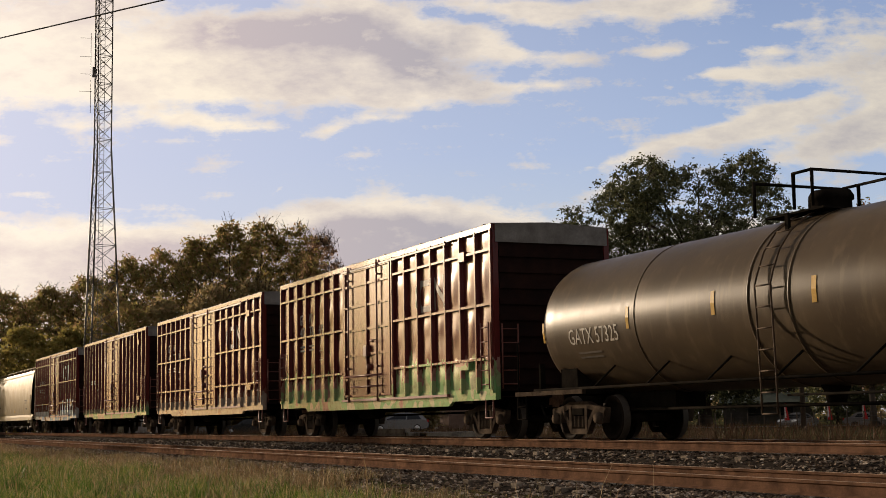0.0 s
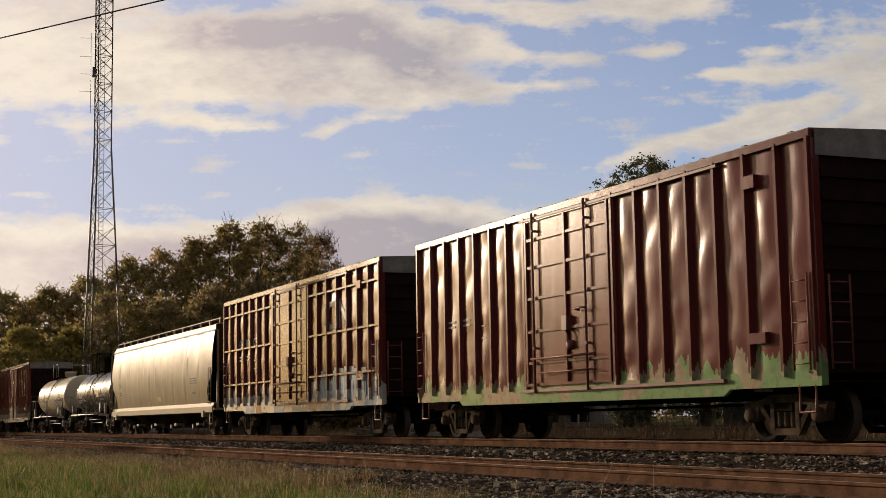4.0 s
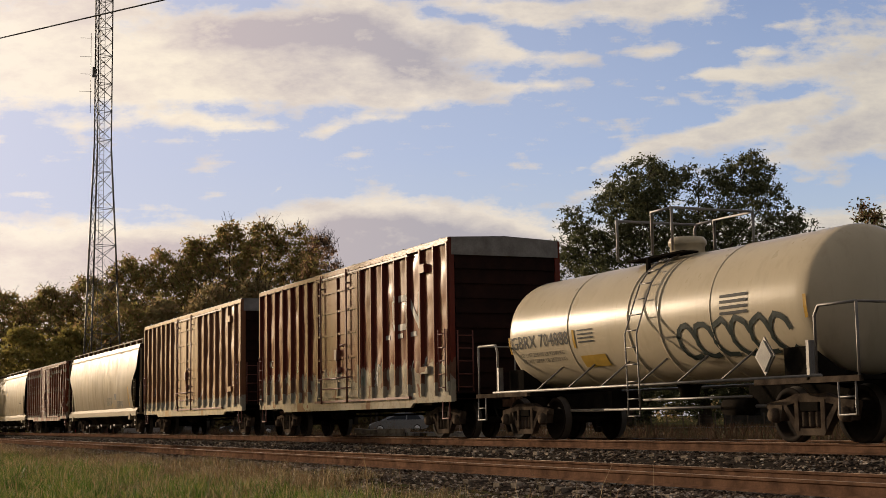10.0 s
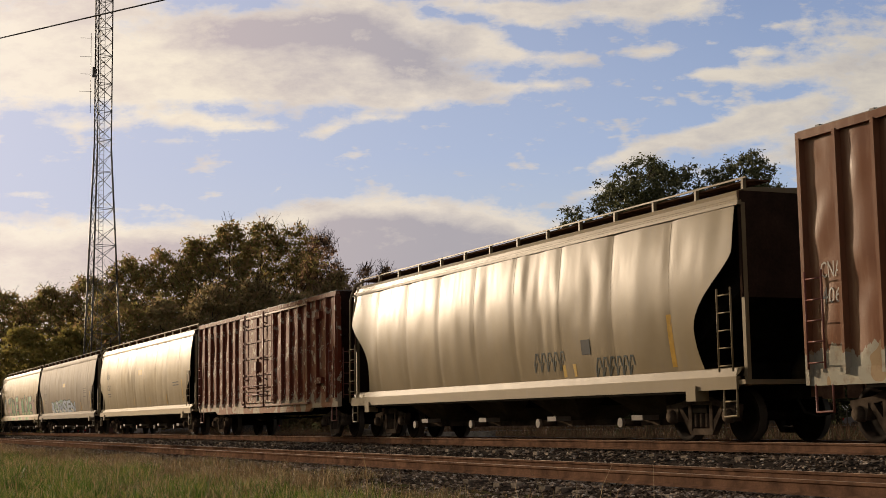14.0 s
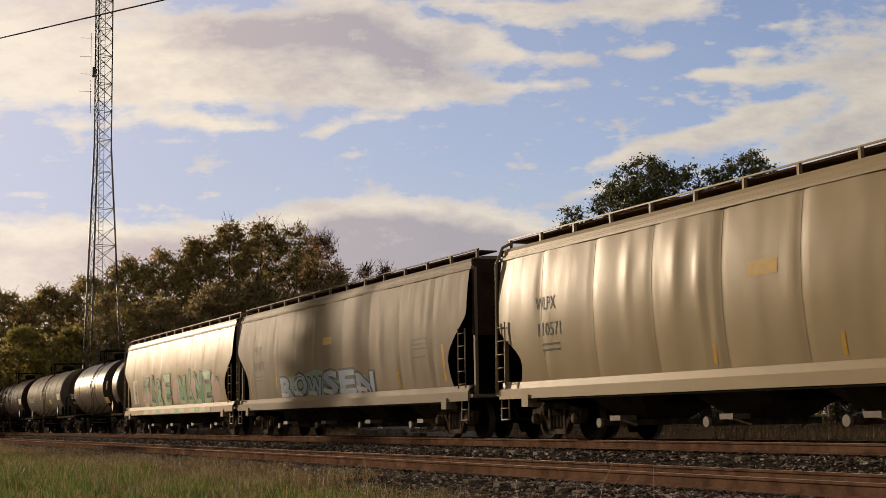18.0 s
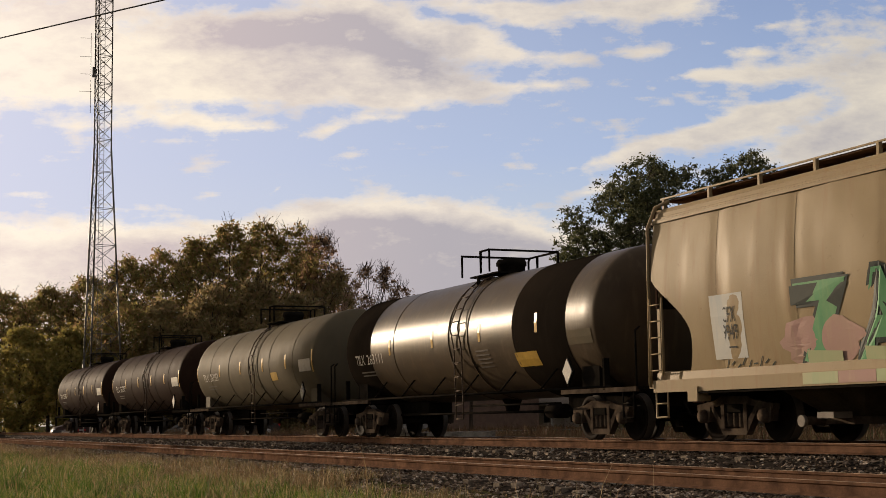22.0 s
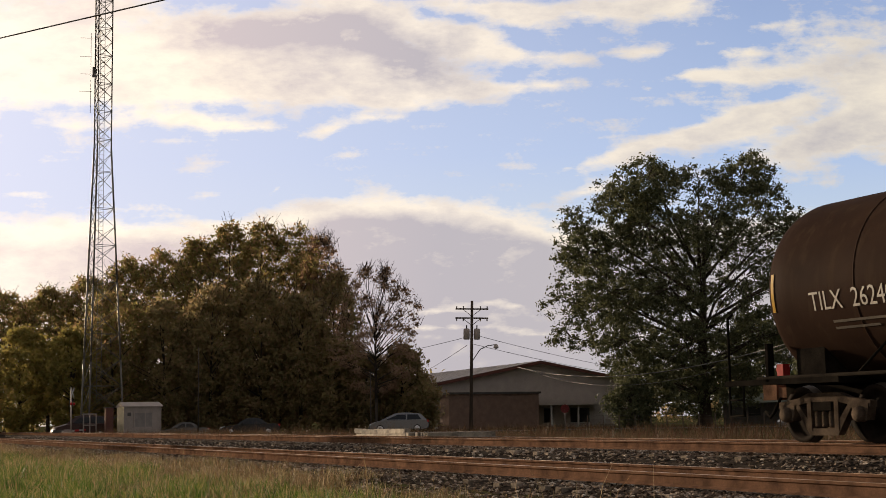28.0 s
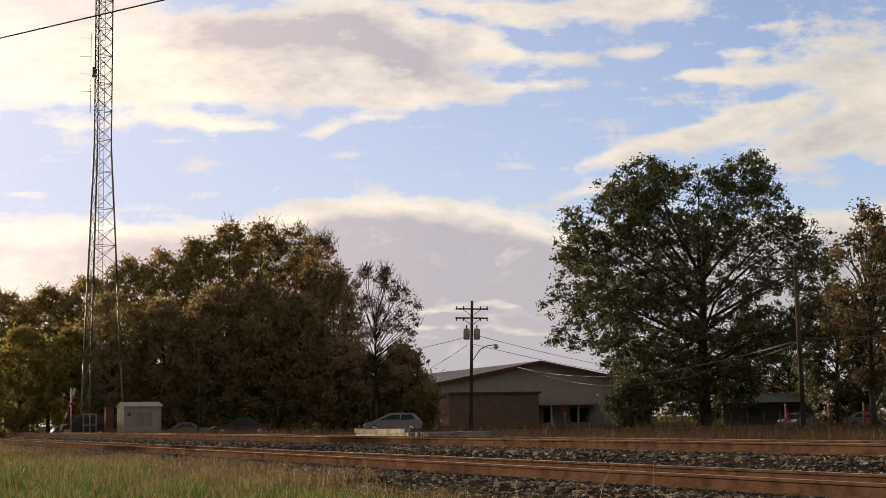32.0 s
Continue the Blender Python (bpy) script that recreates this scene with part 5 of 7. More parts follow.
def art_green(car, wrap):
    for k, (x, z, w, h) in enumerate(((-4.9, 1.62, 1.1, 0.45), (-1.4, 1.75, 0.9, 0.62), (1.0, 1.8, 1.0, 0.6), (4.2, 1.85, 0.9, 0.6), (6.9, 1.75, 0.95, 0.62))):
        patch(car, wrap, x, z, w, h, PINK_SPRAY, k)
    big_letters(car, wrap, "7ARE MANE", -5.5, 6.6, 1.18, 2.52, GREEN_SPRAY, DARK_SPRAY)
    strokes(car, "paint_glint", [[(-5.2 + 1.345 * k, 1.36), (-4.5 + 1.345 * k, 1.32)] for k in range(9) if k != 4], 0.10, wrap, PALE_GREEN_SPRAY, off=0.022)
    lettering(car, "lettering", "2021", 0.3, 7.0, 2.05, wrap, DARK_SPRAY, 0.75)
    for k in range(14):
        x = -5.3 + k * 0.85
        part("sill_paint", Geo().box(x, x + 0.84, -1.548, -1.542, 0.93, 1.11), (PALE_GREEN_SPRAY, GREEN_SPRAY, PALE_GREEN_SPRAY, PINK_SPRAY)[k * 7 % 4], car)
    strokes(car, "scrawl", [[(-7.5 + 0.16 * k, 1.25 + 0.06 * (k % 2)), (-7.4 + 0.16 * k, 1.42 - 0.05 * (k % 3))] for k in range(9)], 0.012, wrap, DARK_SPRAY)


def art_blue(car, wrap):
    patch(car, wrap, -0.8, 1.62, 4.5, 0.46, TEAL_SPRAY, 3, 0.0)
    big_letters(car, wrap, "ROWSEN", -5.0, 3.6, 1.24, 1.92, BLUE_SPRAY, DARK_SPRAY, 0.07)
    strokes(car, "paint_glint", [[(-4.9 + 1.43 * k, 1.36 + 0.05 * (k % 2)), (-4.2 + 1.43 * k, 1.33)] for k in range(6)], 0.06, wrap, WHITE_SPRAY, off=0.02)


def art_white_blue(car, wrap):
    rows = block_letters(5, 2.3, 6.7, 1.12, 1.85, 8)
    strokes(car, "sprayed_letters", rows, 0.20, wrap, WHITE_SPRAY, off=0.004)
    strokes(car, "sprayed_letters", rows, 0.10, wrap, BLUE_SPRAY, off=0.012)


def art_loops(car, wrap):
    rng = random.Random(4)
    for k in range(6):
        x = 1.7 + k * 0.55
        pts = [(x + 0.3 * math.cos(a) + 0.12 * a / 6.3, 1.78 + (0.30 + 0.08 * rng.random()) * math.sin(a)) for a in [0.3 + i * 0.5 for i in range(11)]]
        strokes(car, "scrawl", [pts], 0.05, wrap, DARK_SPRAY)


def art_scrawl(car, wrap):
    rng = random.Random(6)
    paths = [[(x + 0.12 * math.cos(a), z + 0.2 * math.sin(a * 1.3)) for a in (0, 0.8, 1.6, 2.6, 3.6, 4.8)] for x, z in [(2.0 + 0.28 * k, 1.65) for k in range(5)] + [(4.6 + 0.25 * k, 1.45) for k in range(6)]]
    strokes(car, "scrawl", paths, 0.018, wrap, DARK_SPRAY)
    part("plate", Geo().grid(1, 2, lambda u, v: wrap(4.0 + u * 0.35, 1.72 + v * 0.3), False), BLACK_LETTER, car)


def art_rust(car, wrap):
    patch(car, wrap, -0.35, 3.75, 0.62, 0.85, RUST_STAIN, 12, -0.004)
    patch(car, wrap, -0.05, 3.0, 0.16, 0.9, RUST_STAIN, 14, -0.003)


def art_chalk(car, wrap):
    rng = random.Random(len(car.children))
    paths = []
    for k in range(7):
        x, z = rng.uniform(-7.3, 7.2), rng.uniform(1.3, 2.3)
        a0 = rng.uniform(0, 6)
        paths.append([(x + (0.1 + 0.12 * rng.random()) * math.cos(a0 + i * 0.9) + 0.07 * i, z + 0.2 * math.sin(a0 + i * 1.3)) for i in range(6)])
    strokes(car, "scrawl", paths, 0.016, wrap, WHITE_SPRAY)


DATA = [(-6.1, 2.78, 0.42, 0.05), (-6.1, 2.66, 0.42, 0.05), (-5.25, 2.78, 0.42, 0.05), (-5.25, 2.66, 0.42, 0.05), (-4.25, 2.6, 0.26, 0.03), (-4.25, 2.32, 0.26, 0.03)]
put(tank_car, at=-19.85, half=8.6, r=1.45, zc=2.38, shell=7.1, trucks=6.5, paint=TANK_OLIVE, trim=DARK_STEEL, ink=WHITE_LETTER, top_rail=0.6,
    label="worn dark olive tank car with faded white lettering", text=[("GATX 57325", 0.46, -6.16, 1.95, 1.96)], bars=[(-5.9, 1.74, 0.9, 0.04), (-5.9, 1.64, 0.9, 0.04)],
    plates=[(-7.25, 2.05, 0.08, 0.42, YELLOW_STRIP), (-3.85, 2.15, 0.10, 0.42, YELLOW_STRIP), (-1.0, 2.2, 0.11, 0.42, YELLOW_STRIP), (1.75, 2.2, 0.12, 0.42, YELLOW_STRIP)])
put(boxcar, at=-37.31, half=7.97, eave=4.92, paint=BROWN_A, door_paint=BROWN_PLAIN, end=END_SHADED, trim=TRIM_BROWN, ribs=GRID, label="brown boxcar with bright green sprayed paint along its foot", text=box_text(("GT", "W"), ("40", "76", "69")), bars=DATA, mark=noodle(3.62, 3.26, 1.7, 0.66))
put(boxcar, at=-55.40, half=7.97, eave=4.92, paint=BROWN_B, door_paint=BROWN_PLAIN, end=END_SHADED, trim=TRIM_BROWN, ribs=GRID, label="brown boxcar with pale sprayed paint along its foot", text=box_text(("GT", "W"), ("40", "77", "05")), bars=DATA, mark=noodle(3.62, 3.26, 1.7, 0.66), art=art_chalk)
put(boxcar, at=-73.65, half=7.92, eave=4.92, paint=BROWN_C, door_paint=BROWN_PLAIN, end=END_SHADED, trim=TRIM_BROWN, label="brown ribbed boxcar with mottled sprayed paint low down", bars=DATA)
put(boxcar, at=-92.15, half=7.97, eave=4.92, paint=BROWN_D, door_paint=BROWN_PLAIN, end=END_SHADED, trim=TRIM_BROWN, ribs=GRID, label="brown boxcar with blue and white sprayed letters low down", text=box_text((), ("40", "80", "03")), bars=DATA, mark=noodle(3.6, 3.27, 1.78, 0.68), art=art_white_blue)
put(hopper, at=-111.72, half=9.95, paint=CREAM_A, cut=(2.45, 1.0), label="cream covered hopper car with black stencilled data", text=[("1441", 0.40, -8.03, 2.19, 0.62)],
    bars=[(-8.0, 2.0, 0.7, 0.04), (-8.0, 1.88, 0.7, 0.04), (6.29, 2.25, 1.15, 0.04), (6.29, 2.16, 1.15, 0.04), (6.29, 2.07, 1.15, 0.04), (6.6, 1.65, 0.5, 0.10)],
    plates=[(-8.35, 1.4, 0.10, 0.62, YELLOW_STRIP), (-4.9, 1.35, 0.10, 0.35, YELLOW_STRIP), (-1.5, 1.35, 0.10, 0.35, YELLOW_STRIP), (1.84, 1.35, 0.10, 0.35, YELLOW_STRIP), (5.22, 1.35, 0.11, 0.4, YELLOW_STRIP), (8.2, 1.4, 0.14, 0.92, YELLOW_STRIP), (0.2, 1.45, 0.7, 0.2, PLACARD_YELLOW)])
put(tank_car, at=-128.85, half=6.1, r=1.20, zc=2.25, shell=4.75, trucks=4.25, paint=TANK_BLACK, trim=GALVANISED, ink=WHITE_LETTER, label="glossy black tank car with a rust-stained dome", top_x=-0.5, ladder_x=-0.2, top_half=0.95, top_rail=0.98, manway_size=(0.52, 1.02),
    text=[("GATX 225582", 0.40, -5.26, 2.03, 2.12), ("LD LMT 221400 LB 100400 KG", 0.12, -5.1, 1.86, 1.75), ("LT WT 64600 LB 29000 KG", 0.12, -5.1, 1.73, 1.75), ("FRA AIP", 0.19, 2.16, 1.99, 0.75), ("SR-8754", 0.19, 2.14, 1.80, 0.80), ("SR 13450", 0.17, 3.39, 2.62, 0.85), ("SR 13449", 0.17, 3.39, 2.46, 0.85)],
    bars=[(-3.2, 1.95, 1.0, 0.035), (-3.2, 1.87, 1.0, 0.035), (-3.2, 1.79, 1.0, 0.035)] + [(3.0, 2.02 + 0.07 * k, 1.15, 0.022) for k in range(7)] + [(2.2, 1.6, 0.9, 0.03), (2.2, 1.52, 0.9, 0.03)],
    plates=[(1.01, 2.0, 0.83, 0.30, PLACARD_YELLOW), (-5.0, 2.3, 0.09, 0.36, YELLOW_STRIP), (-2.3, 2.2, 0.09, 0.36, YELLOW_STRIP), (1.75, 2.35, 0.09, 0.36, YELLOW_STRIP)], hoop=RUST_STAIN, art=art_rust)
put(tank_car, at=-143.35, half=6.7, r=1.25, zc=2.32, shell=5.2, trucks=5.0, paint=TANK_WHITE, trim=GALVANISED, ink=BLACK_LETTER, label="cream white tank car with looping black sprayed letters", top_trim=GALVANISED, tall_rails=True, manway=TANK_WHITE, top_x=0.0, ladder_x=0.37, top_half=1.0, top_rail=0.82,
    text=[("GBRX 704888", 0.40, -5.24, 2.0, 2.64), ("LD LMT 204100 LB 92580 KG", 0.13, -4.9, 1.80, 2.0), ("LT WT 58900 LB 26720 KG", 0.13, -4.9, 1.65, 2.0)], bars=[(-2.2, 2.0 + 0.08 * k, 0.65, 0.03) for k in range(4)] + [(2.9, 2.2 + 0.1 * k, 0.8, 0.05) for k in range(4)],
    plates=[(-2.3, 1.44, 1.0, 0.28, PLACARD_YELLOW), (-2.42, 1.9, 0.09, 0.38, YELLOW_STRIP), (-5.35, 1.9, 0.08, 0.38, YELLOW_STRIP), (5.2, 2.0, 0.08, 0.38, YELLOW_STRIP)], art=art_loops)
put(boxcar, at=-159.30, half=7.95, eave=4.90, paint=RED_BOX, end=END_SHADED, trim=TRIM_BROWN, label="faded red-brown ribbed boxcar with scrawled pale tags",
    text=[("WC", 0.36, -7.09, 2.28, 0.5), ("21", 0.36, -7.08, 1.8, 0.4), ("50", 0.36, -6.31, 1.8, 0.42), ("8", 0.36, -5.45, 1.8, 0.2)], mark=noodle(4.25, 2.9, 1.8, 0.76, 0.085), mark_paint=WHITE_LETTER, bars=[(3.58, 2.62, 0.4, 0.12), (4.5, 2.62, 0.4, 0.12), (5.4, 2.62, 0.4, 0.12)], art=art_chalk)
put(boxcar, at=-177.57, half=8.02, eave=4.90, paint=TAN_BOX, end=END_SHADED, trim=TRIM_BROWN, label="worn tan-brown ribbed boxcar with pale scratches and tags along its foot", art=art_chalk, bars=[(6.2, 1.32, 0.35, 0.14)], text=[("CNA", 0.36, -7.66, 2.55, 0.5), ("406", 0.36, -7.66, 2.15, 0.48)])
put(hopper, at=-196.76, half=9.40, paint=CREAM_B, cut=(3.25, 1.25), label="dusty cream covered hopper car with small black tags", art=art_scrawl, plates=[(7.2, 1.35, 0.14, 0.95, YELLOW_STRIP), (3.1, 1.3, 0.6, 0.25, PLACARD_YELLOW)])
put(boxcar, at=-215.35, half=8.05, eave=4.30, paint=PEEL_BOX, end=END_SHADED, trim=TRIM_BROWN, label="red boxcar with peeling paint over pale primer", white_end=False, text=[("CNA", 0.36, -7.0, 2.25, 0.55), ("415", 0.36, -6.1, 2.25, 0.5), ("393", 0.36, -5.25, 2.25, 0.5)])
put(hopper, at=-234.56, half=9.85, paint=CREAM_A, cut=(2.45, 1.0), label="cream covered hopper car with a dented side", text=[("WLPX", 0.40, -7.9, 2.75, 0.9), ("110571", 0.40, -7.9, 2.2, 1.1)], bars=[(6.6, 2.2, 1.0, 0.04), (6.6, 2.08, 1.0, 0.04), (-7.7, 2.0, 0.8, 0.04), (-7.7, 1.88, 0.8, 0.04)],
    plates=[(-1.5, 1.35, 0.10, 0.35, YELLOW_STRIP), (1.9, 1.35, 0.10, 0.35, YELLOW_STRIP), (5.2, 1.35, 0.11, 0.4, YELLOW_STRIP), (8.1, 1.4, 0.13, 0.92, YELLOW_STRIP), (-0.3, 2.75, 0.8, 0.25, PLACARD_YELLOW)])
put(hopper, at=-255.84, half=9.95, paint=GREY_HOP, label="warm grey covered hopper car with blue sprayed letters", ink=FADED_INK, text=[("WLPX", 0.42, -7.8, 2.78, 0.95), ("921871", 0.42, -7.82, 2.24, 1.2)], bars=[(-7.7, 2.0, 0.8, 0.04), (-7.7, 1.88, 0.8, 0.04), (6.5, 2.5, 0.95, 0.04), (6.5, 2.38, 0.95, 0.04), (6.5, 2.26, 0.95, 0.04), (6.5, 2.05, 0.8, 0.04)],
    plates=[(-8.4, 1.4, 0.12, 0.75, YELLOW_STRIP), (-5.4, 1.6, 0.12, 0.35, YELLOW_STRIP), (5.3, 1.35, 0.13, 0.42, YELLOW_STRIP), (8.3, 1.4, 0.14, 0.92, YELLOW_STRIP), (-0.47, 2.76, 0.75, 0.22, PLACARD_YELLOW)], art=art_blue)
put(hopper, at=-276.05, half=9.75, paint=CREAM_C, label="rust-streaked cream covered hopper car with large green sprayed letters", text=[("ACFX", 0.38, -7.6, 2.04, 0.55), ("99949", 0.38, -7.6, 1.74, 0.58)], bars=[(-7.5, 1.6, 0.4, 0.03)], plates=[(-7.78, 1.42, 0.95, 1.1, WHITE_SPRAY)], art=art_green)
put(tank_car, at=-295.0, half=8.55, r=1.52, zc=2.45, shell=7.05, trucks=6.5, paint=TANK_OLIVE, trim=DARK_STEEL, ink=WHITE_LETTER, label="worn olive tank car with black ends and bands", cap_end=SOOT, bands=[(3.55, 5.95, SOOT)],
    text=[("TILX", 0.40, -6.41, 2.02, 0.68), ("263111", 0.40, -5.55, 2.02, 1.15)], bars=[(-6.2, 1.78, 1.3, 0.04), (-6.2, 1.68, 1.2, 0.04)] + [(1.5, 1.62 + 0.1 * k, 0.7, 0.04) for k in range(5)],
    plates=[(-3.85, 2.2, 0.11, 0.42, YELLOW_STRIP), (-1.0, 2.25, 0.12, 0.42, YELLOW_STRIP), (1.75, 2.25, 0.12, 0.42, YELLOW_STRIP), (4.6, 2.3, 0.12, 0.42, YELLOW_STRIP), (3.45, 1.56, 1.05, 0.35, PLACARD_YELLOW), (5.98, 1.95, 1.0, 0.3, TANK_GREY)])
for at, paint, label, num in ((-312.3, TANK_GREY, "dusty grey tank car with yellow reflective strips", "263153"), (-329.6, TANK_DARK, "sooty dark brown tank car with reflective strips", "262397"), (-346.75, TANK_DARK, "sooty dark tank car at the rear of the train", "262400")):
    put(tank_car, at=at, half=8.55, r=1.52, zc=2.45, shell=7.05, trucks=6.5, paint=paint, trim=DARK_STEEL, ink=WHITE_LETTER, label=label, text=[("TILX  " + num, 0.42, -6.15, 2.06, 2.1)],
        bars=[(-5.7, 1.84, 1.2, 0.04), (-5.7, 1.73, 1.0, 0.04)], saddle=paint if num == "263153" else DARK_STEEL, seams=(-0.72, -0.36, 0.36, 0.72),
        plates=[(-7.08, 2.1, 0.07, 0.62, YELLOW_STRIP), (-3.85, 2.2, 0.11, 0.45, YELLOW_STRIP), (-1.05, 2.2, 0.12, 0.45, YELLOW_STRIP), (1.7, 2.2, 0.12, 0.45, YELLOW_STRIP), (4.28, 2.2, 0.12, 0.45, YELLOW_STRIP), (6.98, 2.0, 0.10, 0.7, YELLOW_STRIP), (5.7, 2.05, 1.15, 0.38, LIGHT_PLATE)] + ([(2.6, 1.85, 0.7, 0.28, PLACARD_YELLOW)] if num == "263153" else []))
marker = CARS[-1][0]
part("rear_marker", Geo().box(-8.72, -8.55, -0.24, -0.09, 1.0, 1.34).rod((-8.77, -0.16, 1.25), (-8.71, -0.16, 1.25), 0.06, 12), RED_LENS, marker, "red rear marker lamp")


# ---- trees ----
def leaf_mesh(name, centres, spread, n_leaf, size, material, seed):
    """Clumps of small two-triangle leaves round the given centres."""
    rng = np.random.default_rng(seed)
    c = np.asarray(centres, float)
    idx = rng.integers(0, len(c), n_leaf)
    d = rng.normal(0, 1, (n_leaf, 3))
    d /= np.linalg.norm(d, axis=1, keepdims=True)
    sp = np.asarray(spread, float)[idx] if np.ndim(spread) else spread
    p = c[idx] + d * (np.atleast_1d(sp)[:, None] if np.ndim(spread) else sp) * np.minimum(np.abs(rng.normal(0, 0.55, (n_leaf, 1))), rng.uniform(0.75, 1.15, (n_leaf, 1))) * np.array([1, 1, 0.7])
    u = rng.normal(0, 1, (n_leaf, 3))
    u /= np.linalg.norm(u, axis=1, keepdims=True)
    w = np.cross(u, rng.normal(0, 1, (n_leaf, 3)))
    w /= np.linalg.norm(w, axis=1, keepdims=True)
    s = rng.uniform(size[0], size[1], (n_leaf, 1))
    q = np.stack([p - u * s, p + w * s * 0.45, p + u * s, p - w * s * 0.45], 1).reshape(-1, 3)
    fs = np.arange(n_leaf * 4).reshape(-1, 4)
    me = bpy.data.meshes.new(name)
    me.from_pydata(q, [], fs)
    me.materials.append(material)
    return me


def tree(label, x, y, z, height, width, low, leaves, material, seed, trunk_r=0.35, clumps=90, clump=1.1, size=(0.10, 0.22), bulge=0.45, limbs=14, thin=0.0, name="tree", twigs=0):
    """Trunk, limbs and a lumpy crown. low: the crown's underside; bulge: where along its height the crown is widest."""
    rng = random.Random(seed)
    t = thing(name, label, "tree", pose(x, y, z))
    R = width / 2 - clump * 0.6
    tips = []
    while len(tips) < clumps:
        e, a = rng.random(), rng.uniform(0, 2 * math.pi)
        w = math.sin(math.pi * min(1, max(0, 0.5 * e / bulge if e < bulge else 0.5 + 0.5 * (e - bulge) / (1 - bulge)))) ** 0.6
        lump = 0.82 + 0.42 * noise.noise(Vector((math.cos(a) * 1.4 + seed * 3.1, math.sin(a) * 1.4, e * 3.2)))
        rr = R * max(w, 0.25) * lump * rng.uniform(0.35, 1.0) ** 0.5
        p = Vector((math.cos(a) * rr, math.sin(a) * rr, low + (height - clump * 0.6 - low) * e))
        if noise.noise(p * 0.33 + Vector((seed, 0, 0))) > -0.32 + thin:
            tips.append(p)
    g = Geo()
    fork = Vector((rng.uniform(-0.2, 0.2), rng.uniform(-0.2, 0.2), max(1.5, low * 0.9)))
    crest = Vector((rng.uniform(-0.4, 0.4), rng.uniform(-0.4, 0.4), height * 0.8))
    g.rod((0, 0, -0.3), fork, trunk_r * 1.2, 10, trunk_r * 0.85)
    g.rod(fork, crest, trunk_r * 0.85, 8, trunk_r * 0.15)
    for p in rng.sample(tips, min(limbs, len(tips))):
        b = fork.lerp(crest, min(0.9, max(0.0, (p.z - fork.z) / (crest.z - fork.z) * 0.6)))
        mid = b.lerp(p, 0.5) + Vector((rng.uniform(-1, 1), rng.uniform(-1, 1), rng.uniform(-0.2, 0.9))) * 0.1 * (p - b).length
        g.rod(b, mid, trunk_r * 0.32, 6, trunk_r * 0.2)
        g.rod(mid, p, trunk_r * 0.2, 5, trunk_r * 0.06)
        for _ in range(3):
            q = mid.lerp(p, rng.uniform(0.1, 0.9))
            g.rod(q, q + Vector((rng.uniform(-1, 1), rng.uniform(-1, 1), rng.uniform(-0.2, 1))) * clump * 1.3, trunk_r * 0.09, 4, trunk_r * 0.03)
    for p in [q for q in tips if q.z > height * 0.62][:int(twigs)]:
        for _ in range(3):
            q = p + Vector((rng.uniform(-1, 1), rng.uniform(-1, 1), rng.uniform(-0.3, 0.3))) * clump * 0.5
            d = Vector((rng.uniform(-0.6, 0.6), rng.uniform(-0.6, 0.6), rng.uniform(0.5, 1))) * clump * 1.25
            g.rod(q, q + d, 0.024, 3, 0.010)
            g.rod(q + d * 0.5, q + d * 0.7 + Vector((rng.uniform(-1, 1), rng.uniform(-1, 1), 0.6)) * clump * 0.4, 0.016, 3, 0.008)
    part("trunk", g, BARK, t)
    spread = np.array([clump * rng.uniform(0.65, 1.25) for _ in tips])
    part("crown", leaf_mesh("crown", [tuple(p) for p in tips], spread, leaves, size, material, seed), None, t)
    return t


LEAF_OAK = leaf_paint("oak_leaves", [(0.062, 0.070, 0.033), (0.092, 0.099, 0.044), (0.125, 0.123, 0.06)], 0.38)
LEAF_THICKET = leaf_paint("thicket_leaves", [(0.22, 0.19, 0.09), (0.30, 0.235, 0.105), (0.34, 0.23, 0.13)], 0.55, 0.1)
LEAF_WOOD = leaf_paint("mixed_autumn_leaves", [(0.20, 0.19, 0.07), (0.27, 0.24, 0.085), (0.36, 0.26, 0.10), (0.36, 0.23, 0.13)], 0.6, 0.1)
LEAF_GOLD = leaf_paint("yellowing_leaves", [(0.20, 0.18, 0.05), (0.28, 0.23, 0.065), (0.33, 0.24, 0.08)], 0.55, 0.1)
LEAF_RUST = leaf_paint("rusty_autumn_leaves", [(0.15, 0.085, 0.045), (0.20, 0.105, 0.055), (0.11, 0.115, 0.045), (0.09, 0.10, 0.04)], 0.5)
LEAF_BARE = leaf_paint("thin_brown_leaves", [(0.38, 0.245, 0.16), (0.30, 0.20, 0.125)], 0.55)

def spot(deg, dist):
    """A place on the ground by its bearing from the line of sight (to the right) and its distance."""
    a = radians(deg)
    p = (AX * math.cos(a) + RT * math.sin(a)) * dist
    return p.x, p.y


def bearing(deg, dist, z=GROUND, turn=0.0):
    """A place that faces the eye: its x runs to the right, its y away."""
    x, y = spot(deg, dist)
    return pose(x, y, z, rz=90 - (math.degrees(YAW) + deg) + turn)


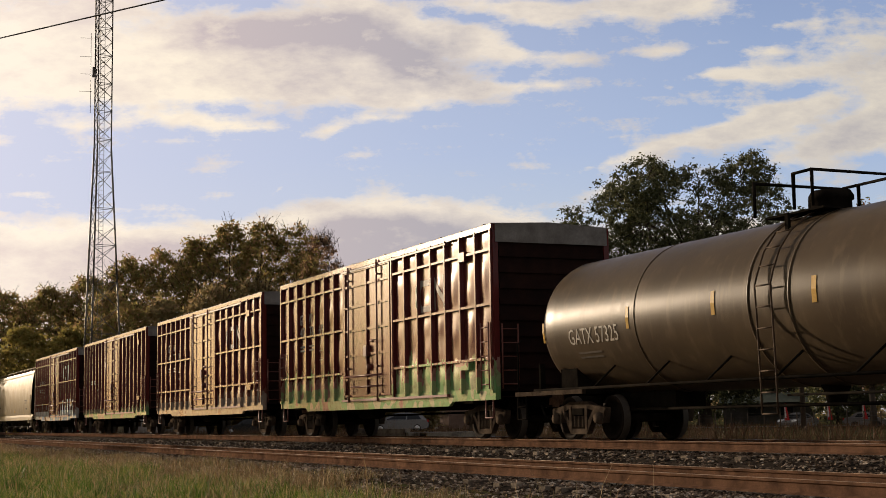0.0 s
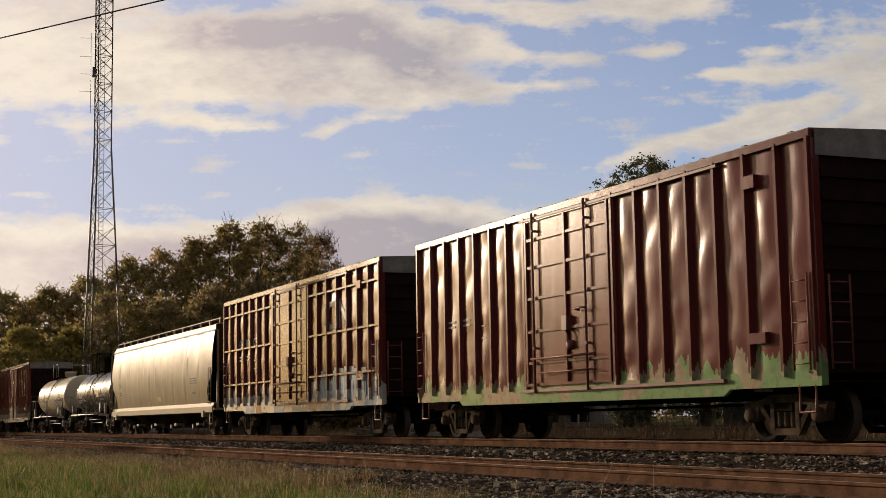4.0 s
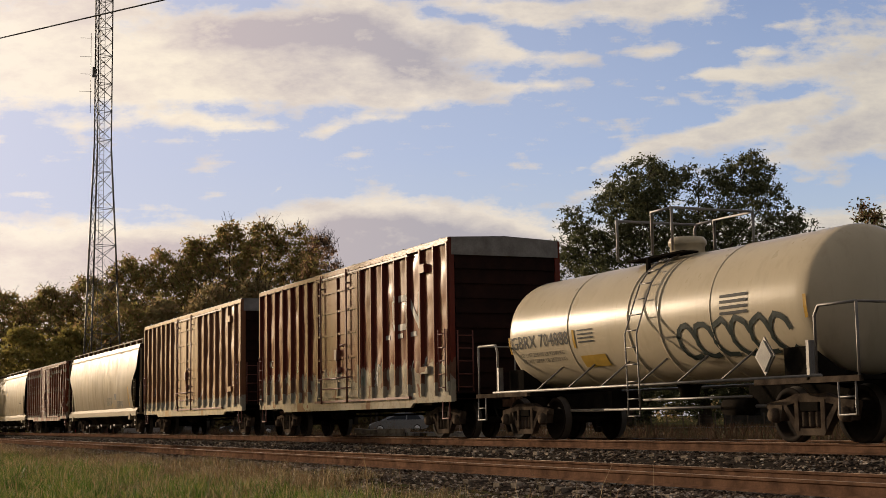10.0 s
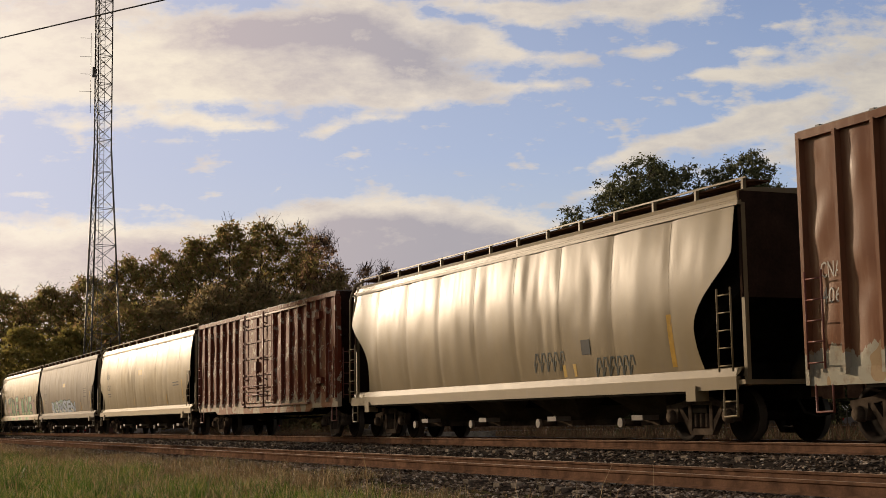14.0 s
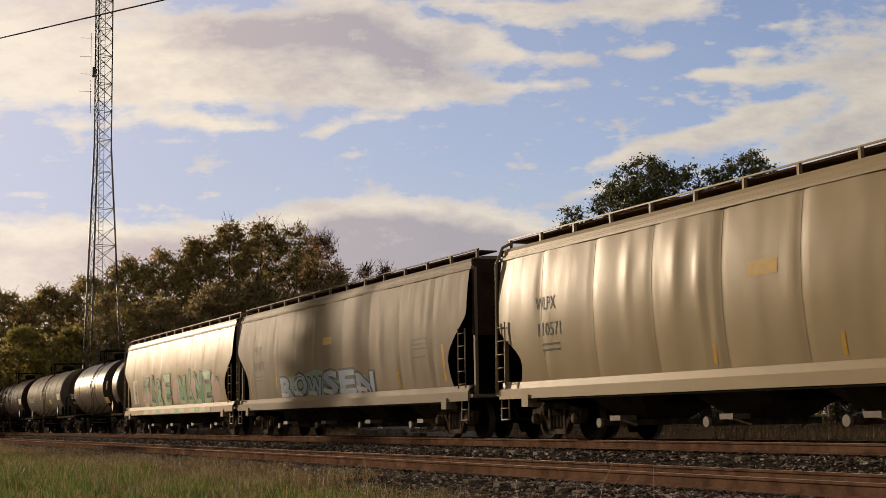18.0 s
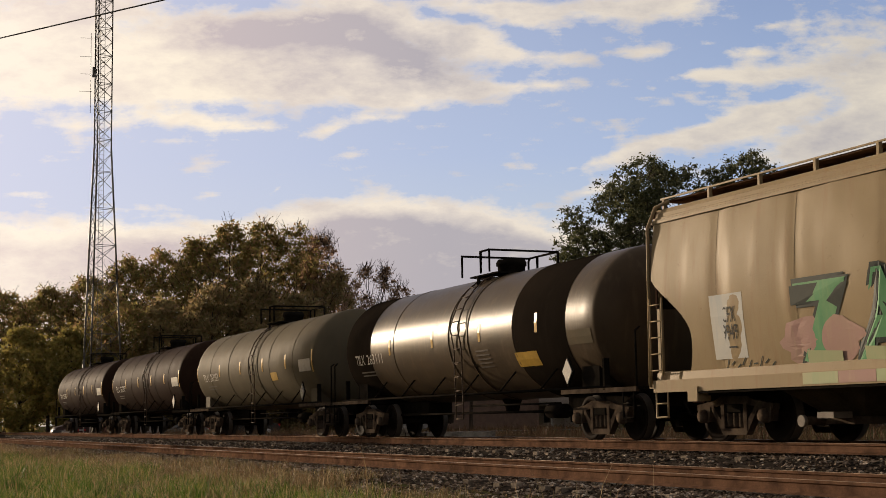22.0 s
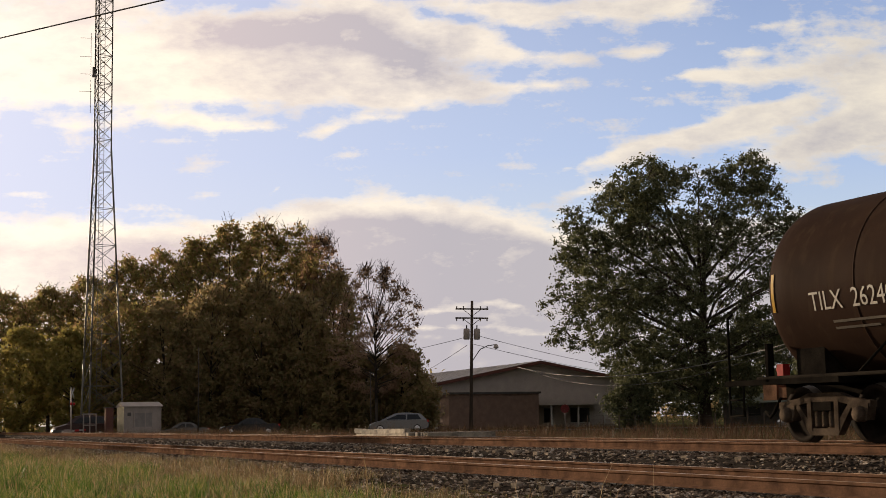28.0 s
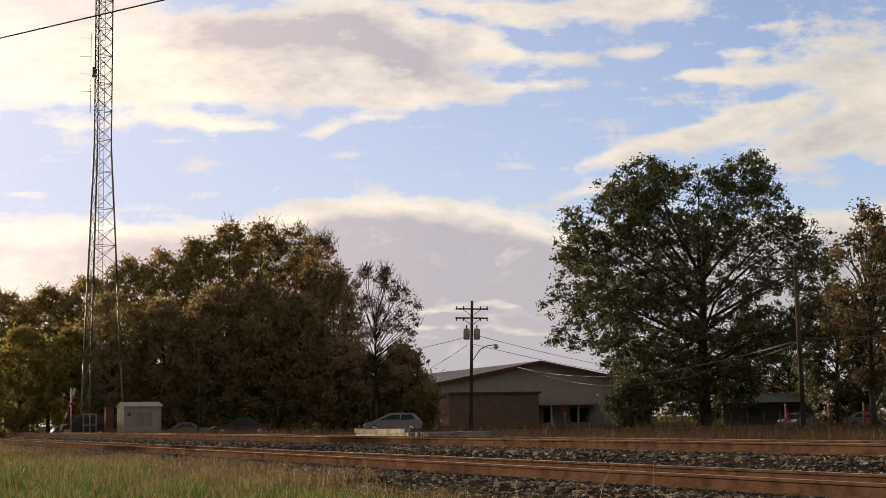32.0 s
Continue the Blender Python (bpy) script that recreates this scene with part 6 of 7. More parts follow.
# right of the trunk, height, radius
OAK_LOBES = ((-4.0, 22.9, 2.8), (-6.9, 21.3, 2.8), (0.6, 22.8, 2.4), (4.3, 22.5, 3.0), (6.6, 21.0, 2.3), (-11.4, 19.3, 2.0), (-10.2, 16.4, 3.3), (-4.8, 18.0, 4.0),
             (1.0, 18.0, 3.8), (6.9, 17.5, 3.4), (10.3, 17.3, 2.5), (-12.4, 12.2, 2.5), (-8.0, 12.2, 4.0), (-2.7, 12.8, 4.4), (3.7, 12.8, 4.2), (9.6, 13.6, 3.4),
             (12.0, 15.2, 1.9), (-11.9, 8.4, 2.3), (-6.9, 7.5, 3.6), (-1.0, 7.0, 4.0), (4.8, 8.0, 3.6), (10.2, 9.4, 3.1), (-5.3, 4.2, 2.7), (3.2, 4.2, 2.8), (-1.6, 3.8, 2.7))


def oak_tree():
    """A broad spreading oak: trunk, curved limbs to every lobe of the crown, twigs and clumped leaves."""
    rng = random.Random(21)
    t = thing("tree", "large dark evergreen oak with a broad lobed crown", "tree", bearing(10.15, 135, GROUND))
    wood, tips = Geo(), []
    wood.rod((0, 0, -0.4), (0.1, 0, 1.0), 0.85, 12, 0.62).rod((0.1, 0, 1.0), (-0.1, 0.1, 5.0), 0.62, 12, 0.52).rod((-0.1, 0.1, 5.0), (0.6, 0, 17.0), 0.52, 9, 0.12)
    for x, z, r in OAK_LOBES:
        deep = max(1.0, 12.5 - abs(x) * 0.55 - abs(z - 11) * 0.45)
        for back in (-0.62, 0.0, 0.62):
            if r < 2.6 and back:
                continue
            c = Vector((x + rng.uniform(-0.4, 0.4), back * deep + rng.uniform(-0.8, 0.8), z + rng.uniform(-0.4, 0.4)))
            root = Vector((0, 0, max(2.2, min(15.0, z * 0.62))))
            bend = root.lerp(c, 0.5) + Vector((rng.uniform(-0.5, 0.5), rng.uniform(-0.5, 0.5), rng.uniform(-0.2, 1.0)))
            stout = 1.0 if back == 0 else 0.45
            wood.rod(root, bend, 0.16 * stout, 7, 0.11 * stout).rod(bend, c, 0.11 * stout, 6, 0.03)
            thin = 0.45 if x > 3 and 10 < z < 20 else 1.0
            for _ in range(int(15 * r * r / 4 * thin) + 8):
                d = Vector((rng.gauss(0, 1), rng.gauss(0, 1), rng.gauss(0, 1))).normalized()
                p = c + Vector((d.x, d.y, d.z * 0.8)) * r * (0.45 + 0.6 * rng.random())
                if p.z > 1.2:
                    tips.append(p)
                    if rng.random() < 0.25:
                        wood.rod(c.lerp(p, rng.uniform(0.0, 0.3)), p, 0.05, 4, 0.014)
    part("trunk", wood, BARK, t)
    spread = [rng.uniform(0.65, 1.25) for _ in tips]
    part("crown", leaf_mesh("crown", [tuple(p) for p in tips], np.array(spread), 165000, (0.10, 0.20), LEAF_OAK, 5), None, t)


oak_tree()
WOODS = (
    # bearing, distance, height, width, crown's underside, leaves, tint, clumps
    (-18.9, 150, 13.4, 10.3, 2, 10350, LEAF_BARE, 59), (-17.0, 150, 14.8, 10.3, 2, 11500, LEAF_WOOD, 78), (-15.4, 148, 15.1, 9.2, 2, 11500, LEAF_WOOD, 78), (-14.0, 146, 16.2, 9.2, 2, 11500, LEAF_WOOD, 83),
    (-12.6, 144, 17.7, 9.8, 2, 12649, LEAF_WOOD, 91), (-11.1, 142, 18.4, 9.8, 2, 13799, LEAF_WOOD, 93), (-9.7, 140, 19.2, 9.8, 2, 13799, LEAF_WOOD, 93), (-8.5, 138, 20.5, 9.2, 3, 13799, LEAF_WOOD, 91),
    (-7.2, 138, 20.6, 9.2, 3, 12649, LEAF_WOOD, 83), (-6.0, 138, 20.4, 9.2, 3, 10350, LEAF_WOOD, 70), (-4.9, 140, 19.5, 8.6, 3, 7474, LEAF_BARE, 57), (-4.3, 136, 15.6, 8.0, 3, 9200, LEAF_OAK, 65),
    (-16.4, 128, 9.9, 8.6, 0.3, 10350, LEAF_GOLD, 78), (-14.6, 126, 9.7, 6.9, 0.3, 9200, LEAF_GOLD, 65), (-18.6, 130, 8.8, 8.0, 0.3, 8049, LEAF_WOOD, 65), (-13.0, 128, 12.9, 9.2, 0.3, 11500, LEAF_WOOD, 83),
    (-11.0, 127, 12.3, 9.2, 0.2, 11500, LEAF_OAK, 83), (-9.2, 127, 13.4, 9.2, 0.2, 12649, LEAF_OAK, 85), (-7.4, 127, 13.9, 9.2, 0.2, 12649, LEAF_OAK, 85), (-5.8, 127, 12.8, 8.6, 0.2, 11500, LEAF_OAK, 83),
    (-18.2, 158, 13.6, 12.0, 1, 9000, LEAF_WOOD, 60), (-16.0, 160, 15.0, 12.0, 1, 9000, LEAF_WOOD, 60), (-13.2, 158, 16.6, 12.0, 1, 9000, LEAF_WOOD, 60), (-10.4, 156, 19.0, 12.0, 1, 9000, LEAF_WOOD, 60), (-7.8, 154, 20.6, 12.0, 1, 9000, LEAF_WOOD, 60), (-5.4, 152, 19.5, 11.0, 1, 9000, LEAF_BARE, 60),
    # first two: hidden trees, added to keep sun off the warehouse's left wall
    (-6.7, 171, 14.0, 14.0, 1, 9000, LEAF_WOOD, 50), (-3.8, 159, 9.5, 8.0, 1, 9000, LEAF_WOOD, 50), (-2.0, 131, 6.5, 7.5, 0.1, 8000, LEAF_OAK, 60), (-0.9, 128, 5.2, 5.0, 0.1, 6000, LEAF_OAK, 50),
    (-8.4, 147, 7.0, 10.0, 0.1, 9000, LEAF_OAK, 60), (-10.6, 147, 7.0, 10.0, 0.1, 9000, LEAF_OAK, 60), (-12.8, 147, 7.0, 10.0, 0.1, 9000, LEAF_OAK, 60), (-4.2, 142, 7.0, 9.0, 0.1, 9000, LEAF_OAK, 60),
    (-4.4, 126, 8.6, 8.0, 0.1, 10925, LEAF_OAK, 78), (-3.1, 125, 7.3, 7.5, 0.1, 10350, LEAF_OAK, 78), (-1.7, 125, 8.0, 6.8, 0.1, 8049, LEAF_OAK, 65), (-10.0, 131, 10.1, 10.3, 0.1, 10350, LEAF_OAK, 78), (-6.6, 131, 10.1, 10.3, 0.1, 10350, LEAF_OAK, 78), (-13.6, 133, 10.1, 10.3, 0.1, 10350, LEAF_OAK, 78),
)
for k, (deg, dist, h, w, low, n, mat, cl) in enumerate(WOODS):
    x, y = spot(deg, dist)
    tree("tall woodland tree with thinning autumn leaves" if h > 12.5 else "dark leafy tree at the edge of the wood", x, y, GROUND, h, w, low, int(n * (1.0 if h > 12.5 else 1.05)), LEAF_THICKET if mat is LEAF_OAK else mat, 40 + k, 0.2, int(cl * 3.4), 1.15, (0.12, 0.25), 0.55, 14, -0.40, twigs=(110 if mat is LEAF_BARE else 25) if h > 12.5 else 0)
x, y = spot(-2.75, 122)
tree("slender tree with thin open foliage", x, y, GROUND, 14.4, 10.5, 3.2, 9500, LEAF_BARE, 90, 0.15, 190, 0.75, (0.08, 0.16), 0.4, 70, 0.0, twigs=80)
for k, (deg, dist, h, w, low, n, mat, cl, lb) in enumerate((
        (16.5, 112, 17.2, 9.0, 3.0, 10500, LEAF_RUST, 70, "tree with sparse rust-red autumn leaves"), (19.5, 112, 17.5, 9, 3.0, 8500, LEAF_RUST, 60, "tree with sparse rust-red autumn leaves"), (16.0, 128, 11.0, 9, 1.0, 9000, LEAF_OAK, 55, "dark green tree beyond the road"),
        (19.2, 128, 10.0, 9, 0.8, 8000, LEAF_OAK, 55, "dark green tree beyond the road"), (13.4, 156, 10.0, 11, 0.8, 8000, LEAF_OAK, 55, "dark green tree beyond the road"), (10.2, 165, 8.5, 12, 0.5, 7000, LEAF_OAK, 50, "dark green tree beyond the road"), (7.4, 128, 4.8, 6.0, 0.1, 9000, LEAF_OAK, 40, "dark green shrub under the oak"), (12.0, 160, 12.5, 13, 0.3, 16000, LEAF_OAK, 60, "dark green tree beyond the road"), (15.2, 146, 14.0, 11, 0.3, 16000, LEAF_OAK, 60, "dark green tree beyond the road"), (17.6, 140, 14.5, 12, 0.3, 18000, LEAF_OAK, 60, "dark green tree beyond the road"), (20.6, 138, 14.0, 12, 0.3, 16000, LEAF_OAK, 60, "dark green tree beyond the road"))):
    x, y = spot(deg, dist)
    tree(lb, x, y, GROUND, h, w, low, n, mat, 70 + k, 0.24, cl * 3, 1.1, (0.11, 0.22), 0.5, 40, 0.12 if mat is LEAF_RUST else -0.3)
# a tall slim tree out of view towards the sun, whose shade falls across the track
tree("tall slim dark tree beside the railway field", -98.5, -6.2, -0.95, 20.0, 2.3, 0.6, 16000, LEAF_OAK, 95, 0.4, 150, 0.5, (0.16, 0.30), 0.5, 10, -0.5)


# ---- grass and weeds ----
def blades(name, n, place, height, width, material, label, seed, lean=0.35):
    rng = np.random.default_rng(seed)
    p = place(rng, n)
    n = len(p)
    h = rng.uniform(height[0], height[1], n) * (0.75 + 0.5 * rng.random(n))
    a = rng.uniform(0, 6.283, n)
    h *= np.array([0.95 + 1.1 * noise.noise(Vector((q[0] * 0.5, q[1] * 1.1, seed))) for q in p])
    w = rng.uniform(width[0], width[1], n)
    side = np.stack([np.cos(a), np.sin(a), np.zeros(n)], 1) * w[:, None]
    b = rng.uniform(0, 6.283, n)
    bend = np.stack([np.cos(b), np.sin(b), np.zeros(n)], 1) * (h * rng.uniform(0, lean, n))[:, None]
    up = np.array([0, 0, 1.0])
    mid = p + up * (h * 0.55)[:, None] + bend * 0.35
    tip = p + up * h[:, None] + bend
    v = np.stack([p - side, p + side, mid + side * 0.7, mid - side * 0.7, tip], 1).reshape(-1, 3)
    k = (np.arange(n) * 5)[:, None]
    quads = (k + np.array([0, 1, 2, 3])).tolist()
    tris = (k + np.array([3, 2, 4])).tolist()
    me = bpy.data.meshes.new(name)
    me.from_pydata(v, [], quads + tris)
    me.materials.append(material)
    return tagged(new(name, me), label, "grass", kind="stuff")


def field(y0, y1, x0=-105.0, x1=-13.0, power=1.5, patch=0.0, seed=0):
    def place(rng, n):
        x = x1 + (x0 - x1) * rng.random(n) ** power
        y = rng.uniform(y0, y1, n)
        keep = y > -x * 0.105 - 0.6
        x, y = x[keep], y[keep]
        if patch:
            keep = np.array([noise.noise(Vector((a * 0.35 + seed, b * 0.8, 0))) > patch - 0.5 * rng.random() for a, b in zip(x, y)])
            x, y = x[keep], y[keep]
        z = np.array([ground_height(a, b) for a, b in zip(x, y)])
        return np.stack([x, y, z - 0.02], 1)
    return place


GRASS_GREEN = leaf_paint("green_grass", [(0.028, 0.062, 0.010), (0.070, 0.135, 0.018), (0.15, 0.175, 0.036), (0.38, 0.27, 0.14)], 0.5, 0.2)
GRASS_DRY = leaf_paint("dry_grass", [(0.14, 0.085, 0.045), (0.22, 0.135, 0.07), (0.09, 0.10, 0.034), (0.46, 0.35, 0.21)], 0.42, 0.15)
WEEDS = leaf_paint("brown_weeds", [(0.080, 0.043, 0.027), (0.12, 0.064, 0.038), (0.055, 0.050, 0.024), (0.16, 0.098, 0.056)], 0.25, 0.05)
blades("green_grass", 120000, field(2.0, 8.0), (0.12, 0.30), (0.004, 0.010), GRASS_GREEN, "long green grass beside the railway", 11, 0.95)
blades("dry_grass", 40000, field(5.6, 9.0, power=1.3), (0.10, 0.28), (0.003, 0.006), GRASS_DRY, "dry brown grass along the ballast edge", 12, 0.9)
blades("fringe_grass", 30000, field(7.6, 10.1, -100, -25, 1.4), (0.10, 0.26), (0.004, 0.008), GRASS_DRY, "brown grass fringe along the siding", 17, 0.9)
blades("grass_stalks", 420, field(3.0, 9.0), (0.4, 0.75), (0.004, 0.007), GRASS_DRY, "tall pale seed stalks in the grass", 13, 0.8)
blades("track_weeds", 2600, field(8.6, 9.9, -60, -13, 1.2, 0.25, 4), (0.08, 0.24), (0.003, 0.006), GRASS_DRY, "sparse weeds beside the siding", 14, 0.8)
blades("far_weeds", 56000, lambda rng, n: np.stack([(xx := -16 - 110 * rng.random(n)), (yy := np.where((xx > -60) & (xx < -39), 21.2, 18.9) + 9 * rng.random(n) ** 1.5), np.array([ground_height(a, b) for a, b in zip(xx, yy)])], 1), (0.25, 0.70), (0.006, 0.013), WEEDS, "tall brown weeds beyond the tracks", 15, 0.9)
blades("roadside_grass", 18000, lambda rng, n: np.stack([(xx := -30 - 130 * rng.random(n)), (yy := 28 + 50 * rng.random(n)), np.array([ground_height(a, b) for a, b in zip(xx, yy)])], 1), (0.25, 0.55), (0.012, 0.03), WEEDS, "rough grass between the tracks and the road", 16, 0.8)


# ---- things beyond the tracks ----
PANEL_GREY = surface("grey_metal_panels", (0.46, 0.40, 0.36), (0.38, 0.33, 0.30), 0.6, 0.0, 1.0, 0.1)
PANEL_WHITE = surface("weathered_white_metal", (0.55, 0.53, 0.50), (0.40, 0.38, 0.36), 0.5, 0.0, 1.0, 0.1)
ROOF_METAL = surface("light_roof_metal", (0.52, 0.47, 0.44), (0.40, 0.36, 0.34), 0.4, 0.3, 1.5, 0.1)
BRICK_BROWN = surface("brown_brickwork", (0.24, 0.16, 0.125), (0.18, 0.12, 0.095), 0.85, 0, 2.0, 0.4)
# Lighter copy of the case colour; sunlight on the hut's end is painted in.
CASE_SUNLIT = surface("cream_end_wall_paint", (0.72, 0.64, 0.46), (0.60, 0.53, 0.38), 0.6, 0.0, 2.0, 0.1)
CASE_METAL = surface("pale_aluminium_case", (0.36, 0.30, 0.265), (0.28, 0.235, 0.21), 0.6, 0.0, 2.0, 0.1)
CASE_PANEL = surface("grey_hatch_paint", (0.27, 0.235, 0.22), (0.20, 0.175, 0.165), 0.6, 0, 2.0, 0.1)
CASE_DARK = surface("dark_case_paint", (0.10, 0.09, 0.085), (0.06, 0.055, 0.05), 0.6, 0, 2.0, 0.1)
CASE_RED = surface("rust_red_case_paint", (0.16, 0.06, 0.045), (0.10, 0.04, 0.03), 0.6, 0, 2.0, 0.1)
GLASS_DARK = surface("dark_window_glass", (0.02, 0.022, 0.025), (0.015, 0.016, 0.018), 0.08, 0.0, 1.0, 0.0, 0.02)
TYRE = surface("tyre_rubber", (0.02, 0.02, 0.02), (0.012, 0.012, 0.012), 0.85, 0, 4.0, 0.2)
CHROME = surface("wheel_alloy", (0.5, 0.5, 0.5), (0.35, 0.35, 0.35), 0.3, 0.9, 4.0, 0.0)
LAMP_WHITE = surface("headlamp_lens", (0.8, 0.8, 0.8), (0.7, 0.7, 0.7), 0.1, 0.0, 4.0, 0.0)
LAMP_RED = surface("tail_lamp_lens", (0.45, 0.02, 0.02), (0.35, 0.02, 0.02), 0.15, 0, 4.0, 0.0)
RED_CLOTH = surface("red_flag_cloth", (0.55, 0.03, 0.03), (0.42, 0.03, 0.03), 0.8, 0, 4.0, 0.1)
WHITE_CLOTH = surface("white_flag_cloth", (0.75, 0.73, 0.70), (0.62, 0.6, 0.58), 0.8, 0, 4.0, 0.1)


def metal_building():
    b = thing("metal_building", "low grey metal warehouse with a light gable roof", "building", bearing(3.75, 152, GROUND, 22))
    W, L, e, p = 11.5, 41.0, 4.55, 6.75
    wall = Geo().prism([(-W, 0), (W, 0), (W, e), (0, p), (-W, e)], 0, L, "y")
    part("wall", wall, PANEL_GREY, b)
    for s in (-1, 1):
        roof = Geo().prism([(0, p + 0.02), (0, p + 0.22), (s * (W + 0.6), e + 0.10), (s * (W + 0.6), e - 0.10)][::s], -0.6, L + 0.5, "y")
        r = part("roof", roof, ROOF_METAL, b, "light standing-seam metal roof")
        for k in range(0, 40, 2):
            y = -0.4 + k * (L + 0.6) / 40
            part("roof_seam", Geo().prism([(0, p + 0.22), (0, p + 0.27), (s * (W + 0.6), e + 0.15), (s * (W + 0.6), e + 0.10)][::s], y, y + 0.06, "y"), ROOF_METAL, r)
        part("fascia", Geo().prism([(0, p - 0.1), (0, p + 0.24), (s * (W + 0.62), e + 0.12), (s * (W + 0.62), e - 0.22)][::s], -0.66, -0.58, "y"), CASE_RED, b, "rust-red gable trim")
    part("annex", Geo().box(-W + 0.2, -1.6, -3.6, -0.02, 0, 3.5), BRICK_BROWN, b, "brown brick front block")
    part("annex_roof", Geo().box(-W + 0.0, -1.4, -3.8, -0.02, 3.5, 3.7), CASE_DARK, b)
    part("canopy", Geo().prism([(-1.6, 2.3), (6.4, 2.3), (6.4, 2.5), (-1.6, 3.0)], -3.2, -0.02, "y"), PANEL_GREY, b)
    for x in (0.0, 3.0, 6.0):
        part("canopy_post", Geo().box(x - 0.08, x + 0.08, -3.1, -2.95, 0, 2.3), PANEL_WHITE, b)
    for x, w in ((0.4, 1.0), (3.4, 2.2)):
        win = part("window", Geo().box(x, x + w, -0.06, -0.02, 0.5, 2.0), GLASS_DARK, b)
        part("frame", Geo().box(x - 0.08, x + w + 0.08, -0.055, -0.015, 0.42, 0.5).box(x - 0.08, x + w + 0.08, -0.055, -0.015, 2.0, 2.08), PANEL_WHITE, win)
    part("wall_vent", Geo().box(-W - 0.06, -W, 4.0, 4.8, 3.3, 4.1), BRICK_BROWN, b)
    return b


metal_building()


def equipment_hut():
    h = thing("equipment_hut", "pale metal signal equipment hut with a low roof", "equipment hut", pose(-104.0, 21.0, -0.42))
    part("wall", Geo().cbox(-2.4, 0.0, 0.0, 2.7, 0.12, 2.15, 0.03), CASE_METAL, h)
    part("plinth", Geo().box(-2.3, -0.1, 0.1, 2.6, -0.1, 0.13), CASE_DARK, h)
    part("roof", Geo().prism([(-2.52, 2.15), (0.12, 2.15), (0.12, 2.20), (-1.2, 2.52), (-2.52, 2.20)], -0.1, 2.8, "y"), CASE_METAL, h)
    hatch = part("hatch", Geo().box(0.0, 0.035, 0.78, 2.02, 0.72, 1.72), CASE_PANEL, h, "shut grey metal hatch")
    part("hatch_frame", Geo().box(0.0, 0.05, 0.70, 0.78, 0.66, 1.78).box(0.0, 0.05, 2.02, 2.10, 0.66, 1.78).box(0.0, 0.06, 0.68, 2.12, 1.72, 1.80), CASE_METAL, hatch)
    part("hatch_divider", Geo().box(0.0, 0.045, 1.52, 1.57, 0.72, 1.72), CASE_METAL, hatch)
    # end wall and door carry the painted sunlight, the front stays darker
    part("end_panel", Geo().prism([(-2.4, 0.12), (0.0, 0.12), (0.0, 2.15), (-1.2, 2.44), (-2.4, 2.15)], -0.02, -0.003, "y"), CASE_SUNLIT, h, "sunlit cream end wall")
    part("door", Geo().box(-1.75, -0.85, -0.05, -0.02, 0.2, 1.95), CASE_SUNLIT, h, "pale metal end door")
    part("vent", Geo().box(0.0, 0.05, 0.25, 0.5, 1.5, 1.75), CASE_DARK, h)
    for y in (0.02, 2.6):
        part("corner_trim", Geo().box(0.0, 0.03, y, y + 0.09, 0.15, 2.1), CASE_METAL, h)
    return h


equipment_hut()
c = thing("relay_cabinet", "narrow rust-red relay cabinet beside the hut", "cabinet", pose(-104.6, 19.72, -0.42))
part("body", Geo().cbox(-0.6, 0, 0.1, 0.65, 0.0, 2.1, 0.02), CASE_RED, c)
part("door", Geo().box(0.0, 0.03, 0.15, 0.6, 0.2, 2.0), CASE_RED, c)
part("roof", Geo().box(-0.65, 0.06, 0.05, 0.7, 2.1, 2.16), CASE_DARK, c)
c = thing("cable_rack", "pale open metal rack beside the relay cabinet", "rack", pose(-106.0, 19.45, -0.42))
for y in (-0.95, -0.5, -0.05):
    part("upright", Geo().box(-0.03, 0.03, y - 0.04, y + 0.04, 0, 1.75), CASE_METAL, c)
for z in (0.2, 0.9, 1.7):
    part("crossbar", Geo().box(-0.02, 0.02, -0.99, -0.01, z - 0.04, z + 0.04), CASE_METAL, c)


def crossing_signal():
    """Mast with lights; the gate arm is a thing of its own that rises at the end."""
    s = thing("crossing_signal", "level crossing signal mast with dark lamps", "signal", bearing(-14.55, 106, -0.5, 75))
    part("mast", Geo().rod((0, 0, 0), (0, 0, 3.6), 0.06, 10), CASE_METAL, s)
    part("base", Geo().box(-0.2, 0.2, -0.2, 0.2, -0.1, 0.25), CASE_DARK, s)
    part("lamp_bar", Geo().rod((-0.45, 0, 2.5), (0.45, 0, 2.5), 0.035), CASE_DARK, s)
    for x in (-0.38, 0.38):
        lamp = part("lamp", Geo().lathe([(0.0, -0.05), (0.10, -0.05), (0.11, 0.06)], (x, -0.12, 2.5), "y", 14), LAMP_RED, s)
        part("lamp_hood", Geo().lathe([(0.24, 0.0), (0.26, 0.02)], (x, -0.04, 2.5), "y", 16), CASE_DARK, lamp)
    for a in (-38, 38):
        ca, sa = math.cos(radians(a)), math.sin(radians(a))
        part("crossbuck_board", Geo().prism([(-0.55 * ca - 0.07 * -sa, 3.3 - 0.55 * sa - 0.07 * ca), (0.55 * ca + 0.07 * sa, 3.3 + 0.55 * sa - 0.07 * ca), (0.55 * ca - 0.07 * sa, 3.3 + 0.55 * sa + 0.07 * ca), (-0.55 * ca - 0.07 * sa, 3.3 - 0.55 * sa + 0.07 * ca)], -0.09 - 0.01 * (a > 0), -0.07 - 0.01 * (a > 0), "y"), PANEL_WHITE, s)
    part("gate_motor", Geo().box(-1.15, -0.75, -0.2, 0.2, 0.1, 0.7), CASE_METAL, s)
    return s


